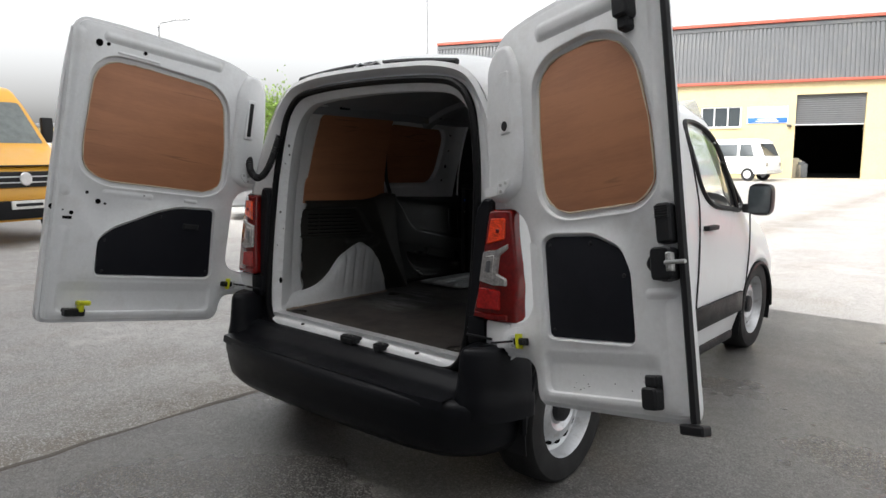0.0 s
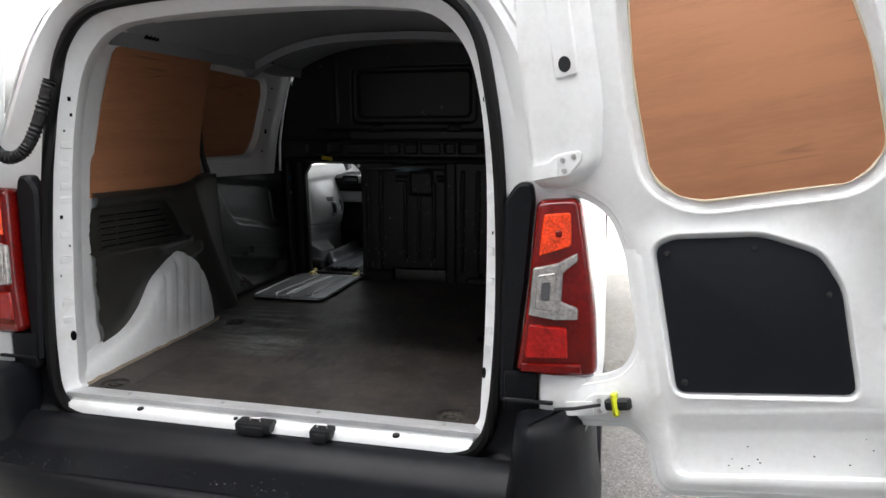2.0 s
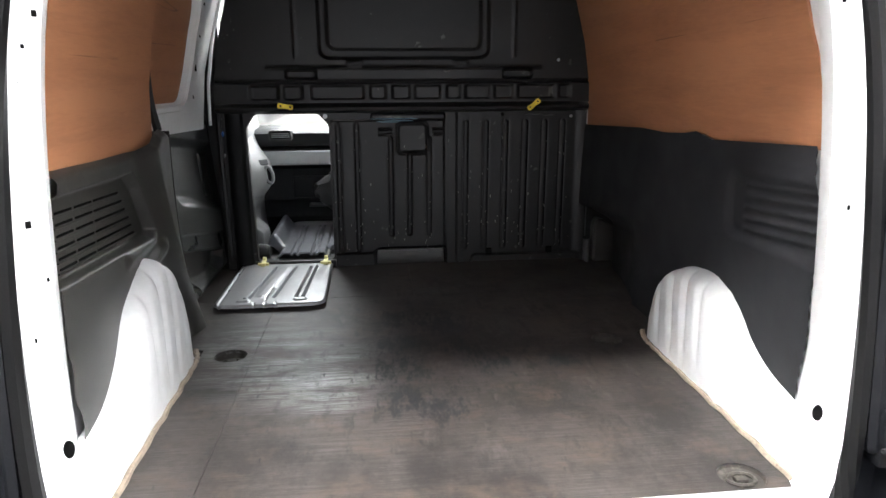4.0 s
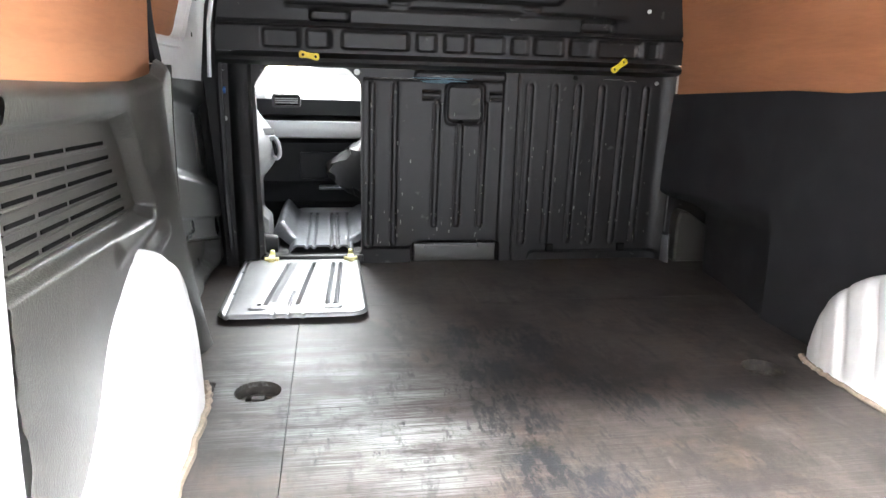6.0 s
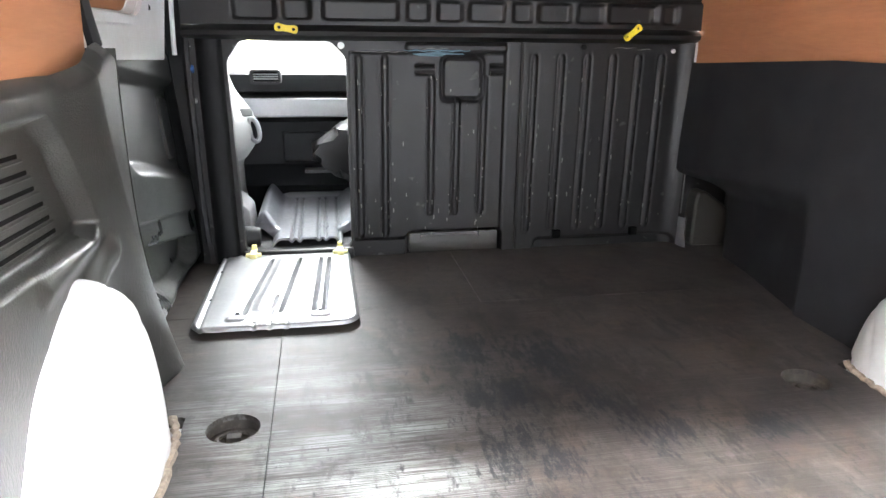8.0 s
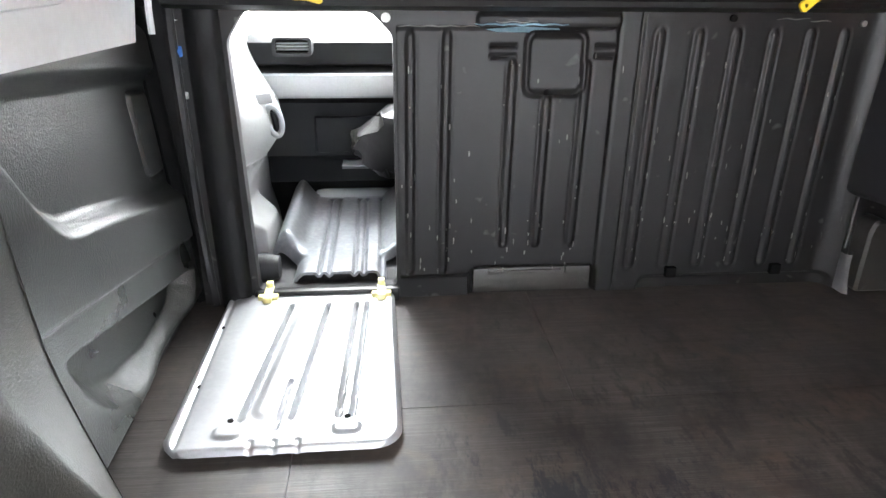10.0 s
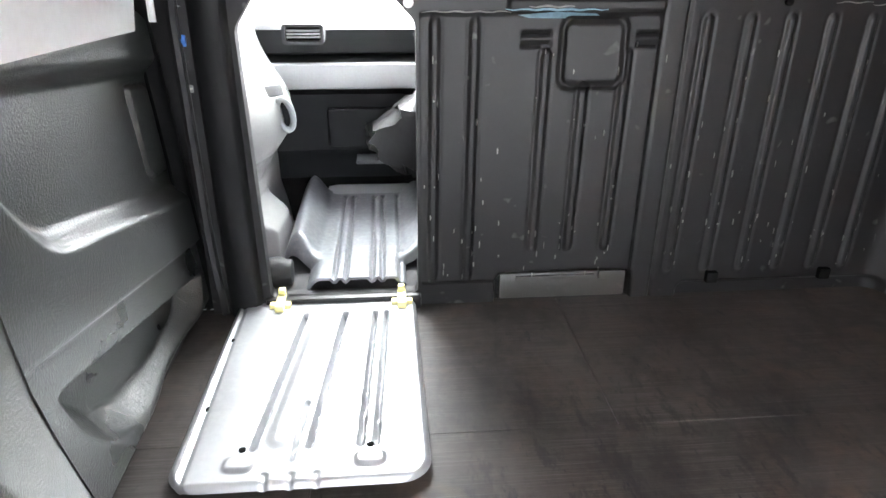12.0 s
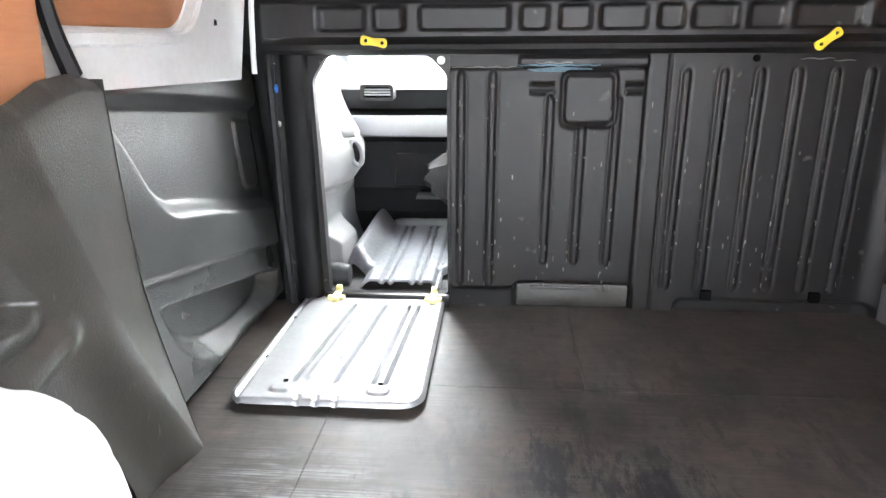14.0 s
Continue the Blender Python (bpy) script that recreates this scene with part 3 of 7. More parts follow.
DEEP = catmull_half([(0, 0.590), (0.30, 0.590), (0.56, 0.590), (0.66, 0.62), (0.69, 0.70), (0.70, 0.95), (0.695, 1.25),
                     (0.665, 1.47), (0.625, 1.60), (0.52, 1.69), (0.36, 1.705), (0.15, 1.712), (0, 1.714)])


def rear(poly, dy):
    return [Vector((p.x, lean(p.y) + dy, p.y)) for p in poly]


# side profile of the outer body: half width by height, bottom edge by place, top by place
PROF = [(0.0, 0.86), (0.12, 0.90), (0.30, 0.918), (0.45, 0.915), (0.55, 0.898), (0.70, 0.855), (0.82, 0.80), (0.90, 0.735),
        (0.955, 0.62), (0.985, 0.42), (1.0, 0.20), (1.0, 0.0)]
REAR_HALF = sorted([(p.y, p.x) for p in BODY if p.x > 0.0])
TOPS = [(0.0, 1.845), (0.5, 1.86), (1.4, 1.865), (2.15, 1.83), (2.30, 1.80), (2.95, 1.25), (3.05, 1.17), (3.6, 1.08), (3.85, 0.98), (3.98, 0.82)]
RW, FW, WR = 0.44, 3.02, 0.315


def sill_z(y):
    z = 0.27
    for c in (RW, FW):
        d = abs(y - c)
        if d < 0.37:
            z = max(z, WR + 0.02 + math.sqrt(0.37 ** 2 - d * d))
    return z


def skin(y, s):
    """Right half of the outer body: s 0 at the sill, 1 at the roof's middle."""
    top = interp(TOPS, y)
    zb = sill_z(y)
    k = 11 * s
    i = min(10, int(k))
    f = k - i
    h = PROF[i][0] * (1 - f) + PROF[i + 1][0] * f
    w = PROF[i][1] * (1 - f) + PROF[i + 1][1] * f
    z = 0.27 + h * (top - 0.27)
    z = max(z, zb + (top - zb) * s * 0.5) if s < 0.45 else z
    nose = 1 - 0.25 * max(0, (y - 3.1) / 0.9) ** 2
    y2 = y + (lean(z) * max(0, 1 - y / 0.6) if y < 0.6 else 0)
    if y < 0.30:
        k = (1 - y / 0.30) ** 2
        w = w * (1 - k) + k * min(w, interp(REAR_HALF, z))
        z = z - 0.05 * k * s ** 3
    return Vector((w * nose, y2, z))


ys = sorted(set([round(v, 3) for v in steps(0.02, 0.9, 22) + steps(0.9, 1.60, 4) + steps(1.60, 2.90, 44) + steps(2.90, 3.45, 16) + steps(3.45, 3.98, 6)]))
ss = steps(0, 0.45, 20) + steps(0.45, 0.85, 34)[1:] + steps(0.85, 1, 7)[1:]


def is_side_window(y, z):
    low = interp([(1.80, 1.50), (1.83, 1.36), (1.91, 1.22), (2.00, 1.165), (2.12, 1.138), (2.60, 1.10), (2.82, 1.12)], y)
    return 1.80 < y < 2.82 and low < z < interp([(1.80, 1.60), (1.88, 1.63), (2.06, 1.62), (2.22, 1.57), (2.41, 1.470), (2.62, 1.344), (2.82, 1.20)], y)


def side_x(y, z):
    """Half width of the outer skin at a place and height."""
    lo, hi = 0.2, 1.0
    for k in range(24):
        mid = (lo + hi) / 2
        lo, hi = (mid, hi) if skin(y, mid).z < z else (lo, mid)
    return skin(y, lo).x


def is_window(y, s):
    p = skin(y, s)
    if is_side_window(y, p.z):
        return True
    if 2.32 < y < 2.98 and p.x < 0.68:
        return True
    return False


bm = bmesh.new()
for side in (1, -1):
    sheet(bm, lambda y, s: Vector((side * skin(y, s).x, skin(y, s).y, skin(y, s).z)), ys, ss, lambda y, s: not is_window(y, s))
bmesh.ops.remove_doubles(bm, verts=bm.verts, dist=1e-4)
thicken(bm, 0.006)
part("body_shell", bm, M["white"], van, "glossy white painted steel body")

# rear frame: rebate between the body's rim and the door opening
for low, mt, lab in ((False, "white", "white door rebate round the rear opening"), (True, "bumper", "black lower door rebate")):
    bm = bmesh.new()
    loft(bm, [rear(BODY, 0.02), rear(inset(BODY, 0.02), 0.012), rear([b * 0.35 + o * 0.65 for b, o in zip(BODY, OPEN)], 0.05), rear(OPEN, 0.045)])
    bmesh.ops.delete(bm, geom=[f for f in bm.faces if (f.calc_center_median().z < 0.72) != low], context="FACES")
    part("rear_frame", bm, M[mt], van, lab)
bm = bmesh.new()
loft(bm, [rear(OPEN, 0.044), rear(inset(OPEN, 0.012), 0.05), rear(INNER, 0.085), rear([Vector((p.x * 1.03, p.y)) for p in INNER], 0.14), rear(DEEP, 0.205), rear([Vector((p.x * 1.025, p.y)) for p in DEEP], 0.34)])
part("door_jamb", bm, M["white_in"], van, "white pressed inner door jamb")
bm = bmesh.new()
tube(bm, rear(OPEN, 0.036), 0.0165, 8, closed=True)
part("weather_seal", bm, M["deadblack"], van, "black rubber weather seal")
bm = bmesh.new()
tube(bm, [Vector((x, 0.135, 1.800 - 0.03 * (x / 0.5) ** 2)) for x in steps(-0.5, 0.5, 14)], 0.014, 6)
part("roof_gutter_seal", bm, M["rubber"], van, "black roof edge seal")

# holes and pressings on the sloping face of the left and right jamb
RIMLINE = inset(OPEN, 0.012)


def on_jamb(side, z, f):
    """Pose on the jamb's face: x along the face, y out of it, at fraction f of its width."""
    i = min(range(len(INNER)), key=lambda k: abs(INNER[k].y - z) + (0 if INNER[k].x * side > 0.3 else 9))
    j = min(range(len(RIMLINE)), key=lambda k: abs(RIMLINE[k].y - z) + (0 if RIMLINE[k].x * side > 0.3 else 9))
    a, c = Vector((RIMLINE[j].x, lean(z) + 0.05, z)), Vector((INNER[i].x, lean(z) + 0.085, z))
    p, d = a.lerp(c, f), c - a
    return Matrix.Translation(p) @ Matrix.Rotation(math.atan2(d.y, d.x), 4, "Z")


HOLES_L = ((1.450, 0.5, 0.009, 0.013), (1.405, 0.7, 0.007, 0.009), (1.360, 0.4, 0.005, 0.006), (1.319, 0.5, 0.010, 0.013), (1.263, 0.35, 0.010, 0.013), (1.264, 0.8, 0.003, 0.009),
           (1.112, 0.4, 0.008, 0.011), (1.027, 0.85, 0.004, 0.007), (0.941, 0.35, 0.003, 0.007), (0.760, 0.85, 0.015, 0.030))
HOLES_R = ((1.432, 0.5, 0.006, 0.010), (1.317, 0.5, 0.003, 0.010), (1.263, 0.4, 0.003, 0.014), (1.106, 0.4, 0.004, 0.008), (0.747, 0.85, 0.015, 0.030))
for side, holes in ((-1, HOLES_L), (1, HOLES_R)):
    for z, f, w, h in holes:
        bm = bmesh.new()
        if w < 0.012:
            box(bm, -w / 2, w / 2, -0.0012, 0.0012, -h / 2, h / 2, 0.0008, on_jamb(side, z, f))
        else:
            at = on_jamb(side, z, f)
            loft(bm, [[at @ Vector((w * 0.55 * math.cos(a), d, h * 0.5 * math.sin(a))) for a in steps(0, 2 * math.pi, 18)[:-1]] for d in (-0.0014, 0.0014)], cap0=True, cap1=True)
        part("jamb_hole", bm, M["hole"], van, "small dark hole in the jamb")
    for z, f in ((1.20, 0.6), (1.16, 0.6), (1.06, 0.6), (0.985, 0.6), (0.86, 0.6), (0.81, 0.6), (1.319, 0.5), (1.263, 0.5)):
        bm = bmesh.new()
        box(bm, -0.012, 0.016, -0.0028, 0.0028, -0.010, 0.010, 0.0026, on_jamb(side, z, f))
        part("jamb_pressing", bm, M["white_in"], van)

# ---- sill
bm = bmesh.new()
prof = [(0.004, 0.556), (0.008, 0.572), (0.014, 0.578), (0.03, 0.582), (0.036, 0.592), (0.05, 0.594)]
loft(bm, [[Vector((x, y, z)) for y, z in prof] for x in steps(-0.60, 0.60, 12)], closed=False)
thicken(bm, 0.004)
part("loading_sill", bm, M["white_in"], van, "white painted loading sill, scuffed")
bm = bmesh.new()
prof = [(0.030, 0.592), (0.030, 0.604), (0.038, 0.6065), (0.046, 0.604), (0.054, 0.6065), (0.062, 0.604), (0.070, 0.6065), (0.078, 0.6045), (0.082, 0.599)]
loft(bm, [[Vector((x, y, z)) for y, z in prof] for x in steps(-0.617, 0.617, 10)], closed=False)
thicken(bm, 0.003)
strip = part("sill_strip", bm, M["alu"], van, "ribbed aluminium threshold strip")
for x in (-0.42, -0.12, 0.17, 0.52):
    bm = bmesh.new()
    lathe(bm, [(0, 0.0025), (0.005, 0.002), (0.007, 0)], (x, 0.056, 0.606), "z", 10)
    part("screw", bm, M["steel"], strip)
for x, w in ((0.01, 0.052), (0.203, 0.03)):
    bm = boxes((x - w, x + w, -0.020, 0.026, 0.562, 0.590), bevel=0.008)
    box(bm, x - w * 0.6, x + w * 0.6, -0.026, -0.002, 0.556, 0.582, 0.006)
    st = part("striker", bm, M["black"], van, "black door striker on the sill")
    bm = bmesh.new()
    tube(bm, [(x - 0.014, 0.0, 0.588), (x - 0.014, 0.0, 0.598), (x + 0.014, 0.0, 0.598), (x + 0.014, 0.0, 0.588)], 0.003, 6)
    part("striker_loop", bm, M["steel"], st)
for x, r in ((-0.36, 0.009), (0.40, 0.010), (-0.06, 0.006)):
    bm = bmesh.new()
    lathe(bm, [(0, 0.002), (r, 0.002), (r, -0.004)], (x, 0.02, 0.5815), "z", 10)
    part("sill_plug", bm, M["rubber"], van)

# ---- bumper: section swept round the tail
HALF = [(0.885, 0.10), (0.878, 0.04), (0.858, -0.035), (0.82, -0.10), (0.75, -0.165), (0.66, -0.207), (0.45, -0.238)]
BPATH = [(-x, y) for x, y in HALF] + [(0, -0.25)] + HALF[::-1]
bp = smooth_line([(x, y, 0) for x, y in BPATH], 6)
rings = []
for i, p in enumerate(bp):
    a, c = bp[max(0, i - 1)], bp[min(len(bp) - 1, i + 1)]
    d = (c - a).normalized()
    nrm = Vector((d.y, -d.x, 0))
    top = 0.500
    prof = [(-0.10, top - 0.03), (-0.10, top + 0.004), (-0.05, top + 0.002), (-0.022, top - 0.004), (-0.006, top - 0.016), (0.0, top - 0.034), (0.0, 0.43),
            (-0.006, 0.405), (-0.012, 0.36), (-0.025, 0.31), (-0.06, 0.27), (-0.10, 0.265)]
    rings.append([p + nrm * o + Vector((0, 0, z)) for o, z in prof])
bm = bmesh.new()
loft(bm, rings, closed=True, cap0=True, cap1=True)
bump = part("rear_bumper", bm, M["bumper"], van, "unpainted black plastic rear bumper, damp", angle=50)
bm = bmesh.new()
loft(bm, [[Vector((x, -0.002, 0.556)), Vector((x, -0.030, 0.552)), Vector((x, -0.055, 0.535)), Vector((x, -0.075, 0.515)), Vector((x, -0.11, 0.506)), Vector((x, -0.215 + 0.30 * max(0, abs(x) - 0.45) ** 2, 0.5035)), Vector((x, -0.222 + 0.30 * max(0, abs(x) - 0.45) ** 2, 0.47))] for x in steps(-0.72, 0.72, 24)], closed=False)
part("step_ledge", bm, M["bumper"], bump, "flat bumper step beaded with rain")
for side in (1, -1):
    bm = bmesh.new()
    tw = rounded([(0.70, 0.05), (0.706, -0.090), (0.745, -0.140), (0.820, -0.096), (0.866, -0.034), (0.895, 0.03), (0.914, 0.13), (0.70, 0.13)], 0.035, 6)
    loft(bm, [[Vector((side * p.x, p.y, z)) for p in inset(tw, q)] for z, q in ((0.42, -0.013), (0.470, -0.013), (0.490, -0.012), (0.510, -0.008), (0.530, -0.003), (0.56, 0.001), (0.60, 0.004), (0.664, 0.010), (0.682, 0.016), (0.691, 0.026), (0.695, 0.040))], cap1=True)
    part("bumper_corner", bm, M["bumper"], bump, "raised black bumper corner", angle=50)
random.seed(17)
bm = bmesh.new()
for k in range(620):
    x, y = random.uniform(-0.68, 0.68), random.uniform(-0.215, -0.115)
    r = random.uniform(0.0007, 0.0015) if random.random() < 0.8 else random.uniform(0.0015, 0.0032)
    lathe(bm, [(r, 0.0), (r * 0.8, r * 0.45), (0.0001, r * 0.6)], (x, y, 0.5040), "z", 6)
tagged(part("rain_water", bm, M["drop"], bump, "small rain drops"), kind="stuff")
bm = boxes((-0.70, 0.70, -0.03, 0.02, 0.40, 0.540), bevel=0.01)
part("tail_panel", bm, M["bumper"], van)

# ---- tail lamps
for side in (1, -1):
    lamp_out = [(0.708, 0.79), (0.728, 0.92), (0.735, 1.0), (0.748, 1.195), (0.80, 1.200), (0.846, 1.202), (0.882, 1.0), (0.892, 0.92), (0.900, 0.785), (0.80, 0.782)]
    def wrap(p, d):
        return Vector((side * p.x, lean(p.y) + d + 0.016 * max(0.0, (p.x - 0.745) / 0.125) ** 2, p.y))
    housing = bmesh.new()
    out = rounded(lamp_out, 0.02, 3)
    loft(housing, [[wrap(p, d) for p in inset(out, q)] for q, d in ((0.0, 0.08), (0.0, 0.0), (0.004, -0.012), (0.012, -0.018))], cap1=True)
    lamp = part("tail_lamp", housing, M["red_lens"], van, "red, orange and clear tail lamp cluster", angle=50)
    def lens(nm, poly, material, w0, w1, parent, r=0.008, label=""):
        b2 = bmesh.new()
        o2 = rounded(poly, r, 3)
        loft(b2, [[wrap(p, d) for p in inset(o2, q)] for q, d in ((0, w0), (0.001, w1 + 0.004), (0.004, w1))], cap1=True)
        return part(nm, b2, material, parent, label)
    brake = lens("brake_lens", [(0.757, 1.066), (0.766, 1.165), (0.828, 1.170), (0.832, 1.092)], M["amber_lens"], -0.014, -0.024, lamp, 0.008, "orange red brake lens")
    lens("bulb", [(0.793, 1.112), (0.793, 1.130), (0.811, 1.130), (0.811, 1.112)], M["red_lens"], -0.02, -0.0275, brake, 0.009)
    rev = lens("reverse_lens", [(0.736, 0.928), (0.744, 1.040), (0.800, 1.052), (0.846, 1.078), (0.848, 1.058), (0.815, 1.030), (0.812, 0.962), (0.850, 0.948), (0.852, 0.920), (0.80, 0.918)], M["clear_lens"], -0.014, -0.026, lamp, 0.006, "clear reversing lens with a pale rim")
    lens("reflector", [(0.750, 0.945), (0.755, 1.026), (0.800, 1.034), (0.798, 0.940)], M["clear_lens"], -0.022, -0.0285, rev, 0.008, "grey ribbed reflector")
    lens("reflector_cup", [(0.762, 0.965), (0.764, 1.012), (0.790, 1.016), (0.789, 0.962)], M["greyp"], -0.026, -0.0300, rev, 0.010)
    lens("fog_lens", [(0.730, 0.825), (0.738, 0.908), (0.826, 0.902), (0.832, 0.828)], M["fog_lens"], -0.014, -0.023, lamp, 0.008, "red fog lens")
    lens("lamp_foot", [(0.720, 0.792), (0.722, 0.815), (0.862, 0.815), (0.866, 0.792)], M["red_lens"], -0.014, -0.022, lamp, 0.005)
    b2 = bmesh.new()
    poly = rounded([(0.668, 0.70), (0.668, 1.19), (0.70, 1.235), (0.735, 1.235), (0.742, 1.195), (0.728, 1.0), (0.70, 0.70)], 0.015, 3)
    loft(b2, [[Vector((side * p.x, lean(p.y) + d, p.y)) for p in inset(poly, q)] for q, d in ((0, 0.07), (0, 0.02), (0.008, 0.010))], cap1=True)
    part("lamp_housing", b2, M["bumper"], van, "black plastic lamp surround")
    b2 = boxes((side * 0.72 - 0.04, side * 0.72 + 0.04, 0.0, 0.07, 0.68, 0.785), bevel=0.01)
    part("lamp_bracket", b2, M["bumper"], van)
    b2 = boxes((side * 0.82 - 0.055, side * 0.82 + 0.055, 0.005, 0.09, 0.66, 0.784), bevel=0.012)
    part("hinge_plate", b2, M["white"], van, "white painted body plate behind the hinge")
    b2 = boxes((side * 0.74 - 0.06, side * 0.74 + 0.06, -0.008, 0.002, 0.711, 0.720), bevel=0.003)
    part("strap_arm", b2, M["black"], van, "dark steel door check arm")


# ---- rear doors
def door_matrix(side, gam, th, bx=0.86):
    base = Vector((side * bx, 0, 0.75))
    ax = Vector((-side * math.tan(radians(gam)), BETA, 1.0)).normalized()
    return Matrix.Translation(base) @ Matrix.Rotation(radians(th) * side, 4, ax) @ Matrix.Translation(-base)


def rear_door(side, gam, th, outline, ply, blk, pan, label):
    def pl(p, w=0.0):
        return Vector((side * (0.86 - p[0]), w + BETA * (p[1] - 0.75), p[1]))
    out = rounded(outline, 0.05, 4)
    plyo, blko = rounded(ply, 0.05, 5), rounded(blk, 0.025, 4)
    win, low = inset(plyo, -0.030), inset(blko, -0.014)
    mid = inset(out, 0.030)
    u0, u1, v0, v1 = pan
    dish = [rounded([(u0 + a, v0 + b), (u1 - a, v0 + b), (u1 - a, v1 - c), (u0 + a, v1 - c)], 0.03, 4) for a, b, c in ((0, 0, 0), (0.003, 0.001, 0.010), (0.012, 0.005, 0.040), (0.018, 0.009, 0.054))]
    bm = bmesh.new()
    # outer skin, folded edge and inner panel
    loft(bm, [[pl(p, -0.05) for p in out], [pl(p, -0.013) for p in out], [pl(p, -0.011) for p in inset(out, 0.012)], [pl(p, -0.005) for p in inset(out, 0.015)], [pl(p, -0.004) for p in inset(out, 0.023)], [pl(p, 0.0) for p in mid]])
    fill(bm, out, [inset(plyo, 0.01)], lambda p: pl(p, -0.05))
    fill(bm, mid, [win, low, dish[0]], lambda p: pl(p, 0.0))
    # shallow dish pressed into the foot of the door
    loft(bm, [[pl(p, w) for p in ring] for ring, w in zip(dish, (0.0, -0.0010, -0.0125, -0.014))])
    fill(bm, dish[-1], [], lambda p: pl(p, -0.014))
    for hole, lip, deep in ((win, plyo, -0.020), (low, blko, -0.014)):
        loft(bm, [[pl(p, 0.0) for p in hole], [pl(p, 0.0018) for p in inset(hole, 0.003)], [pl(p, 0.0022) for p in inset(hole, 0.006)], [pl(p, 0.0004) for p in inset(hole, 0.009)], [pl(p, deep * 0.8) for p in inset(hole, 0.0125)], [pl(p, deep) for p in lip], [pl(p, deep - 0.003) for p in inset(lip, 0.016)]])
    bmesh.ops.remove_doubles(bm, verts=bm.verts, dist=1e-5)
    d = part("rear_door", bm, M["white_in"], van, label, angle=40)
    d.matrix_local = door_matrix(side, gam, th)
    bm = bmesh.new()
    po = inset(plyo, 0.003)
    loft(bm, [[pl(p, -0.021) for p in po], [pl(p, -0.014) for p in po], [pl(p, -0.013) for p in inset(po, 0.003)]], cap0=True, cap1=True)
    ply_panel = part("plywood_panel", bm, M["ply_x"], d, "reddish plywood blanking the door window")
    bm = bmesh.new()
    tube(bm, [pl(p, -0.0125) + Vector((0, 0, 0.0012 * math.sin(i * 1.9))) for i, p in enumerate(inset(plyo, 0.0035))], lambda q: 0.0026 + 0.0012 * math.sin(q * 61), 6, closed=True)
    part("panel_edge", bm, M["cream"], ply_panel, "pale raw edge of the plywood")
    bm = bmesh.new()
    bo = inset(blko, 0.003)
    loft(bm, [[pl(p, -0.014) for p in bo], [pl(p, -0.009) for p in bo], [pl(p, -0.008) for p in inset(bo, 0.003)]], cap0=True, cap1=True)
    part("trim_panel", bm, M["panel"], d, "matt black hardboard door panel")
    for p in (blko[2], blko[len(blko) // 3], blko[2 * len(blko) // 3], blko[-3]):
        c = sum(blko, Vector((0, 0))) / len(blko)
        q = p + (c - p).normalized() * 0.025
        b2 = bmesh.new()
        lathe(b2, [(0, -0.002), (0.006, -0.0035), (0.008, -0.008)], (0, 0, 0), "y", 10)
        bmesh.ops.transform(b2, matrix=Matrix.Translation(pl(q, -0.001)), verts=b2.verts)
        part("stud", b2, M["black"], d)
    def block(nm, u0, u1, v0, v1, w0, w1, material, lab="", bev=0.006, parent=None):
        b = bmesh.new()
        poly = rounded([(u0, v0), (u1, v0), (u1, v1), (u0, v1)], min(u1 - u0, v1 - v0) * 0.25, 3)
        loft(b, [[pl(p, w) for p in inset(poly, q)] for q, w in ((0, w0), (0, w1 - bev), (bev, w1))], cap0=True, cap1=True)
        return part(nm, b, material, d, lab)
    def disc(nm, u, v, r, w, material, lab="", oval=1.0):
        b = bmesh.new()
        loft(b, [[pl((u + rr * math.cos(a), v + oval * rr * math.sin(a)), ww) for a in steps(0, 2 * math.pi, 14)[:-1]] for rr, ww in ((r, w - 0.004), (r * 0.92, w))], cap1=True)
        return part(nm, b, material, d, lab)
    # raised hinge column
    bcol = bmesh.new()
    poly = rounded([(-0.040, 1.238), (0.055, 1.222), (0.125, 1.26), (0.150, 1.40), (0.150, 1.70), (0.11, 1.80), (0.04, 1.805), (-0.012, 1.74), (-0.035, 1.55)], 0.03, 3)
    loft(bcol, [[pl(p, w) for p in inset(poly, q)] for q, w in ((0, -0.006), (0.004, 0.006), (0.014, 0.018), (0.026, 0.021))], cap1=True)
    part("hinge_column", bcol, M["white_in"], d, angle=60)
    # hinges
    for v0, v1 in ((1.235, 1.30), (0.675, 0.745)):
        hw = 0.019 if v0 > 1 else 0.0
        b = bmesh.new()
        poly = rounded([(0.012, v1 - 0.052), (0.012, v1 - 0.012), (0.036, v1), (0.088, v1), (0.088, v1 - 0.022), (0.055, v1 - 0.052)], 0.008, 3)
        loft(b, [[pl(p, w) for p in inset(poly, q)] for q, w in ((0, hw - 0.002), (0, hw + 0.007), (0.002, hw + 0.009))], cap1=True)
        h = part("hinge", b, M["white_in"], d, "white painted door hinge")
        b = bmesh.new()
        loft(b, [[pl((u, v1 - 0.034 + dv), hw + dw) for dv, dw in ((-0.016, 0.002), (-0.016, 0.014), (0.016, 0.014), (0.016, 0.002))] for u in (0.03, 0.0, -0.035)], cap0=True, cap1=True)
        part("hinge_arm", b, M["white_in"], d)
        for u, v in ((0.072, v1 - 0.012), (0.045, v1 - 0.016), (0.045, v1 - 0.040)):
            disc("bolt", u, v, 0.006, 0.013 + hw, M["steel"])
    # check strap
    block("check_strap", 0.060, 0.118, 0.707, 0.733, 0.002, 0.026, M["black"], "black door check strap")
    block("strap_catch", 0.078, 0.090, 0.694, 0.748, 0.004, 0.034, M["acid"], "acid yellow release catch")
    b = bmesh.new()
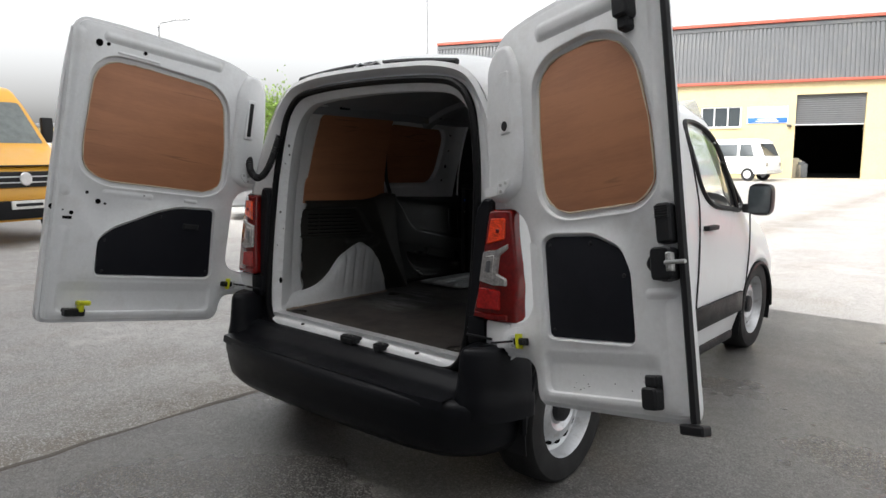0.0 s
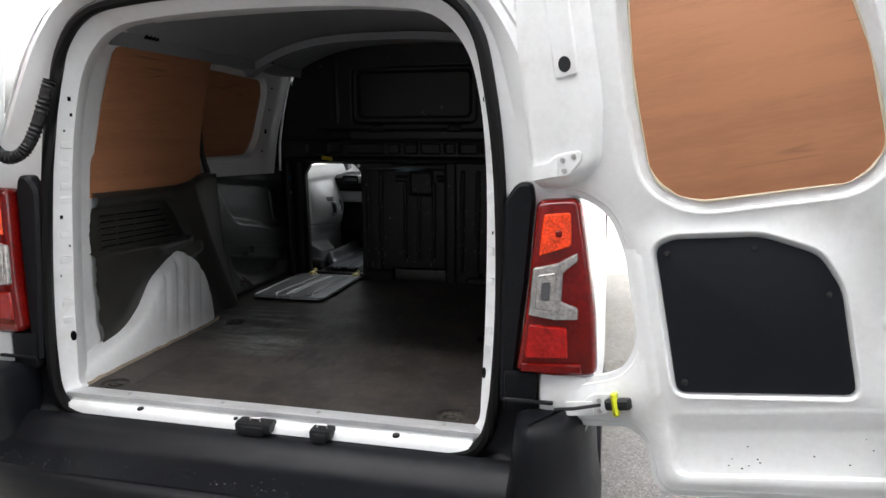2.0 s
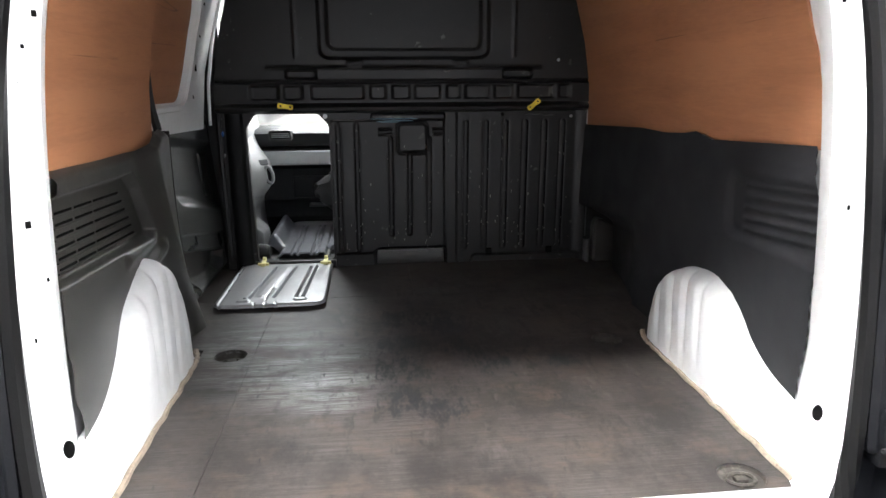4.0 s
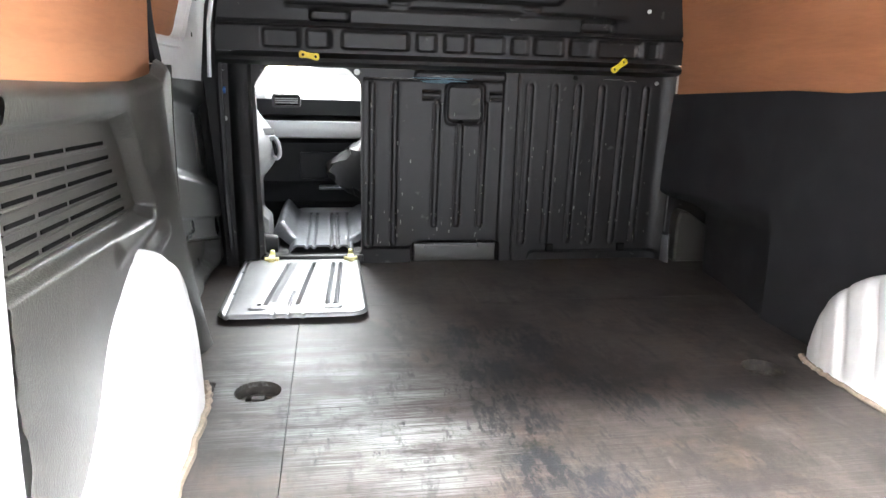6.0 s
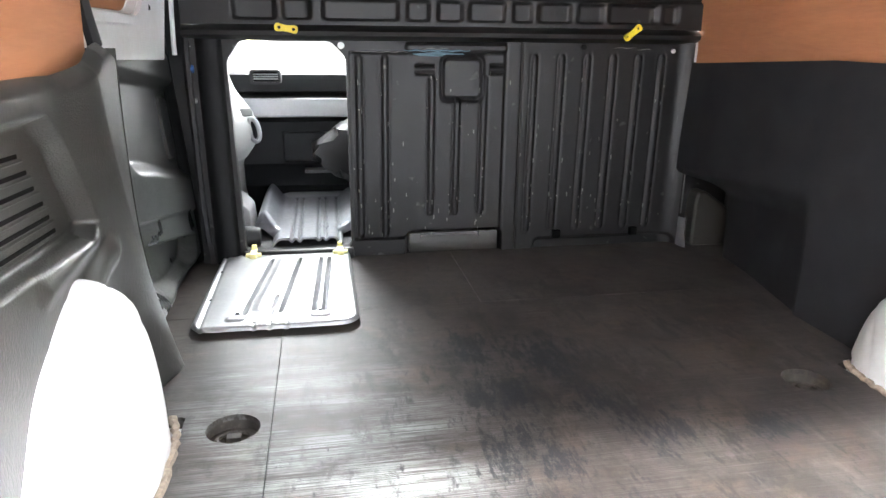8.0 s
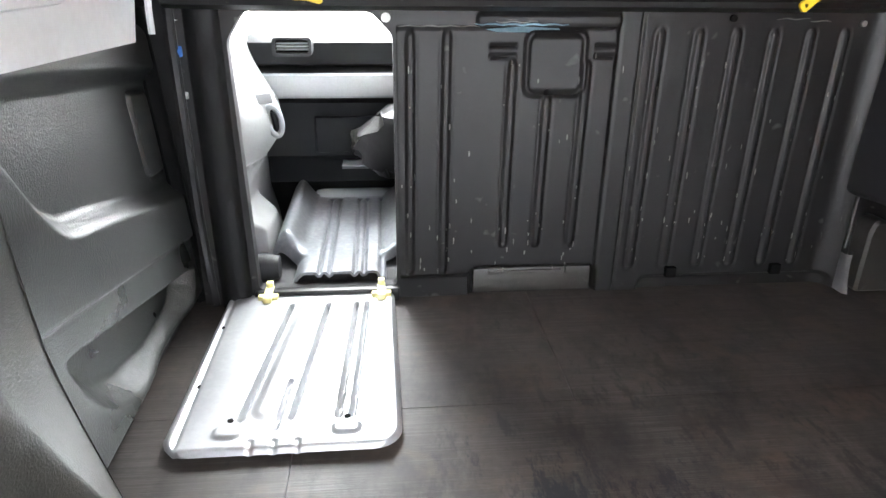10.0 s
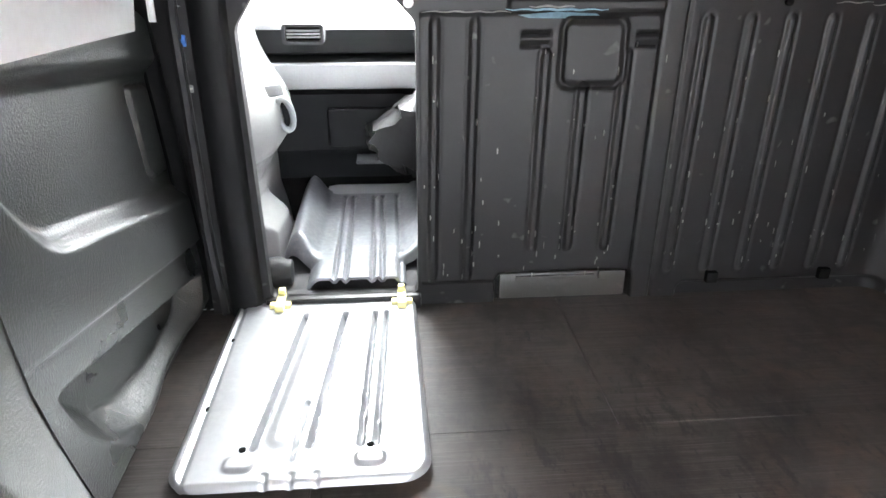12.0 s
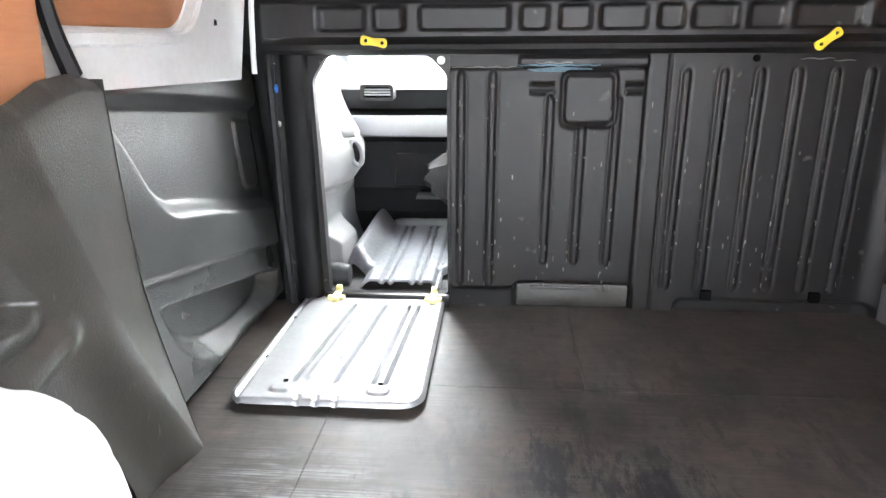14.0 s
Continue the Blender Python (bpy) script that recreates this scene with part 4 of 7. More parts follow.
    tube(b, [pl((0.05, 0.72), 0.016), pl((-0.01, 0.715), 0.03), pl((-0.06, 0.712), 0.02)], 0.004, 6)
    part("strap_rod", b, M["black"], d)
    def swell(u0, u1, v0, v1, h, soft=0.03, r=0.02):
        """A soft pressing raised from the panel."""
        b = bmesh.new()
        m = soft * 0.55
        nu, nv = max(8, int((u1 - u0 + 2 * m) / 0.008)), max(8, int((v1 - v0 + 2 * m) / 0.008))
        sheet(b, lambda u, v: pl((u, v), -0.001 + h * bump_box(u, v, u0, u1, v0, v1, r, soft)), steps(u0 - m, u1 + m, nu), steps(v0 - m, v1 + m, nv))
        part("pressing", b, M["white_in"], d, angle=80)
    return d, pl, block, disc, swell


R_OUT = [(0.745, 0.50), (0.14, 0.505), (0.134, 0.63), (0.10, 0.662), (-0.045, 0.667), (-0.045, 0.775), (0.02, 0.78), (0.10, 0.79), (0.146, 0.855), (0.150, 1.04),
         (0.127, 1.149), (0.065, 1.205), (-0.035, 1.225), (-0.044, 1.364), (-0.03, 1.686), (0.0, 1.80), (0.07, 1.855), (0.22, 1.875), (0.48, 1.885), (0.735, 1.885)]
R_PLY = [(0.225, 1.63), (0.29, 1.685), (0.47, 1.70), (0.58, 1.66), (0.635, 1.56), (0.665, 1.38), (0.672, 1.20), (0.61, 1.142), (0.30, 1.148), (0.222, 1.21), (0.213, 1.42)]
R_BLK = [(0.212, 1.065), (0.25, 1.082), (0.43, 1.065), (0.53, 1.015), (0.562, 0.94), (0.564, 0.722), (0.215, 0.738)]
rdoor, pl, block, disc, swell = rear_door(1, 5.0, 168, R_OUT, R_PLY, R_BLK, (0.185, 0.655, 0.552, 0.698), "narrow white rear door, swung wide open")
# edge seal, latches and stops of the narrow door
bm = bmesh.new()
tube(bm, [pl((0.748, v), 0.0) for v in steps(0.51, 1.87, 16)], 0.014, 6)
part("edge_seal", bm, M["rubber"], rdoor, "black rubber edge seal")
block("edge_foot", 0.70, 0.775, 0.475, 0.505, -0.03, 0.012, M["rubber"], "black rubber seal end")
block("latch", 0.665, 0.735, 0.905, 1.0, 0.0, 0.045, M["black"], "black door lock with a steel bolt")
block("latch_cover", 0.685, 0.735, 1.01, 1.125, 0.0, 0.035, M["black"], "ribbed black lock cover")
for v in steps(1.085, 1.115, 4):
    block("cover_rib", 0.688, 0.732, v - 0.0025, v + 0.0025, 0.033, 0.039, M["black"], bev=0.001)
b = bmesh.new()
poly = rounded([(0.635, 0.955), (0.665, 0.99), (0.72, 1.0), (0.735, 0.96), (0.72, 0.905), (0.685, 0.90)], 0.02, 3)
loft(b, [[pl(p, w) for p in inset(poly, q)] for q, w in ((0, 0.0), (0, 0.024), (0.006, 0.030))], cap1=True)
part("latch_body", b, M["black"], rdoor)
block("latch_plate", 0.720, 0.738, 0.928, 0.982, 0.028, 0.052, M["steel"], "bright steel latch plate")
b = bmesh.new()
tube(b, [pl((0.72, 0.952), 0.05), pl((0.785, 0.952), 0.05)], 0.006, 8)
part("latch_pin", b, M["steel"], rdoor, "steel latch pin")
block("lower_latch", 0.60, 0.652, 0.535, 0.60, -0.016, 0.040, M["black"], "black lower latch")
block("latch_cap", 0.605, 0.648, 0.598, 0.635, -0.016, 0.026, M["black"])
block("upper_latch", 0.595, 0.65, 1.70, 1.80, 0.0, 0.05, M["black"], "black upper latch")
block("latch_cap", 0.60, 0.64, 1.665, 1.705, 0.0, 0.035, M["black"])
disc("drain_plug", 0.079, 1.495, 0.015, 0.0285, M["rubber"], "black rubber grommet", 1.25)
block("pressing", 0.048, 0.112, 1.462, 1.70, 0.014, 0.026, M["white_in"], bev=0.008)
swell(0.62, 0.715, 0.860, 0.880, 0.007, 0.026, 0.010)
swell(0.692, 0.722, 0.56, 0.84, 0.006, 0.060, 0.014)
swell(0.697, 0.722, 1.15, 1.82, 0.010, 0.030, 0.012)
swell(0.165, 0.180, 0.74, 1.05, 0.004, 0.030, 0.007)
swell(0.24, 0.60, 1.765, 1.815, 0.010, 0.030, 0.02)
random.seed(31)
for k in range(12):
    disc("paint_chip", random.uniform(0.30, 0.62), random.uniform(0.568, 0.635), random.uniform(0.0012, 0.0030), -0.0128, M["rusty"], "", random.uniform(0.5, 1.0))

L_OUT = [(0.96, 0.534), (0.955, 1.2), (0.945, 1.62), (0.93, 1.80), (0.905, 1.86), (0.75, 1.868), (0.50, 1.865), (0.20, 1.842), (0.07, 1.805), (0.0, 1.73), (-0.03, 1.576),
         (-0.045, 1.364), (-0.035, 1.225), (0.055, 1.205), (0.095, 1.16), (0.10, 0.84), (0.07, 0.795), (-0.045, 0.775), (-0.045, 0.667), (0.10, 0.662), (0.113, 0.56), (0.15, 0.53)]
L_PLY = [(0.83, 1.64), (0.77, 1.705), (0.65, 1.712), (0.28, 1.695), (0.205, 1.63), (0.172, 1.40), (0.175, 1.22), (0.25, 1.176), (0.74, 1.172), (0.835, 1.22), (0.848, 1.32)]
L_BLK = [(0.742, 0.91), (0.68, 0.965), (0.48, 1.059), (0.38, 1.088), (0.20, 1.096), (0.183, 0.76), (0.208, 0.749), (0.74, 0.749)]
ldoor, pl, block, disc, swell = rear_door(-1, 2.5, 92, L_OUT, L_PLY, L_BLK, (0.168, 0.895, 0.580, 0.724), "wide white rear door, opened square to the van")
block("slot_frame", 0.045, 0.098, 1.47, 1.675, 0.014, 0.028, M["white_in"])
block("drain_slot", 0.058, 0.086, 1.485, 1.66, 0.016, 0.031, M["rubber"], "tall black blanking grommet")
for u, v, r in ((0.825, 1.765, 0.016), (0.787, 1.768, 0.008), (0.626, 1.77, 0.009), (0.81, 1.115, 0.007), (0.76, 1.08, 0.012), (0.73, 1.072, 0.006), (0.56, 1.125, 0.005), (0.945, 1.04, 0.012), (0.865, 1.02, 0.009), (0.90, 1.03, 0.004)):
    disc("door_hole", u, v, r, 0.003, M["hole"])
block("lock_slot", 0.86, 0.90, 0.99, 1.005, 0.0, 0.004, M["hole"])
for u0, u1, v0, v1 in ((0.56, 0.74, 1.738, 1.748), (0.30, 0.36, 1.118, 1.132)):
    swell(u0, u1, v0, v1, 0.007, 0.014, 0.005)
swell(0.875, 0.905, 0.76, 0.95, 0.008, 0.044, 0.012)
swell(0.885, 0.912, 1.10, 1.80, 0.010, 0.030, 0.012)
swell(0.52, 0.74, 1.115, 1.132, 0.005, 0.030, 0.008)
swell(0.25, 0.80, 1.785, 1.815, 0.010, 0.028, 0.012)
block("lower_latch", 0.775, 0.86, 0.565, 0.60, -0.016, 0.04, M["black"], "black lower latch")
block("latch_lever", 0.76, 0.815, 0.615, 0.635, 0.02, 0.055, M["acid"], "acid yellow latch lever")
block("latch_neck", 0.785, 0.805, 0.585, 0.625, 0.01, 0.05, M["acid"])
block("pull_recess", 0.27, 0.35, 0.985, 1.015, -0.008, 0.001, M["black"], "black moulded pull handle")
b = bmesh.new()
tube(b, [pl((0.935, v), 0.004) for v in steps(0.56, 1.80, 16)], 0.012, 6)
part("edge_bead", b, M["white_in"], ldoor)
# cable conduit from the body to the wide door
b = bmesh.new()
cpts = smooth_line([(-0.850, 0.058, 1.400), (-0.825, 0.045, 1.385), (-0.775, 0.018, 1.325), (-0.715, 0.010, 1.288), (-0.672, 0.022, 1.300), (-0.650, 0.045, 1.350), (-0.632, 0.070, 1.430), (-0.615, 0.085, 1.50)], 12)
tube(b, cpts, lambda t: 0.017 + 0.0025 * math.sin(t * 240), 10)
part("cable_conduit", b, M["rubber"], van, "black corrugated cable conduit to the door")
b = bmesh.new()
lathe(b, [(0, -0.03), (0.028, -0.026), (0.030, 0.0), (0.024, 0.012)], (-0.852, 0.058, 1.402), "x", 14)
part("conduit_boot", b, M["rubber"], van)

# ---- wheels
def wheel(x, y, side):
    b = bmesh.new()
    lathe(b, [(0.205, -0.09), (0.25, -0.10), (0.295, -0.095), (WR - 0.004, -0.075), (WR, -0.04), (WR, 0.04), (WR - 0.004, 0.075), (0.295, 0.095), (0.25, 0.10), (0.205, 0.09)], (x, y, WR + GZ(y)), "x", 48)
    ty = part("tyre", b, M["tyre"], None)
    w = new("wheel")
    w.parent = van
    w["label"] = "silver steel wheel with a black tyre"
    ty.parent = w
    b = bmesh.new()
    o = 0.09 * side
    lathe(b, [(0.212, -o), (0.212, o * 0.9), (0.205, o), (0.198, o * 0.85), (0.188, o * 0.35), (0.17, o * 0.25), (0.135, o * 0.55), (0.10, o * 0.62), (0.075, o * 0.45), (0.05, o * 0.5), (0.0, o * 0.5)], (x, y, WR + GZ(y)), "x", 40)
    part("rim", b, M["wheel"], w, "silver painted steel rim")
    for k in range(14):
        a = 2 * math.pi * (k + 0.5) / 14
        b = bmesh.new()
        lathe(b, [(0, 0.003 * side), (0.013, 0.002 * side), (0.013, -0.01 * side)], (0, 0, 0), "x", 10)
        bmesh.ops.transform(b, matrix=Matrix.Translation((x + o * 0.40, y + 0.155 * math.cos(a), WR + GZ(y) + 0.155 * math.sin(a))) @ Matrix.Rotation(a, 4, "X") @ Matrix.Diagonal((1, 0.8, 1.5, 1)), verts=b.verts)
        part("vent_hole", b, M["hole"], w)
    b = bmesh.new()
    lathe(b, [(0.062, o * 0.45), (0.058, o * 0.72), (0.04, o * 0.8), (0, o * 0.8)], (x, y, WR + GZ(y)), "x", 24)
    part("hub_cap", b, M["black"], w, "black hub cap")
    return w


def GZ(y):
    """Ground height in the van's own frame, which leans nose down."""
    return -RAKE_Z + math.tan(radians(RAKE_DEG)) * y


for x, y, s in ((0.80, RW, 1), (0.80, FW, 1), (-0.80, RW, -1), (-0.80, FW, -1)):
    wheel(x, y, s)
# wheel housings and underside
for y in (RW, FW):
    for side in (1, -1):
        b = bmesh.new()
        sheet(b, lambda a, t: Vector((side * (0.905 - 0.20 * t), y + 0.36 * math.cos(a), WR + 0.03 + 0.36 * math.sin(a))), steps(-0.25, math.pi + 0.25, 18), steps(0, 1, 2))
        thicken(b, 0.004)
        part("wheel_housing", b, M["black"], van)
b = boxes((-0.88, 0.88, 0.86, 2.62, 0.24, 0.30), (-0.55, 0.55, -0.02, 0.9, 0.24, 0.36), (-0.5, 0.5, 2.6, 3.9, 0.22, 0.30), bevel=0.02)
part("underbody", b, M["black"], van)

# ---------------------------------------------------------------- cargo bay
def poly_dist(poly, x, y):
    """Signed distance to a polygon, negative inside."""
    inside, best = False, 9.0
    n = len(poly)
    for i in range(n):
        (x0, y0), (x1, y1) = poly[i - 1], poly[i]
        dx, dy = x1 - x0, y1 - y0
        t = max(0.0, min(1.0, ((x - x0) * dx + (y - y0) * dy) / (dx * dx + dy * dy)))
        best = min(best, math.hypot(x - x0 - dx * t, y - y0 - dy * t))
        if (y0 > y) != (y1 > y) and x < (x1 - x0) * (y - y0) / (y1 - y0) + x0:
            inside = not inside
    return -best if inside else best


def bump_poly(poly, x, y, soft=0.03):
    if not (min(p[0] for p in poly) - soft < x < max(p[0] for p in poly) + soft and min(p[1] for p in poly) - soft < y < max(p[1] for p in poly) + soft):
        return 0.0
    k = max(0.0, min(1.0, 0.5 - poly_dist(poly, x, y) / soft))
    return k * k * (3 - 2 * k)


def corners(pts, r, seg=2):
    return [(q.x, q.y) for q in rounded(pts, r, seg)]


# ---- floor: boards of dark coated plywood, with the lashing points let in
part("floor_pan", boxes((-0.72, 0.72, 0.09, 1.10, 0.552, 0.570), (-0.72, 0.86, 1.102, 1.72, 0.552, 0.570), bevel=0.004), M["white_in"], van, "white steel floor pan")


def circle(cx, cy, r, n=20, oval=1.0):
    return [Vector((cx + r * math.cos(a), cy + r * oval * math.sin(a))) for a in steps(0, 2 * math.pi, n)[:-1]]


def board(poly, holes=()):
    bm = plate(poly, [circle(x, y, 0.043) for x, y in holes], lambda p, d: Vector((p[0], p[1], FLOOR - d)), 0.022)
    return part("floor_board", bm, M["floorboard"], van, "dark coated plywood floor board, scuffed", angle=30)


AX = 0.611
board([Vector(p) for p in ((-AX, 0.083), (-0.4727, 0.083), (-0.4687, 1.2858), (-0.745, 1.2858), (-0.745, 0.90), (-AX, 0.86))], ((-0.530, 0.815), (-0.532, 0.128)))
board([Vector(p) for p in ((-0.4715, 0.083), (AX, 0.083), (AX, 0.86), (0.698, 0.89), (0.700, 1.085), (0.720, 1.10), (0.775, 1.2858), (-0.4675, 1.2858))], ((0.507, 0.812), (0.522, 0.128)))
board([Vector(p) for p in ((-0.745, 1.2870), (-0.0077, 1.2870), (-0.0077, 1.70), (-0.745, 1.70))])
board([Vector(p) for p in ((-0.0065, 1.2870), (0.775, 1.2870), (0.795, 1.50), (0.872, 1.58), (0.872, 1.70), (-0.0065, 1.70))])
for x, y in ((-0.530, 0.815), (0.507, 0.812), (-0.532, 0.128), (0.522, 0.128)):
    bm = bmesh.new()
    up = 0.0155 if y < 0.3 else 0.0
    lathe(bm, [(0.0425, 0.590 + up * 0.4), (0.041, 0.576 + up), (0.03, 0.5725 + up), (0.0, 0.5725 + up)], (x, y, 0), "z", 20)
    cup = part("lashing_cup", bm, M["rusty"], van, "round steel lashing cup sunk in the floor")
    bm = bmesh.new()
    tube(bm, [Vector((x + 0.027 * math.cos(a), y + 0.02 * math.sin(a), 0.580 + up * 0.8)) for a in steps(0, 2 * math.pi, 18)[:-1]], 0.004, 6, closed=True)
    part("lashing_ring", bm, M["rusty"], cup)
    bm = boxes((x - 0.012, x + 0.012, y - 0.008, y + 0.008, 0.573 + up * 0.8, 0.587 + up * 0.6), bevel=0.003)
    part("ring_clamp", bm, M["rusty"], cup)
# raw edge beading along the arches
for side in (-1, 1):
    bm = bmesh.new()
    pts = smooth_line([(side * 0.606, 0.10, 0.601), (side * 0.609, 0.4, 0.602), (side * 0.610, 0.70, 0.602), (side * 0.615, 0.80, 0.602), (side * 0.632, 0.86, 0.601)], 8)
    tube(bm, [p + Vector((0.0025 * math.sin(i * 2.1), 0, 0.0015 * math.sin(i * 3.7))) for i, p in enumerate(pts)], 0.0065, 6)
    part("edge_bead", bm, M["raw"], van, "raw broken plywood edge with sealant")

# ---- wheel arches
ARCH_L = [(0.08, 0.03), (0.236, 0.062), (0.35, 0.085), (0.44, 0.138), (0.515, 0.216), (0.575, 0.252), (0.645, 0.284), (0.695, 0.297), (0.75, 0.268), (0.80, 0.220), (0.85, 0.150), (0.885, 0.085), (0.91, 0.0)]
ARCH_R = [(0.08, 0.03), (0.216, 0.070), (0.325, 0.095), (0.406, 0.135), (0.477, 0.195), (0.55, 0.228), (0.62, 0.238), (0.72, 0.222), (0.80, 0.175), (0.86, 0.12), (0.90, 0.05), (0.91, 0.0)]


def arch(side, table):
    bm = bmesh.new()
    line = [(p.x, p.y) for p in smooth_line(table, 6)]
    def fn(y, s):
        h = interp(line, y)
        front = max(0.0, (y - 0.72) / 0.19)
        x = 0.613 + 0.075 * front ** 2.4 + 0.20 * max(0, s - 0.70) ** 1.5 + 0.045 * s * s
        flute = (0.013 if side < 0 else 0.016) * max(0, math.sin((y - 0.42 + 0.10 * (1 - s)) * 2 * math.pi / 0.075)) ** 2 * bell(y - 0.66, 0.27) * min(1, s * 3) * (1 if s < 0.95 else 0.4)
        z = FLOOR - 0.012 + (h + 0.022) * (math.sin(min(1, s) * math.pi / 2) ** 0.95)
        return Vector((side * (x + flute), y, z))
    sheet(bm, fn, steps(0.08, 0.91, 130), steps(0, 1.0, 18))
    part("wheel_arch", bm, M["white_in"], van, "white steel wheel arch with pressed flutes", angle=60)


arch(-1, ARCH_L)
arch(1, ARCH_R)


def arch_top(table, y):
    return FLOOR + (interp(table, y) if 0.2 < y < 0.905 else -0.1)


def half_in(z):
    """Half width of the bay's inner faces by height."""
    return interp([(0.55, 0.688), (0.80, 0.70), (1.18, 0.705), (1.30, 0.70), (1.45, 0.675), (1.60, 0.635), (1.68, 0.60), (1.75, 0.50)], z)


# ---- moulded quarter trim, driver's far side, with its louvred recess
EDGE_L = [(0.60, 0.275), (0.627, 0.281), (0.675, 0.261), (0.717, 0.272), (0.769, 0.255), (0.817, 0.270), (0.874, 0.261), (0.925, 0.270), (0.975, 0.271), (1.073, 0.281), (1.121, 0.290),
          (1.177, 0.298), (1.252, 0.306), (1.275, 0.312), (1.289, 0.328), (1.356, 0.338), (1.455, 0.350), (1.68, 0.375)]
EDGE_R = [(0.60, 0.245), (0.637, 0.247), (0.694, 0.240), (0.747, 0.242), (0.82, 0.234), (0.889, 0.238), (0.957, 0.234), (1.043, 0.242), (1.117, 0.252), (1.179, 0.260), (1.276, 0.272),
          (1.301, 0.288), (1.362, 0.298), (1.393, 0.312), (1.455, 0.325), (1.69, 0.35)]
QFRONT = [(0.60, 1.100), (0.67, 1.082), (0.88, 1.026), (1.02, 1.008), (1.19, 0.985)]


def quarter():
    REC = [(0.25, 1.118), (0.668, 1.110), (0.712, 1.074), (0.790, 0.958), (0.755, 0.945), (0.62, 0.950), (0.25, 0.965)]
    def fn(u, z):
        ya = interp(EDGE_L, z) + 0.002 * math.sin(z * 190)
        yf = interp(QFRONT, z)
        y = ya + (yf - ya) * u
        top = interp([(0.28, 1.163), (0.55, 1.157), (0.72, 1.157), (0.80, 1.172), (0.86, 1.189), (0.93, 1.194), (1.0, 1.184)], y)
        zz = 0.60 + (z - 0.60) * (top - 0.60) / (1.19 - 0.60)
        x = 0.672 + 0.012 * math.sin((zz - 0.6) * 5) + 0.02 * max(0, (zz - top + 0.022) / 0.022) ** 2
        crease = interp([(0.60, 1.06), (0.66, 1.025), (0.79, 0.957), (0.94, 0.885), (1.07, 0.828), (1.19, 0.785)], z)
        x -= 0.024 * bell(y - crease, 0.11) if y < crease else 0.024 - 0.030 * (y - crease) / max(0.02, yf - crease)
        x += 0.024 * bump_poly(REC, y, zz, 0.014)
        x -= 0.010 * bump_capsule(y, zz, 0.60, 0.925, 0.775, 0.938, 0.012, 0.03)
        x -= 0.012 * bump_capsule(y, zz, 0.74, 0.875, 0.82, 0.90, 0.02, 0.03)
        return Vector((-x, y, zz))
    bm = bmesh.new()
    sheet(bm, fn, steps(0, 1, 220), steps(0.60, 1.19, 190), lambda u, z: fn(u, z).z > arch_top(ARCH_L, fn(u, z).y) - 0.006)
    part("quarter_trim", bm, M["trim"], van, "dark moulded quarter trim with louvre slots, scratched", angle=70)


quarter()
for zc, ye in ((1.077, 0.636), (1.056, 0.656), (1.035, 0.670), (1.013, 0.690), (0.993, 0.703), (0.973, 0.716)):
    xs = -(0.696 + 0.012 * math.sin((zc - 0.6) * 5))
    for ya, yb in ((0.33, 0.40), (0.412, 0.492), (0.502, ye)):
        bm = bmesh.new()
        loft(bm, [[Vector((xs + dx, y, zc - 0.035 * (y - 0.55) + dz)) for dx, dz in ((-0.004, -0.0024), (0.0014, -0.0022), (0.0014, 0.0026), (-0.004, 0.0028))] for y in steps(ya, yb, 4)], cap0=True, cap1=True)
        part("louvre_slot", bm, M["hole"], van)
    bm = bmesh.new()
    loft(bm, [[Vector((xs + dx, y, zc - 0.0060 - 0.035 * (y - 0.55) + dz)) for dx, dz in ((-0.004, -0.0036), (0.0032, -0.0012), (0.0042, 0.0002), (0.0032, 0.0012), (-0.004, 0.0016))] for y in steps(0.32, ye + 0.008, 6)], cap0=True, cap1=True)
    part("louvre", bm, M["trim"], van, angle=60)
bm = bmesh.new()
sheet(bm, lambda z, t: Vector((-(0.676 + 0.012 * math.sin((z - 0.6) * 5) + 0.06 * t), interp(QFRONT, z) - 0.001 + 0.010 * t, z)), steps(0.60, 1.185, 10), steps(0, 1, 3))
part("trim_edge", bm, M["trim"], van)


# ---- sliding door trim, with its pockets
BOWL = corners([(1.165, 0.755), (1.215, 0.697), (1.305, 0.656), (1.445, 0.630), (1.590, 0.630), (1.650, 0.665), (1.680, 0.76), (1.40, 0.86), (1.13, 0.88)], 0.03)
HAND = corners([(1.598, 1.066), (1.690, 1.054), (1.690, 0.898), (1.622, 0.903), (1.600, 0.920)], 0.012)
UPPER = corners([(1.06, 1.165), (1.15, 1.145), (1.66, 1.088), (1.72, 1.080), (1.72, 0.850), (1.545, 0.884), (1.44, 0.909), (1.318, 0.936), (1.240, 0.950), (1.205, 0.970), (1.172, 1.010), (1.145, 1.060), (1.11, 1.11)], 0.03)


def slider(y, z):
    x = 0.704 + 0.08 * (z - 0.62)
    x += 0.026 * bump_poly(UPPER, y, z, 0.034)
    x += 0.042 * bump_poly(BOWL, y, z, 0.050) * max(0.0, min(1.0, (0.806 - 0.215 * (y - 1.16) - z) / 0.010))
    crease = z - (0.866 - 0.19 * (y - 1.085))
    x += 0.008 * max(0.0, min(1.0, 0.5 - crease / 0.014))
    x += 0.004 * bell(crease, 0.008)
    if y > 1.55 and z > 0.88:
        x -= 0.004 * bump_poly(HAND, y, z, 0.006)
        x += 0.007 * bell(poly_dist(HAND, y, z), 0.006)
    x += 0.040 * max(0, (0.635 - z) / 0.03) ** 2 if z < 0.635 else 0
    x += 0.03 * max(0, (y - 1.693) / 0.02) ** 2 if y > 1.693 else 0
    x += 0.025 * max(0, (z - 1.15) / 0.03) ** 2 if z > 1.15 else 0
    return Vector((-x, y, z))


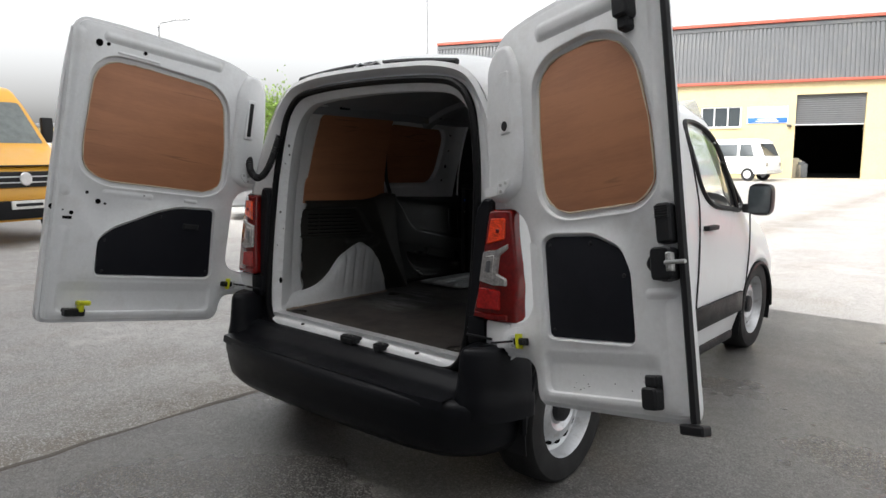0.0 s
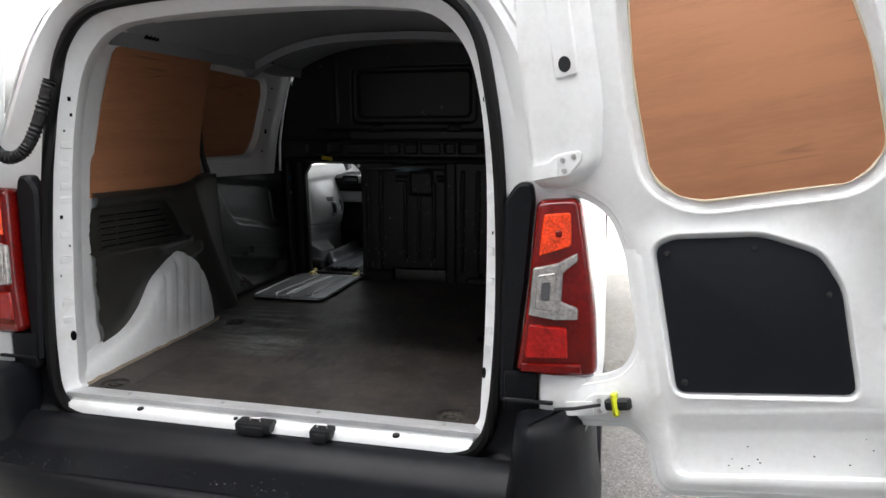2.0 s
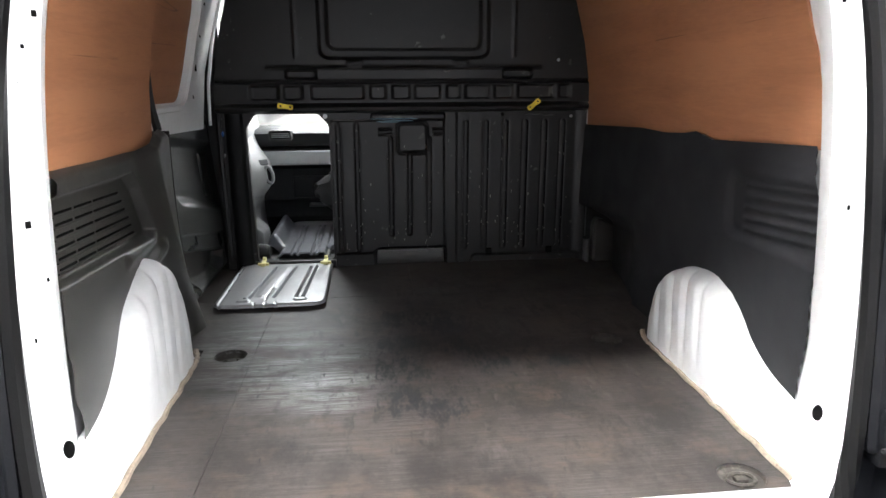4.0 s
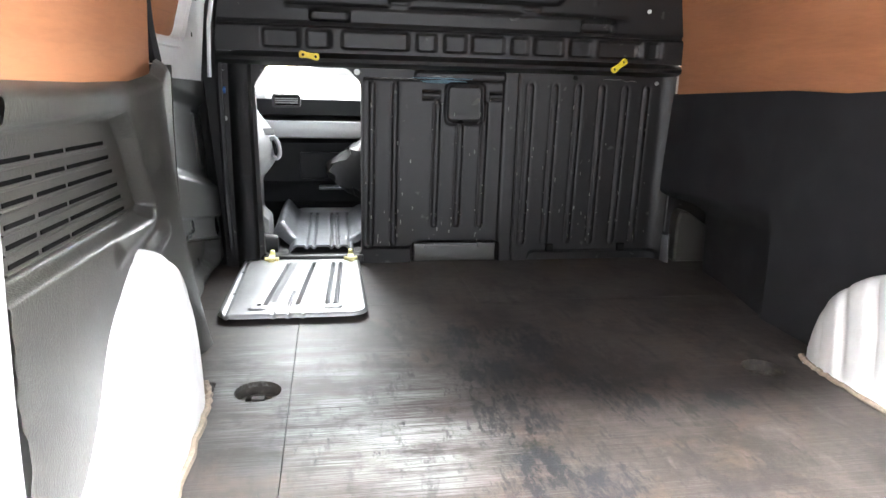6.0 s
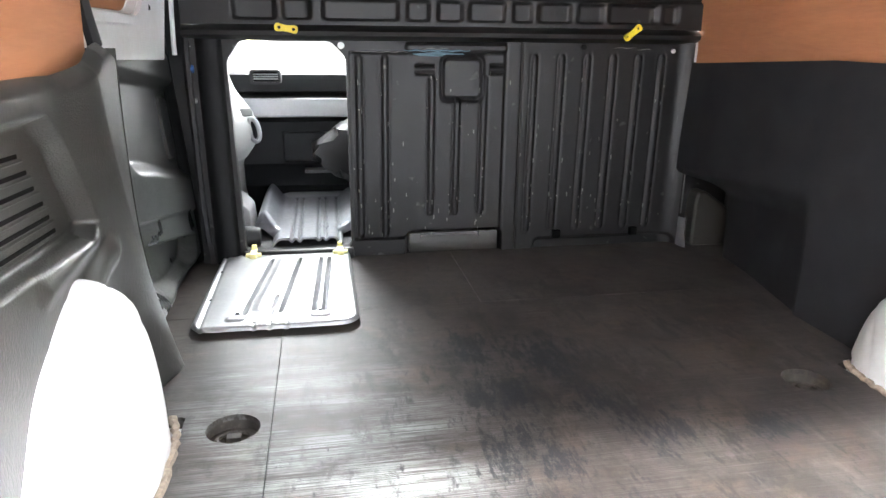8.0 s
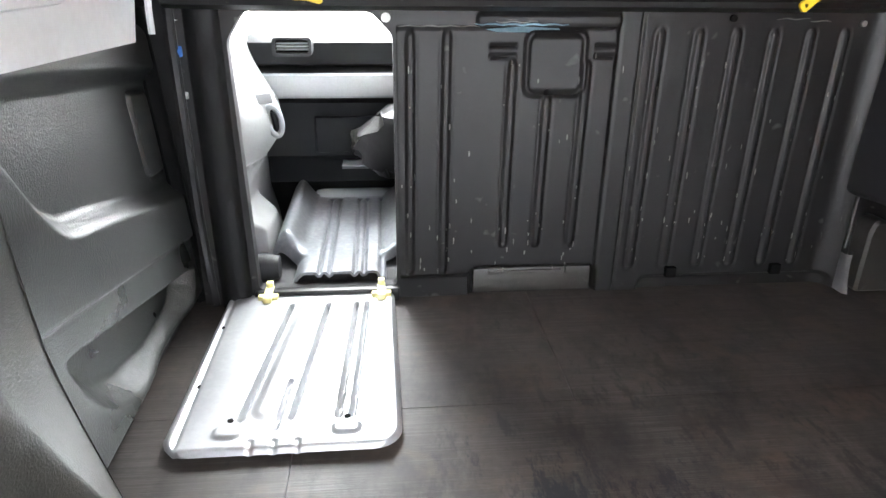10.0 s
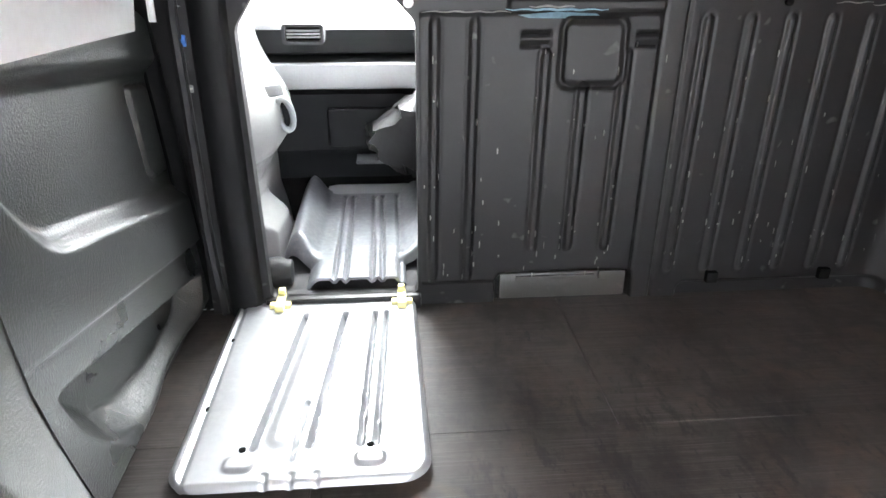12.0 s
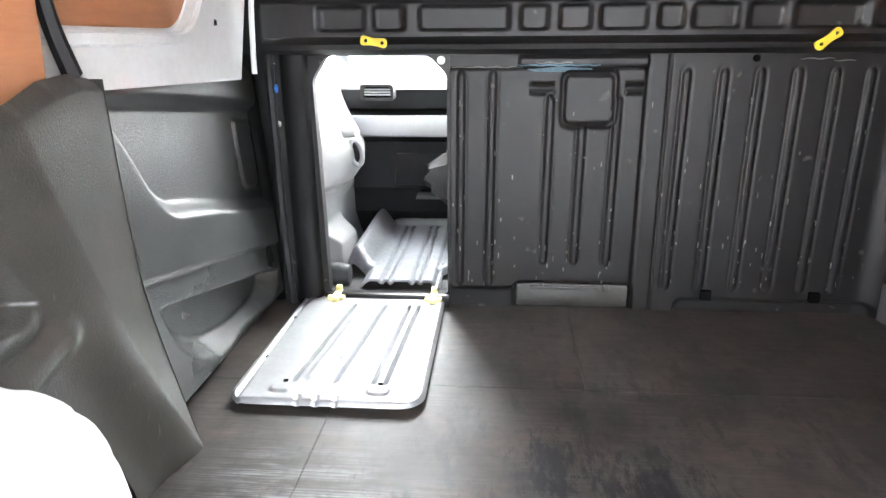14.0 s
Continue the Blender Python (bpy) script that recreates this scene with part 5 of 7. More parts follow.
bm = bmesh.new()
sheet(bm, slider, steps(0.97, 1.706, 204), steps(0.602, 1.18, 170))
part("sliding_door_trim", bm, M["slide"], van, "dark moulded sliding door trim with storage pocket", angle=70)

bm = boxes((-0.86, -0.738, 0.92, 1.70, 0.56, 0.616), bevel=0.006)
part("step_cover", bm, M["bulk"], van, "black step cover under the sliding door")
bm = bmesh.new()
sheet(bm, lambda t, z: Vector((-(0.722 + 0.08 * (z - 0.62) - 0.016 * math.sin(t * math.pi)), 1.690 + 0.058 * t, z)), steps(0, 1, 10), steps(0.602, 1.20, 24))
part("door_edge", bm, M["deadblack"], van, "black rubber edge of the sliding door", angle=70)

# ---- right-hand lining
RECESS = [(1.05, 0.50), (1.05, 0.853), (1.16, 0.853), (1.75, 0.795), (1.75, 0.50)]


def right_lining(v, u):
    e = interp(EDGE_R, 0.60 + 0.58 * u) + 0.002 * math.sin(u * 120)
    y = e + (1.668 - e) * v
    top = interp([(0.26, 1.190), (0.50, 1.178), (0.66, 1.170), (0.74, 1.184), (0.80, 1.176), (0.92, 1.168), (1.10, 1.170), (1.66, 1.146)], y)
    z = 0.592 + (top - 0.592) * u
    x = 0.688 + 0.006 * math.sin(z * 9 + y * 2)
    x += 0.014 * bump_box(y, z, 0.15, 0.56, 0.965, 1.105, 0.03, 0.03)
    for k in range(5):
        zc = 0.982 + 0.025 * k
        x -= 0.007 * bump_capsule(y, z, 0.20, zc + 0.022, 0.50, zc, 0.003, 0.012)
    x += interp([(1.10, 0.0), (1.115, 0.012), (1.38, 0.070), (1.53, 0.090), (1.60, 0.175)], y) * bump_poly(RECESS, y, z, 0.075)
    return Vector((x, y, z))


bm = bmesh.new()
sheet(bm, right_lining, steps(0, 1, 230), steps(0, 1, 130), lambda v, u: right_lining(v, u).z > arch_top(ARCH_R, right_lining(v, u).y) - 0.006)
part("side_lining", bm, M["carpet"], van, "black side lining with louvre slots", angle=70)
# ---- plywood above the trim
def ply_side(side, ya, yb, z0fn, z1, name_label, edge):
    bm = bmesh.new()
    def fn(y, u):
        z0 = z0fn(y)
        z = z0 + (z1 - z0) * u
        q = (y - ya) / (yb - ya)
        return Vector((side * half_in(z), interp(edge, z) * (1 - q) + yb * q, z))
    sheet(bm, fn, steps(ya, yb, 24), steps(0, 1, 48))
    thicken(bm, 0.006)
    return part("plywood_lining", bm, M["ply"], van, name_label)


ply_side(-1, 0.275, 0.905, lambda y: 1.148, 1.675, "reddish plywood upper side lining", EDGE_L)
ply_side(1, 0.275, 1.655, lambda y: interp([(0.27, 1.182), (0.50, 1.172), (0.66, 1.164), (0.74, 1.178), (0.90, 1.166), (1.66, 1.142)], y), 1.685, "long reddish plywood upper side lining", EDGE_R)
# white sliding door frame round its blanked window
WIN = rounded([(0.93, 1.245), (1.36, 1.245), (1.425, 1.32), (1.455, 1.52), (1.42, 1.60), (0.93, 1.615)], 0.05, 5)
bm = plate([Vector(p) for p in ((0.88, 1.17), (1.60, 1.15), (1.64, 1.35), (1.64, 1.66), (0.88, 1.69))], [WIN],
           lambda p, d: Vector((-(half_in(p[1]) + 0.030 + d), p[0], p[1])), 0.02)
loft(bm, [[Vector((-(half_in(p.y) + w), p.x, p.y)) for p in inset(WIN, q)] for q, w in ((-0.022, 0.031), (-0.018, 0.022), (-0.004, 0.022), (0.0, 0.050), (0.02, 0.058))])
part("sliding_door_frame", bm, M["white_in"], van, "white sliding door window frame")
bm = bmesh.new()
wo = inset(WIN, 0.006)
loft(bm, [[Vector((-(half_in(p.y) + w), p.x, p.y)) for p in wo] for w in (0.056, 0.050)], cap0=True, cap1=True)
part("window_blank", bm, M["ply"], van, "plywood blanking the sliding door window")
for y, z in ((1.505, 1.36), (1.515, 1.47), (1.50, 1.57), (1.48, 1.27)):
    bm = boxes((-(half_in(z) + 0.034), -(half_in(z) + 0.028), y - 0.008, y + 0.008, z - 0.012, z + 0.012), bevel=0.002)
    part("frame_hole", bm, M["hole"], van)
bm = bmesh.new()
tube(bm, smooth_line([(-0.650, 0.905, 1.62), (-0.692, 0.915, 1.42), (-0.702, 0.928, 1.28), (-0.700, 0.958, 1.19)], 6), lambda t: 0.006 + 0.006 * t, 6)
part("door_seal", bm, M["rubber"], van, "black rubber seal strip")
# pillar strip before the bulkhead, with seal and plugs
bm = bmesh.new()
loft(bm, [[Vector((-(half_in(z) - 0.005), 1.672, z)), Vector((-(half_in(z) - 0.016), 1.680, z)), Vector((-(half_in(z) - 0.012), 1.71, z)), Vector((-(half_in(z) - 0.0), 1.76, z))] for z in steps(0.60, 1.68, 20)], closed=False)
part("pillar_cover", bm, M["bulk"], van, "black pillar cover with plugs")
bm = bmesh.new()
tube(bm, [Vector((-(half_in(z) - 0.006), 1.676, z)) for z in steps(0.66, 1.66, 24)], 0.009, 6)
part("door_seal", bm, M["rubber"], van)
bm = bmesh.new()
tube(bm, [Vector((-(half_in(z) + 0.012), 1.635, z)) for z in steps(1.16, 1.66, 14)], 0.006, 6)
part("door_seal", bm, M["white_in"], van)
for z, mt, r in ((1.125, "blue", 0.011), (1.045, "steel", 0.009), (1.18, "steel", 0.006), (1.36, "steel", 0.007)):
    bm = bmesh.new()
    lathe(bm, [(0, 0.006), (r, 0.004), (r * 1.1, -0.004)], (-(half_in(z) - 0.017), 1.690, z), "x", 12)
    part("pillar_plug", bm, M[mt], van)
for z in (1.09, 0.98, 0.86, 0.74):
    bm = boxes((-0.700, -0.684, 1.682, 1.71, z - 0.002, z + 0.002), bevel=0.001)
    part("pillar_ridge", bm, M["bulk"], van)

for side, xi, y0, y1 in ((-1, 0.688, 1.748, 1.795), (1, 0.700, 1.690, 1.765)):
    bm = bmesh.new()
    loft(bm, [[Vector((side * a, b, z)) for a, b in ((xi, y0), (side_x(1.76, z) - 0.02, y0), (side_x(1.76, z) - 0.02, y1), (xi, y1))] for z in steps(0.575, 1.70, 14)], cap0=True, cap1=True)
    part("pillar_panel", bm, M["bulk"], van)
bm = boxes((0.872, 0.880, 1.08, 1.765, 0.55, 0.90), bevel=0.003)
part("recess_back", bm, M["bulk"], van)

bm = bmesh.new()
foot = rounded([(0.742, 0.598), (0.742, 0.745), (0.752, 0.772), (0.775, 0.772), (0.862, 0.715), (0.858, 0.598)], 0.014, 4)
loft(bm, [[Vector((p.x, y, p.y)) for p in inset(foot, q)] for q, y in ((0, 1.690), (0, 1.645), (0.006, 1.638))], cap1=True)
part("pillar_foot", bm, M["trim"], van, "dark grey plastic pillar foot in the step recess")
bm = bmesh.new()
loft(bm, [[Vector((0.706 + dx, 1.672 - dy, z)) for dx, dy in ((0.0, 0.0), (0.002, 0.020 + k), (0.012, 0.028 + k), (0.026, 0.012), (0.028, 0.0))] for z, k in ((0.600, 0.016), (0.63, 0.006), (0.66, 0.001), (0.69, 0.0))], closed=False)
part("bulkhead_bracket", bm, M["greyp"], van, "pale curved bracket at the bulkhead's foot", angle=70)
# Thin grey strip down the bulkhead's right edge.
bm = bmesh.new()
tube(bm, [(0.7115, 1.664, 0.70), (0.7118, 1.664, 0.90), (0.7122, 1.664, 1.09)], 0.0026, 6)
part("edge_strip", bm, M["greyp"], van)
bm = bmesh.new()
loft(bm, [[Vector((half_in(z) - 0.004, 1.657, z)), Vector((half_in(z) - 0.006, 1.668, z)), Vector((half_in(z) + 0.004, 1.670, z))] for z in steps(1.148, 1.66, 12)], closed=False)
thicken(bm, 0.003)
part("edge_strip", bm, M["white_in"], van, "white painted pillar edge beside the plywood")

# ---- roof lining: bare steel skin with bows, shade put into its grey
bm = bmesh.new()
sheet(bm, lambda y, x: Vector((x, y, 1.765 - 0.13 * abs(x / 0.62) ** 3 + 0.012 * math.sin(y * 20) * 0.3)), steps(0.16, 1.72, 24), steps(-0.64, 0.64, 24))
part("roof_skin", bm, M["roof_grey"], van, "bare steel inner roof, grey for its shade")
for y, w in ((0.24, 0.05), (1.22, 0.05)):
    bm = bmesh.new()
    loft(bm, [[Vector((x, y - w, 1.755 - 0.13 * abs(x / 0.62) ** 3)), Vector((x, y - w * 0.6, 1.728 - 0.13 * abs(x / 0.62) ** 3)), Vector((x, y + w * 0.6, 1.728 - 0.13 * abs(x / 0.62) ** 3)), Vector((x, y + w, 1.755 - 0.13 * abs(x / 0.62) ** 3))] for x in steps(-0.63, 0.63, 24)], closed=False)
    bow = part("roof_bow", bm, M["roof_grey"], van, "pressed roof bow, grey for its shade")
    for x in ((0.41, 0.50, -0.30) if y < 0.3 else (-0.52,)):
        bm = bmesh.new()
        lathe(bm, [(0, -0.004), (0.008, -0.003), (0.009, 0.004)], (x, y, 1.727 - 0.13 * abs(x / 0.62) ** 3), "z", 10)
        part("roof_hole", bm, M["hole"], bow)
for side in (-1, 1):
    bm = bmesh.new()
    loft(bm, [[Vector((side * 0.585, y, 1.62)), Vector((side * 0.57, y, 1.675)), Vector((side * 0.52, y, 1.70)), Vector((side * 0.50, y, 1.735))] for y in steps(0.2, 1.70, 8)], closed=False)
    part("roof_rail", bm, M["roof_grey"], van, "inner roof rail, grey for its shade")
    bm = bmesh.new()
    for k in range(4):
        box(bm, side * 0.575 - 0.012, side * 0.575 + 0.012, 0.45 + 0.018 * k, 0.458 + 0.018 * k, 1.655, 1.69, 0.002)
    part("vent_slots", bm, M["hole"], van)

# ---- bulkhead
RIBS = [(-0.263, 0.668, 1.152), (-0.193, 0.668, 1.152), (-0.064, 0.725, 1.098), (0.008, 0.725, 1.04), (0.084, 0.725, 1.100)] + [(x, 0.665, 1.156) for x in (0.228, 0.307, 0.384, 0.462, 0.539, 0.611)]


def bulk_low(x, z):
    d = 0.0
    for rx, z0, z1 in RIBS:
        if abs(x - rx) < 0.03:
            d += 0.0066 * bump_capsule(x, z, rx - 0.004, z0, rx, z1, 0.0080, 0.009) - 0.0022 * bump_capsule(x, z, rx - 0.004, z0, rx, z1, 0.0130, 0.008)
    d += 0.007 * bump_box(x, z, -0.042, 0.080, 1.040, 1.163, 0.020, 0.008) - 0.008 * bump_box(x, z, -0.033, 0.071, 1.049, 1.154, 0.014, 0.007)
    d += 0.007 * bump_capsule(x, z, -0.125, 1.182, 0.135, 1.182, 0.011, 0.008)
    for zz in (1.134, 1.116):
        d -= 0.007 * bump_capsule(x, z, -0.108, zz, -0.060, zz, 0.003, 0.006) + 0.007 * bump_capsule(x, z, 0.100, zz, 0.136, zz, 0.003, 0.006)
    d -= 0.005 * bell(x - 0.192, 0.005) + 0.002 * bell(x - 0.147, 0.006)
    d -= 0.03 * bump_box(x, z, -0.137, 0.148, 0.56, 0.666, 0.02, 0.008)
    d -= 0.012 * bump_box(x, z, 0.25, 0.70, 0.56, 0.630, 0.02, 0.008)
    d += 0.02 * max(0, (x - 0.655) / 0.045) ** 2 if x > 0.655 else 0
    d += 0.006 * bump_box(x, z, -0.292, 0.14, 0.65, 1.168, 0.01, 0.006)
    return Vector((x, BULK - d, z))


bulkhead = new("bulkhead")
bulkhead.parent = van
bulkhead["label"] = "black moulded full-height bulkhead with ribs"
bm = bmesh.new()
sheet(bm, bulk_low, steps(-0.293, 0.705, 400), steps(0.598, 1.205, 120))
part("lower_panel", bm, M["bulk"], bulkhead, angle=60)
HATCH = [Vector(p) for p in ((-0.590, 0.632), (-0.602, 1.145), (-0.568, 1.196), (-0.335, 1.196), (-0.296, 1.155), (-0.296, 0.632))]
bm = plate([Vector(p) for p in ((-0.705, 0.598), (-0.705, 1.205), (-0.290, 1.205), (-0.290, 0.598))], [rounded(HATCH, 0.012, 3)], lambda p, d: Vector((p[0], BULK - 0.006 + d, p[1])), 0.03)
part("hatch_frame", bm, M["bulk"], bulkhead)
bm = bmesh.new()
loft(bm, [[Vector((x, BULK + 0.005, z)), Vector((x - 0.004, BULK - 0.016, z)), Vector((x - 0.014, BULK - 0.024, z)), Vector((x - 0.040, BULK - 0.026, z)), Vector((x - 0.060, BULK - 0.022, z)), Vector((x - 0.070, BULK, z))] for z, x in ((0.60, -0.603), (0.9, -0.606), (1.12, -0.608), (1.20, -0.608))], closed=False)
part("hatch_post", bm, M["deadblack"], bulkhead, "rounded black post beside the hatch", angle=80)
# ledge and upper half
bm = bmesh.new()
prof = [(BULK, 1.198), (BULK - 0.055, 1.202), (BULK - 0.075, 1.210), (BULK - 0.078, 1.220), (BULK - 0.068, 1.230), (BULK - 0.045, 1.236)]
loft(bm, [[Vector((x, y + 0.03 * max(0, (abs(x) - 0.62) / 0.08) ** 2, z)) for y, z in prof] for x in steps(-0.70, 0.70, 24)], closed=False)
part("ledge", bm, M["bulk"], bulkhead, "rounded bulkhead ledge")


def bulk_up(s, z):
    x = s * (half_in(z) - 0.005)
    d = 0.045
    if z < 1.33:
        for x0, x1 in ((-0.57, -0.47), (-0.45, -0.385), (-0.35, -0.16), (-0.135, -0.08), (-0.055, 0.01), (0.03, 0.125), (0.15, 0.20), (0.22, 0.31), (0.33, 0.40), (0.42, 0.56), (0.58, 0.62)):
            d -= 0.010 * bump_box(x, z, x0, x1, 1.250, 1.297, 0.006, 0.006)
    d -= 0.014 * bump_capsule(x, z, -0.7, 1.312, 0.7, 1.312, 0.003, 0.01)
    for xx in (-0.385, 0.415):
        d -= 0.022 * bump_box(x, z, xx - 0.055, xx + 0.055, 1.322, 1.352, 0.012, 0.008)
    d += 0.006 * bump_capsule(x, z, -0.5, 1.362 , 0.5, 1.362, 0.004, 0.012)
    for xx in (-0.19, 0.20):
        d += 0.008 * bump_capsule(x, z, xx - 0.02, 1.378, xx + 0.02, 1.378, 0.008, 0.012)
    d -= 0.014 * bump_box(x, z, -0.315, 0.305, 1.395, 1.66, 0.035, 0.012) - 0.008 * bump_box(x, z, -0.285, 0.275, 1.425, 1.64, 0.03, 0.012)
    d += 0.004 * bell(x + 0.40, 0.008) + 0.004 * bell(x - 0.40, 0.008) if z > 1.4 else 0
    return Vector((x, BULK - d - 0.02 * (z - 1.23), z))


bm = bmesh.new()
sheet(bm, bulk_up, steps(-1, 1, 220), steps(1.234, 1.775, 114))
part("upper_panel", bm, M["bulk"], bulkhead, angle=60)
for x, tilt in ((-0.443, -8), (0.472, 38)):
    pts = rounded([(-0.028, -0.011), (0.0, -0.007), (0.028, -0.011), (0.028, 0.011), (0.0, 0.007), (-0.028, 0.011)], 0.009, 3)
    bm = plate(pts, [circle(-0.017, 0, 0.004, 8), circle(0.018, 0, 0.004, 8)], lambda p, d: Vector((p[0], -d, p[1])), 0.007)
    bmesh.ops.transform(bm, matrix=Matrix.Translation((x, BULK - 0.083, 1.226)) @ Matrix.Rotation(radians(-tilt), 4, "Y"), verts=bm.verts)
    part("turn_clip", bm, M["yellow"], bulkhead, "yellow plastic turn clip")
for x, z, r, mt in ((-0.628, 1.186, 0.008, "white_in"), (-0.308, 1.186, 0.009, "white_in"), (0.368, 1.187, 0.007, "hole"), (0.64, 1.178, 0.006, "steel"), (0.57, 1.388, 0.006, "white_in")):
    bm = bmesh.new()
    lathe(bm, [(0, -0.004), (r, -0.003), (r, 0.004)], (x, BULK - (0.006 if z < 1.2 else 0.05), z), "y", 12)
    part("bulkhead_hole", bm, M[mt], bulkhead)
bm = bmesh.new()
box(bm, -0.128, 0.139, BULK + 0.006, BULK + 0.03, 0.602, 0.660, 0.006)
box(bm, -0.095, 0.070, BULK - 0.001, BULK + 0.010, 0.648, 0.656, 0.002)
box(bm, 0.078, 0.094, BULK - 0.003, BULK + 0.010, 0.646, 0.664, 0.002)
part("foot_cover", bm, M["trim"], bulkhead, "grey plastic foot cover")
for x in (0.320, 0.568):
    bm = boxes((x - 0.012, x + 0.012, BULK - 0.012, BULK + 0.01, 0.632, 0.656), bevel=0.003)
    part("panel_clip", bm, M["hole"], bulkhead)
# pale scuffs on the ribs: thin scraped paint
random.seed(5)
for k in range(120):
    rx, z0, z1 = random.choice(RIBS)
    z = random.uniform(0.66, 1.12) if random.random() < 0.7 else random.uniform(0.66, 0.8)
    h, w = random.uniform(0.0015, 0.008), random.uniform(0.0008, 0.0022)
    x = rx + random.uniform(-0.02, 0.02) if k % 5 < 3 else random.uniform(-0.27, 0.66)
    bm = bmesh.new()
    y = min(bulk_low(x + dx, z + dz).y for dx in (-w, 0, w) for dz in (-h, 0, h)) - 0.0006
    vs = [bm.verts.new((x + a * w, y, z + b * h)) for a, b in ((-0.6, -1), (0.5, -0.9), (1, 0.2), (0.3, 1), (-0.8, 0.7))]
    bm.faces.new(vs)
    bmesh.ops.solidify(bm, geom=bm.faces[:], thickness=0.0008)
    part("scuff", bm, M["scuff"], bulkhead)
bm = bmesh.new()
vs = [bm.verts.new(p) for p in ((-0.12, BULK - 0.0075, 1.166), (-0.05, BULK - 0.0075, 1.171), (0.02, BULK - 0.0075, 1.168), (0.03, BULK - 0.0075, 1.161), (-0.04, BULK - 0.0075, 1.160), (-0.10, BULK - 0.0075, 1.161))]
bm.faces.new(vs)
bmesh.ops.solidify(bm, geom=bm.faces[:], thickness=0.0008)
part("paint_smear", bm, M["bluescuff"], bulkhead, "smear of pale blue paint")
for x0, x1, z0, h, mt in ((-0.285, -0.13, 1.1705, 0.0016, "scuff"), (-0.14, 0.04, 1.1745, 0.0022, "bluescuff"), (-0.10, -0.02, 1.1795, 0.0018, "scuff"), (0.46, 0.53, 1.186, 0.0012, "scuff"), (0.53, 0.575, 1.182, 0.0012, "scuff")):
    bm = bmesh.new()
    tube(bm, [Vector((x, bulk_low(x, z0).y - 0.0006, z0 + 0.0012 * math.sin(x * 160))) for x in steps(x0, x1, 14)], lambda q: h * (0.35 + 0.65 * math.sin(math.pi * q)), 5)
    part("scuff", bm, M[mt], bulkhead)

# ---- hatch flap folded down on the floor
def flap_z(x, y):
    d = 0.0
    for x1, x0 in ((-0.516, -0.554), (-0.441, -0.475), (-0.383, -0.402), (-0.361, -0.380)):
        d -= 0.018 * bump_capsule(x, y, x0, 1.250, x1, 1.630, 0.0034, 0.006)
    d += 0.004 * bump_capsule(x, y, -0.515, 1.27, -0.478, 1.62, 0.018, 0.02)
    d -= 0.010 * bump_capsule(x, y, -0.497, 1.222, -0.486, 1.351, 0.0015, 0.006)
    for gx in (-0.568, -0.388):
        d += 0.005 * bump_box(x, y, gx - 0.02, gx + 0.02, 1.205, 1.232, 0.01, 0.008)
    for gx in (-0.53, -0.495, -0.46):
        d -= 0.003 * bump_capsule(x, y, gx, 1.180, gx, 1.195, 0.004, 0.006)
    d -= 0.004 * bump_capsule(x, y, -0.640, 1.18, -0.640, 1.70, 0.004, 0.008)
    return FLOOR + 0.021 + d


def flap_at(u, y):
    r, e = 0.045, y - 1.177
    c = r - math.sqrt(max(0.0, r * r - (r - e) ** 2)) if e < r else 0.0
    xl, xr = -0.662 + 0.008 * (y - 1.2) / 0.48 + c, -0.302 - c
    x = xl + (xr - xl) * u
    edge = min(x - xl, xr - x, e)
    lip = 0.010 * max(0.0, 1 - edge / 0.010) ** 2 if edge < 0.010 else 0.0
    return Vector((x, y, flap_z(x, y) - lip))


bm = bmesh.new()
sheet(bm, flap_at, [0.5 - 0.5 * math.cos(math.pi * k / 200) * (0.85 + 0.15 * abs(math.cos(math.pi * k / 200))) for k in range(201)], [1.177 + 0.507 * (k / 150) ** 1.25 for k in range(151)])
bmesh.ops.solidify(bm, geom=bm.faces[:], thickness=0.003)
flap = part("hatch_flap", bm, M["flap"], van, "pressed bare steel hatch flap folded down", angle=60)
bm = bmesh.new()
tube(bm, [(-0.655, 1.688, 0.620), (-0.30, 1.688, 0.620)], 0.008, 8)
part("flap_rod", bm, M["black"], flap)
bm = boxes((-0.60, -0.29, 1.672, 1.70, 0.600, 0.632), bevel=0.006)
part("hatch_threshold", bm, M["bulk"], bulkhead)
for x in (-0.569, -0.330):
    bm = boxes((x - 0.009, x + 0.009, 1.640, 1.700, 0.620, 0.634), (x - 0.021, x + 0.021, 1.654, 1.670, 0.620, 0.630), (x - 0.007, x + 0.007, 1.688, 1.703, 0.625, 0.645), bevel=0.003)
    part("hinge_tab", bm, M["paleyellow"], flap, "pale yellow plastic hinge tab")
for x, y in ((-0.568, 1.248), (-0.388, 1.246), (-0.64, 1.35), (-0.64, 1.55)):
    bm = bmesh.new()
    lathe(bm, [(0, 0.0015), (0.0055, 0.001), (0.0055, -0.003)], (x, y, flap_z(x, y)), "z", 10)
    part("flap_hole", bm, M["hole"], flap)

# ---------------------------------------------------------------- cab seen through the hatch
bm = boxes((-0.80, 0.80, 1.74, 2.75, 0.36, 0.42), bevel=0.01)
part("cab_floor", bm, M["carpet"], van, "dark cab floor carpet")
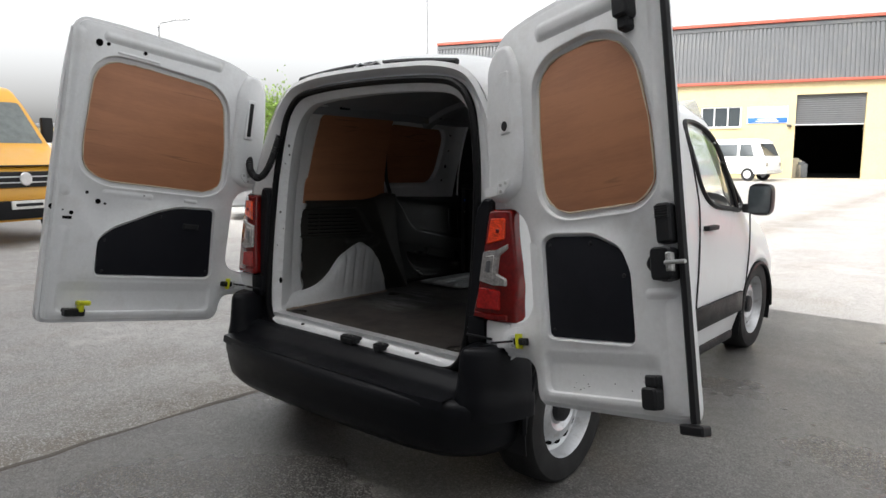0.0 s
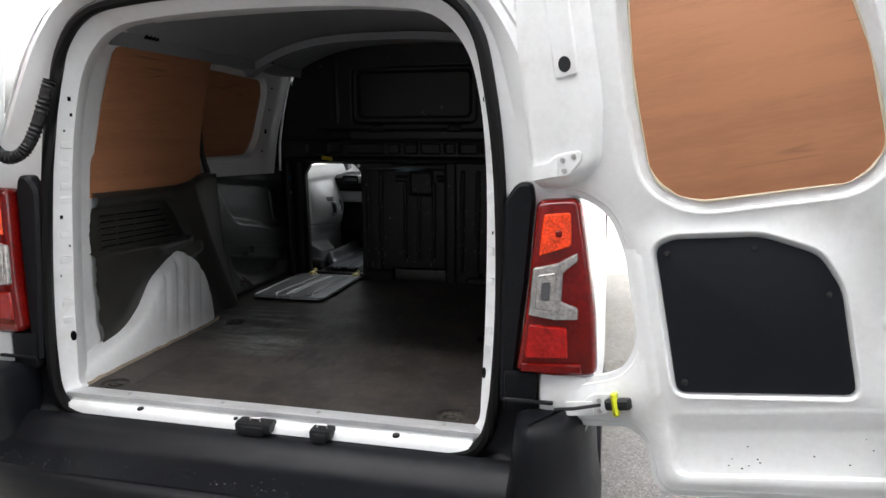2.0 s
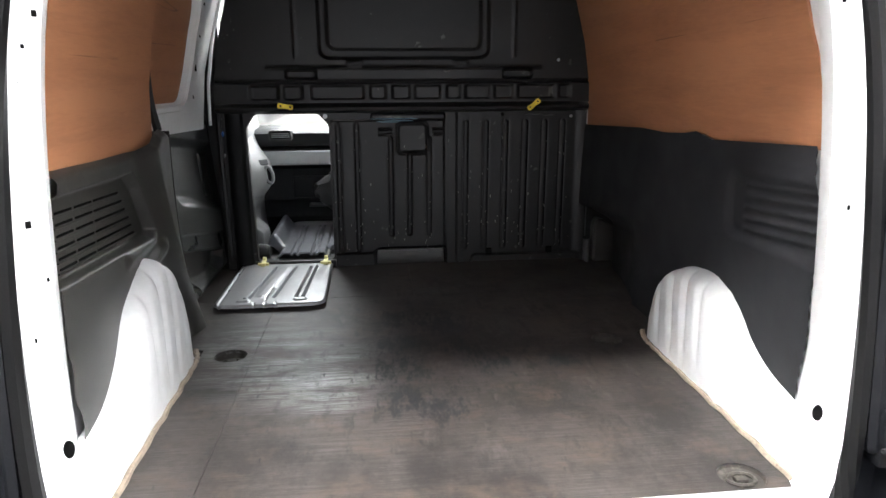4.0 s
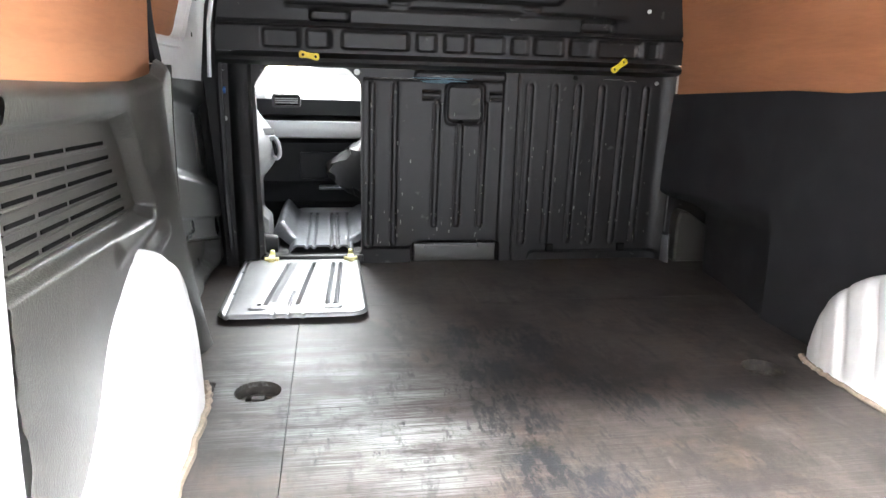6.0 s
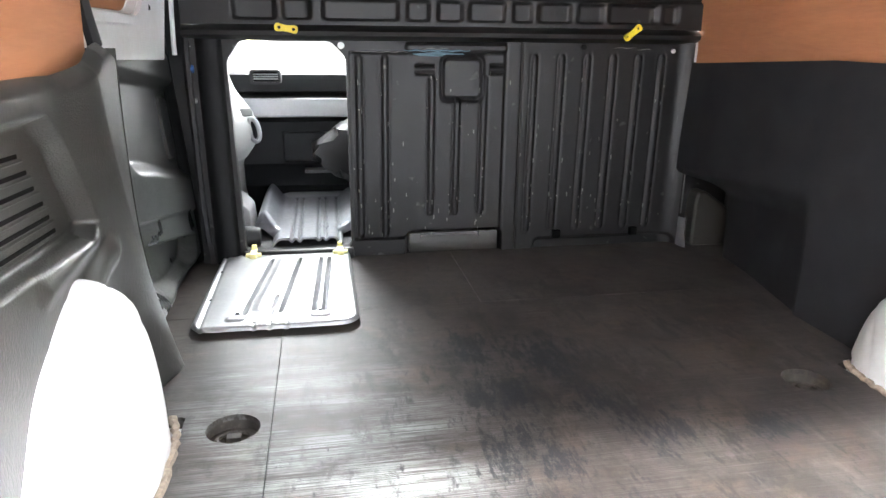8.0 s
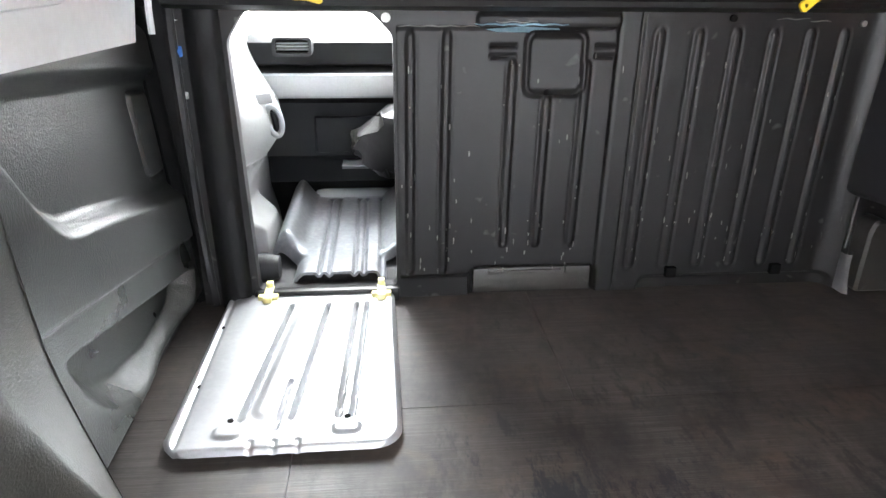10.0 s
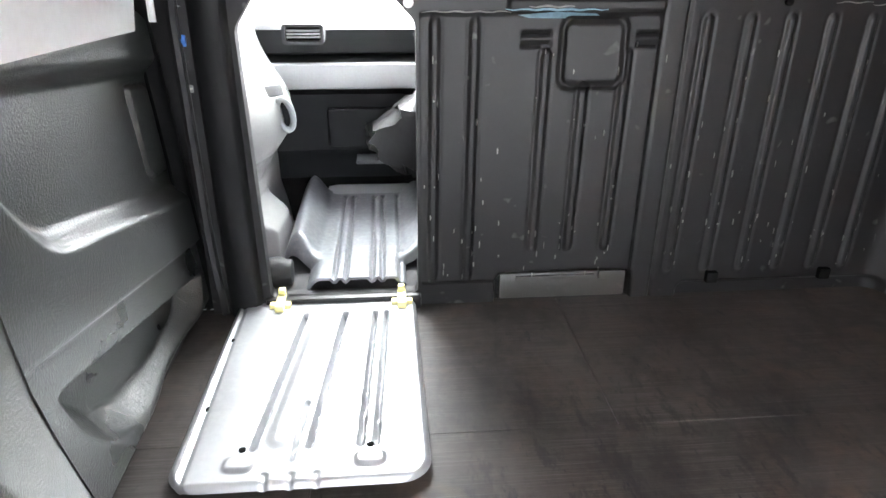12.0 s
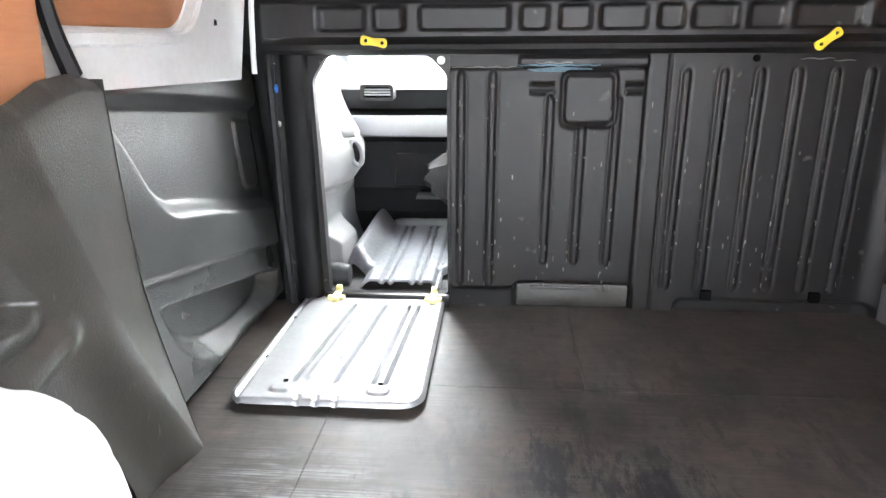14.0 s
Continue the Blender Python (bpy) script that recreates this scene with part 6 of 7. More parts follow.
# dashboard: swept section
bm = bmesh.new()
prof = [(2.62, 1.10), (2.40, 1.105), (2.26, 1.10), (2.225, 1.085), (2.22, 1.03), (2.245, 1.022), (2.235, 1.016), (2.205, 1.008), (2.195, 0.950), (2.215, 0.940), (2.23, 0.925), (2.225, 0.78), (2.235, 0.765), (2.24, 0.70), (2.34, 0.60), (2.45, 0.45)]
loft(bm, [[Vector((x, y, z)) for y, z in prof] for x in steps(-0.70, 0.78, 24)], closed=False)
dash = part("dashboard", bm, M["dash"], van, "dark grey dashboard with glovebox", angle=30)
bm = boxes((-0.64, 0.2, 2.182, 2.21, 0.945, 1.010), bevel=0.016)
part("dash_band", bm, M["dash_lt"], dash, "pale grey band along the dashboard")
bm = plate(rounded([(-0.592, 1.056), (-0.492, 1.056), (-0.492, 1.104), (-0.592, 1.104)], 0.012, 4), [rounded([(-0.583, 1.064), (-0.501, 1.064), (-0.501, 1.097), (-0.583, 1.097)], 0.008, 4)], lambda p, d: Vector((p[0], 2.165 + d, p[1])), 0.06)
vent = part("air_vent", bm, M["black"], dash, "black air vent with pale louvres")
bm = boxes((-0.590, -0.494, 2.185, 2.26, 1.058, 1.102), bevel=0.008)
part("vent_back", bm, M["hole"], vent)
for z in (1.073, 1.0805, 1.088):
    bm = boxes((-0.582, -0.502, 2.172, 2.186, z - 0.0018, z + 0.0018), bevel=0.001)
    part("louvre", bm, M["dash_lt"], vent)
bm = boxes((-0.50, -0.26, 2.205, 2.228, 0.792, 0.892), bevel=0.008)
part("glovebox_lid", bm, M["dash"], dash)
bm = boxes((-0.43, -0.20, 2.17, 2.26, 0.755, 0.765), bevel=0.003)
part("shelf_lip", bm, M["greyp"], dash)
# passenger door inside
def cab_door(y, z):
    x = 0.668 - 0.03 * max(0.0, min(1.0, (1.12 - z) / 0.25))
    x -= 0.078 * bell(y - 2.06, 0.22) ** 0.5 * bell(z - 0.935, 0.15) ** 0.7
    x += 0.030 * bump_poly([(2.075, 0.965), (2.120, 0.960), (2.125, 0.905), (2.085, 0.895)], y, z, 0.020)
    x += 0.006 * bell(z - 0.835 + 0.1 * (y - 2.0), 0.006)
    x += 0.03 * max(0, (z - 1.1) / 0.07) ** 2 if z > 1.1 else 0
    x -= 0.05 * bump_poly([(1.80, 0.74), (2.02, 0.72), (2.10, 0.60), (2.10, 0.45), (1.80, 0.45)], y, z, 0.06)
    return Vector((-x, y, z))


bm = bmesh.new()
sheet(bm, cab_door, steps(1.76, 2.42, 130), steps(0.42, 1.17, 130))
cdoor = part("front_door_trim", bm, M["doorcard"], van, "grey front door trim with handle", angle=70)
HM = Matrix.Translation((-0.574, 1.985, 0.930)) @ Matrix.Rotation(radians(28), 4, "Z") @ Matrix.Rotation(radians(-12), 4, "Y")
bm = bmesh.new()
tube(bm, [Vector((0.017 * math.cos(a), 0, 0.036 * math.sin(a))) for a in steps(0, 2 * math.pi, 22)[:-1]], 0.0075, 8, closed=True)
bmesh.ops.transform(bm, matrix=HM, verts=bm.verts)
pull = part("door_pull", bm, M["dash_lt"], cdoor, "pale bezel round the inner door handle")
bm = bmesh.new()
loft(bm, [[Vector((0.015 * math.cos(a), y, 0.034 * math.sin(a))) for a in steps(0, 2 * math.pi, 18)[:-1]] for y in (0.004, 0.010)], cap0=True, cap1=True)
box(bm, -0.004, 0.005, -0.006, 0.004, -0.022, 0.022, 0.002)
bmesh.ops.transform(bm, matrix=HM, verts=bm.verts)
part("handle_cup", bm, M["dash"], pull, "dark recessed door handle")
bm = bmesh.new()
box(bm, -0.030, 0.030, -0.004, 0.004, -0.012, 0.012, 0.003)
bmesh.ops.transform(bm, matrix=Matrix.Translation((-0.600, 1.965, 0.985)) @ Matrix.Rotation(radians(35), 4, "Z") @ Matrix.Rotation(radians(-25), 4, "X"), verts=bm.verts)
part("switch_panel", bm, M["greyp"], cdoor)
bm = bmesh.new()
tube(bm, [(-0.735, 2.60, 1.13), (-0.70, 2.42, 1.40), (-0.66, 2.28, 1.66)], 0.035, 8)
part("screen_pillar", bm, M["dash_lt"], van)
# folded passenger seat: grooved steel back with moulded shoulders
def seat_at(u, y):
    k = max(0.0, min(1.0, (y - 1.80) / 0.05))
    k = k * k * (3 - 2 * k)
    top = math.sqrt(max(0.0, 1 - max(0.0, (y - 2.17) / 0.095) ** 2))
    xl = -0.522 - 0.066 * k * (0.25 + 0.75 * top) + 0.02 * (y - 1.8)
    xr = -0.318 + 0.075 * k * (0.4 + 0.6 * top)
    x = xl + (xr - xl) * u
    z = 0.655 + 0.02 * (y - 1.7)
    for gx in (-0.464, -0.441, -0.387, -0.366, -0.328):
        z -= 0.008 * bump_capsule(x, y, gx - 0.002, 1.70, gx + 0.002, 2.18, 0.0035, 0.008)
    z += 0.046 * bell(x + 0.548, 0.05) * k + 0.025 * bell(x + 0.275, 0.05) * k
    z -= 0.025 * max(0.0, 1 - (x - xl) / 0.03) ** 2 + 0.02 * max(0.0, 1 - (xr - x) / 0.03) ** 2 + 0.05 * max(0.0, (y - 2.22) / 0.045) ** 2
    return Vector((x, y, z))


bm = bmesh.new()
sheet(bm, seat_at, steps(0, 1, 130), steps(1.715, 2.262, 130))
bmesh.ops.solidify(bm, geom=bm.faces[:], thickness=0.006)
seat = part("folded_seat", bm, M["seatmetal"], van, "folded passenger seat with scuffed steel back", angle=60)
bm = boxes((-0.52, -0.27, 2.18, 2.42, 0.60, 0.668), bevel=0.03)
part("headrest", bm, M["dash_lt"], seat, "pale grey headrest")
bm = boxes((-0.60, -0.26, 1.72, 2.30, 0.44, 0.625), bevel=0.03)
part("cushion", bm, M["cloth"], seat, "dark cloth cushion")
for x in (-0.585, -0.265):
    bm = bmesh.new()
    lathe(bm, [(0, -0.03), (0.03, -0.028), (0.034, 0.0), (0.026, 0.03), (0, 0.032)], (x, 1.76, 0.65), "x", 16)
    part("recliner", bm, M["black"], seat, "glossy black recliner joint")
# driver's seat back hides the rest of the cab
bm = boxes((-0.20, 0.22, 1.86, 2.0, 0.5, 1.15), (0.28, 0.74, 1.86, 2.02, 0.5, 1.25), bevel=0.04)
part("driver_seat", bm, M["cloth"], van, "dark cloth seat backs")
# crumpled jacket hanging over the middle seat
random.seed(11)
bm = bmesh.new()
JK = smooth_line([(0.0, 0.0), (0.06, 0.07), (0.12, 0.11), (0.20, 0.12), (0.24, 0.0), (0.20, -0.12), (0.12, -0.10), (0.05, -0.07)], 4, closed=True)
rings = []
for k, sc in enumerate((0.72, 0.95, 1.0, 0.9, 0.6)):
    rings.append([Vector((-0.395 + p.x * (0.9 + 0.1 * sc) + 0.012 * math.sin(i * 1.7 + k), 2.07 + 0.028 * k + 0.012 * math.sin(i * 2.3), 0.84 + p.y * sc + 0.010 * math.sin(i * 1.3 + k * 2))) for i, p in enumerate(JK)])
loft(bm, rings, cap0=True, cap1=True)
coat = part("jacket", bm, M["jacket"], None, angle=55)
coat.matrix_world = RAKE
tagged(coat, "crumpled dark grey jacket over the seat", "jacket")

# ---------------------------------------------------------------- front of the van's outside
def pane(nm, pts, material, lab="", parent=van):
    bm = bmesh.new()
    vs = [bm.verts.new(p) for p in pts]
    bm.faces.new(vs)
    bmesh.ops.solidify(bm, geom=bm.faces[:], thickness=0.004)
    ob = part(nm, bm, material, parent, lab, smooth=False)
    ob.visible_shadow = False
    return ob


for side in (1, -1):
    bm = bmesh.new()
    sheet(bm, lambda y, q: Vector((side * (skin(y, q).x - 0.008), skin(y, q).y, skin(y, q).z)), steps(1.66, 2.86, 30), steps(0.40, 0.95, 30), lambda y, q: is_side_window(y, skin(y, q).z - 0.012) or is_side_window(y, skin(y, q).z + 0.012))
    thicken(bm, 0.004)
    ob = part("door_window", bm, M["glass"], van, "clear front door window")
    ob.visible_shadow = False
pane("windscreen", [(-0.70, 2.97, 1.24), (0.70, 2.97, 1.24), (0.66, 2.30, 1.79), (-0.66, 2.30, 1.79)], M["glass"], "clear windscreen")
bm = bmesh.new()
WF = [(1.915, 1.215), (1.99, 1.168), (2.12, 1.138), (2.36, 1.118), (2.60, 1.10), (2.80, 1.12), (2.79, 1.21), (2.62, 1.344), (2.41, 1.470), (2.22, 1.57), (2.06, 1.62), (1.90, 1.63), (1.82, 1.60), (1.80, 1.50), (1.825, 1.37), (1.86, 1.28)]
for side in (1, -1):
    bm = bmesh.new()
    tube(bm, smooth_line([(side * (side_x(y, z) + 0.002), y, z) for y, z in WF], 4, closed=True), 0.017, 6, closed=True)
    part("window_seal", bm, M["rubber"], van, "black window surround")
bm = bmesh.new()
tube(bm, [(side_x(y, z) + 0.002, y, z) for y, z in ((2.56, 1.115), (2.50, 1.24), (2.40, 1.40))], 0.014, 6)
part("window_bar", bm, M["rubber"], van)
# door mirror
bm = bmesh.new()
loft(bm, [[Vector((0.99 + a * 0.075, 2.66 + dy, 1.17 + b * 0.105)) for a, b in [(math.copysign(abs(math.cos(q)) ** 0.5, math.cos(q)) * k, math.copysign(abs(math.sin(q)) ** 0.5, math.sin(q)) * k) for q in steps(0, 2 * math.pi, 24)[:-1]]] for dy, k in ((-0.03, 0.86), (-0.035, 0.95), (0.0, 1.0), (0.05, 0.95), (0.09, 0.7), (0.11, 0.3))], cap0=True, cap1=True)
mir = part("door_mirror", bm, M["black"], van, "black plastic door mirror")
bm = boxes((0.88, 0.95, 2.63, 2.72, 1.08, 1.14), bevel=0.015)
part("mirror_arm", bm, M["black"], mir)
bm = boxes((0.925, 1.055, 2.622, 2.628, 1.085, 1.255), bevel=0.002)
part("mirror_glass", bm, M["tint"], mir)
# door seams, handle and rubbing strip
for pts in ([(0.912, 1.80, 0.36), (0.922, 1.79, 0.8), (0.912, 1.785, 1.10), (0.892, 1.755, 1.28), (0.835, 1.75, 1.52)], [(0.915, 2.66, 0.40), (0.922, 2.72, 0.8), (0.907, 2.72, 1.13)]):
    bm = bmesh.new()
    tube(bm, smooth_line(pts, 5), 0.005, 5)
    part("door_seam", bm, M["rubber"], van)
bm = boxes((0.905, 0.945, 1.86, 2.03, 1.010, 1.038), bevel=0.008)
part("door_handle", bm, M["black"], van, "black front door handle")
bm = boxes((0.905, 0.935, 1.70, 2.62, 0.435, 0.570), bevel=0.02)
part("rubbing_strip", bm, M["bumper"], van, "grey-black side rubbing strip")
for side in (1, -1):
    for c in (RW, FW):
        bm = bmesh.new()
        tube(bm, [Vector((side * 0.905, c + 0.375 * math.cos(a), WR + 0.02 + 0.375 * math.sin(a))) for a in steps(0.05, math.pi - 0.05, 16)], 0.014, 6)
        part("arch_lip", bm, M["bumper"], van)

# ---------------------------------------------------------------- the yard
bm = bmesh.new()
R = 1500
sheet(bm, lambda x, y: Vector((x, y, 0)), [-R, -60, -20, -8, -1.06], [-R, -30, -8, 0, 4.4])
sheet(bm, lambda x, y: Vector((x, y, 0)), [-R, -60, -20, -1.06, 2, 8, 30, 80, R], [4.4, 10, 30, 80, R])
sheet(bm, lambda x, y: Vector((x, y, 0)), [-1.06, 0, 2, 6, 30, R], [-R, -30, -8, 0, 4.4])
bmesh.ops.remove_doubles(bm, verts=bm.verts, dist=1e-5)
tagged(part("ground", bm, M["yard"], None, smooth=False), "worn grey concrete yard, damp in places", "ground", kind="structure")
# Wet pad; its tone also carries the shade, ending at the straight far edge.
bm = bmesh.new()
random.seed(3)
edge = [Vector((-1.06 + 0.012 * math.sin(y * 3.1) + 0.008 * math.sin(y * 11), y)) for y in steps(-9, 4.38, 60)]
poly = edge + [Vector((x, 4.38 + 0.01 * math.sin(x * 5))) for x in steps(-0.9, 9.0, 20)] + [Vector((9, -9))]
bm = plate(poly, [], lambda p, d: Vector((p[0], p[1], 0.006 - d)), 0.012)
tagged(part("wet_shaded_pad", bm, M["wet"], None, smooth=False), "wet concrete pad under the van, darkened for shade too", "ground", kind="structure")
bm = bmesh.new()
loft(bm, [[Vector((-1.06 + dx + 0.012 * math.sin(y * 3.1) + 0.02 * noise.noise((dx * 9, y * 5, 0)), y, z)) for dx, z in ((-0.035, 0.0005), (-0.018, 0.004), (0.0, 0.0075), (0.012, 0.0075), (0.02, 0.004))] for y in steps(-9, 4.3, 220)], closed=False)
tagged(part("joint_mortar", bm, M["mortar"], None), "crumbling joint between two concrete slabs", "ground", kind="structure")

# ---- warehouse across the yard
C0 = Vector((CAM0[0], CAM0[1], 0))
FWD = Vector((-0.648, 0.761, 0)).normalized()
RGT = Vector((FWD.y, -FWD.x, 0))
def spot(px, depth, z=0.0):
    """Place at a depth ahead of the walk's start, px to the side of its axis."""
    return C0 + FWD * depth + RGT * (px * depth) + Vector((0, 0, z))


HD = 4.6
pA, pB = spot(0.5170, 8.197 * HD), spot(0.6200, 7.93 * HD)
WD = (pB - pA).normalized()
WN = Vector((WD.y, -WD.x, 0))
WM = Matrix(((WD.x, -WN.x, 0, pA.x), (WD.y, -WN.y, 0, pA.y), (0, 0, 1, 0), (0, 0, 0, 1)))
DW = (pB - pA).length
wh = thing("warehouse", "yellow block warehouse with dark ribbed cladding above", "warehouse", WM)
X0, X1, ZW, ZR = -21.5, 26.0, 5.35, 8.6
D2 = DW + 1.7
DOORS = [(0.0, DW), (D2, D2 + DW)]
bm = bmesh.new()
holes = [[Vector((a, 0.02)), Vector((b, 0.02)), Vector((b, HD)), Vector((a, HD))] for a, b in DOORS] + [[Vector((-4.9 - 4.6 * 0, 2.85)), Vector((-2.75, 2.85)), Vector((-2.75, 4.05)), Vector((-4.9, 4.05))]]
bm = plate([Vector((X0, 0)), Vector((X1, 0)), Vector((X1, ZW)), Vector((X0, ZW))], holes, lambda p, d: Vector((p[0], d, p[1])), 0.3)
part("wall", bm, M["block"], wh, "cream-yellow fair-faced blockwork", smooth=False)
# Inner walls and floor coloured black for the shade behind the openings.
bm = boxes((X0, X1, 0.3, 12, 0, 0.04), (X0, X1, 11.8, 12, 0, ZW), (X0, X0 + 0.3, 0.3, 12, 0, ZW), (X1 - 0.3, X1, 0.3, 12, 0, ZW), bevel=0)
part("blacked_inner_wall", bm, M["hole"], wh, smooth=False)
bm = bmesh.new()
n = 220
pts = []
for i in range(n):
    x = X0 + (X1 - X0) * i / n
    st = (X1 - X0) / n
    pts += [(x, 0.0), (x + st * 0.62, 0.0), (x + st * 0.68, 0.06), (x + st * 0.94, 0.06)]
loft(bm, [[Vector((x, -0.12 + d + 0.5 * k, ZW + (ZR - ZW) * k)) for x, d in pts] for k in (0, 1)], closed=False)
part("cladding", bm, M["clad"], wh, "dark grey ribbed steel cladding", smooth=False)
bm = boxes((X0, X1, -0.22, 0.05, ZW - 0.10, ZW + 0.06), (X0, X1, 0.2, 0.5, ZR - 0.05, ZR + 0.12), bevel=0.02)
part("fascia", bm, M["redtrim"], wh, "faded red fascia trims")
bm = boxes((X0, X1, 0.3, 12, ZR - 0.3, ZR - 0.1), bevel=0)
part("roof", bm, M["clad"], wh, smooth=False)
for a, b, drop in ((0.0, DW, 1.55), (D2, D2 + DW, 2.75)):
    rd = new("roller_door")
    rd.parent = wh
    rd["label"] = "grey roller shutter, part raised"
    k = 0
    z = HD
    while z > HD - drop:
        bm = bmesh.new()
        loft(bm, [[Vector((x, 0.20 - 0.02 * math.sin(math.pi * q), z - 0.115 * q)) for q in (0, 0.25, 0.5, 0.75, 1)] for x in (a + 0.02, b - 0.02)], closed=False)
        part("slat", bm, M["shutter"], rd)
        z -= 0.115
    bm = boxes((a + 0.02, b - 0.02, 0.17, 0.23, z - 0.06, z), bevel=0.01)
    part("bottom_rail", bm, M["alu"], rd)
win = new("window")
win.parent = wh
win["label"] = "white framed three-light window"
bm = boxes((-4.9, -2.75, 0.05, 0.15, 2.85, 2.93), (-4.9, -2.75, 0.05, 0.15, 3.97, 4.05), (-4.9, -4.82, 0.05, 0.15, 2.85, 4.05), (-2.83, -2.75, 0.05, 0.15, 2.85, 4.05), (-4.22, -4.15, 0.06, 0.14, 2.9, 4.0), (-3.5, -3.43, 0.06, 0.14, 2.9, 4.0), bevel=0.01)
part("frame", bm, M["white_in"], win)
for a, b in ((-4.82, -4.22), (-4.15, -3.5), (-3.43, -2.83)):
    bm = boxes((a, b, 0.09, 0.10, 2.93, 3.97), bevel=0)
    part("pane", bm, M["tint"], win, smooth=False)
bm = boxes((-5.0, -2.65, -0.05, 0.1, 2.78, 2.85), bevel=0.01)
part("sill", bm, M["block"], win)
# sign over the wall: plain white board with a blue band and bars for the lettering
sign = new("signboard")
sign.parent = wh
sign["label"] = "white signboard with a blue lower band"
bm = boxes((-2.45, -0.38, -0.05, -0.005, 3.06, 3.98), bevel=0.01)
part("board", bm, M["white_in"], sign)
bm = boxes((-2.42, -0.41, -0.06, -0.045, 3.09, 3.38), bevel=0.003)
part("band", bm, M["signblue"], sign)
for a, b in ((-2.25, -1.55), (-1.40, -0.55)):
    bm = boxes((a, b, -0.06, -0.045, 3.56, 3.72), bevel=0.003)
    part("bar", bm, M["signgrey"], sign)
for a, b, z in ((-1.9, -0.95, 3.29), (-2.0, -0.85, 3.18)):
    bm = boxes((a, b, -0.07, -0.055, z - 0.03, z + 0.03), bevel=0.003)
    part("bar", bm, M["white_in"], sign)
bm = boxes((-0.42, -0.18, -0.2, 0.0, 2.88, 2.98), bevel=0.02)
part("wall_lamp", bm, M["clad"], wh)
# clutter inside the openings
random.seed(8)
for x, w, h, mt in ((0.25, 0.3, 1.0, "cream"), (0.55, 0.3, 0.8, "clad"), (D2 + 0.3, 0.35, 0.8, "cream"), (D2 + 1.2, 0.45, 1.5, "white_in"), (D2 + 2.4, 0.5, 1.4, "white_in"), (D2 + 1.7, 0.4, 0.7, "white_in")):
    b = boxes((x - w, x + w, 0.8, 1.4, 0.04, h), (x - w * 0.6, x + w * 0.5, 0.75, 1.3, h - 0.05, h + 0.12), bevel=0.02)
    t = part("stored_box", b, M[mt], None)
    t.matrix_world = WM
    tagged(t, "pale stored unit just inside the workshop door", "storage box", "boxes in the workshop")
rk = thing("scaffold_rack", "grey tubular rack in the workshop doorway", "rack", WM)
for pts in ([(D2 + 0.55, 0.6, 0.04), (D2 + 0.55, 0.6, 2.1)], [(D2 - 0.0 + 0.05, 0.6, 1.9), (D2 + 0.9, 0.6, 1.9)], [(D2 + 0.05, 0.6, 1.5), (D2 + 0.9, 0.6, 1.5)], [(D2 + 0.05, 0.6, 0.9), (D2 + 0.55, 0.6, 1.4)]):
    b = bmesh.new()
    tube(b, pts, 0.035, 6)
    part("bar", b, M["alu"], rk)

# low block wall, grass strip, bins
lw = Matrix.Translation((-0.85, 24.1, 0)) @ Matrix.Rotation(radians(-12), 4, "Z") @ Matrix.Diagonal((1, 1, 0.88, 1))
wall = thing("garden_wall", "low cream block wall by the forecourt", "wall", lw, kind="structure")
random.seed(21)
bl = boxes((0, 0.43, 0, 0.2, 0, 0.205), bevel=0.012)
me0 = part("block", bl, M["block"], wall)
me0.location = (0, 0, 0.0)
for r in range(4):
    for c in range(20):
        if r == 0 and c == 0:
            continue
        o = new("block", me0.data)
        o.parent = wall
        o.location = (c * 0.44 + (0.22 if r % 2 else 0), random.uniform(-0.008, 0.008), r * 0.215)
b = bmesh.new()
random.seed(4)
for k in range(2600):
    x, y = random.uniform(1.2, 9.0), random.uniform(-0.9, -0.02)
    if noise.noise((x * 1.3, y * 3, 0)) < -0.05:
        continue
    h, a = random.uniform(0.05, 0.16), random.uniform(0, 6.28)
    p = Vector((x, y, 0))
    d = Vector((math.cos(a), math.sin(a), 0))
    vs = [b.verts.new(p - d * 0.02), b.verts.new(p + d * 0.02), b.verts.new(p + Vector((random.uniform(-0.04, 0.04), random.uniform(-0.04, 0.04), h)))]
    b.faces.new(vs)
g = part("grass", b, M["leaf"], None, smooth=False)
g.matrix_world = lw
tagged(g, "rough green grass along the wall foot", "grass", kind="stuff")


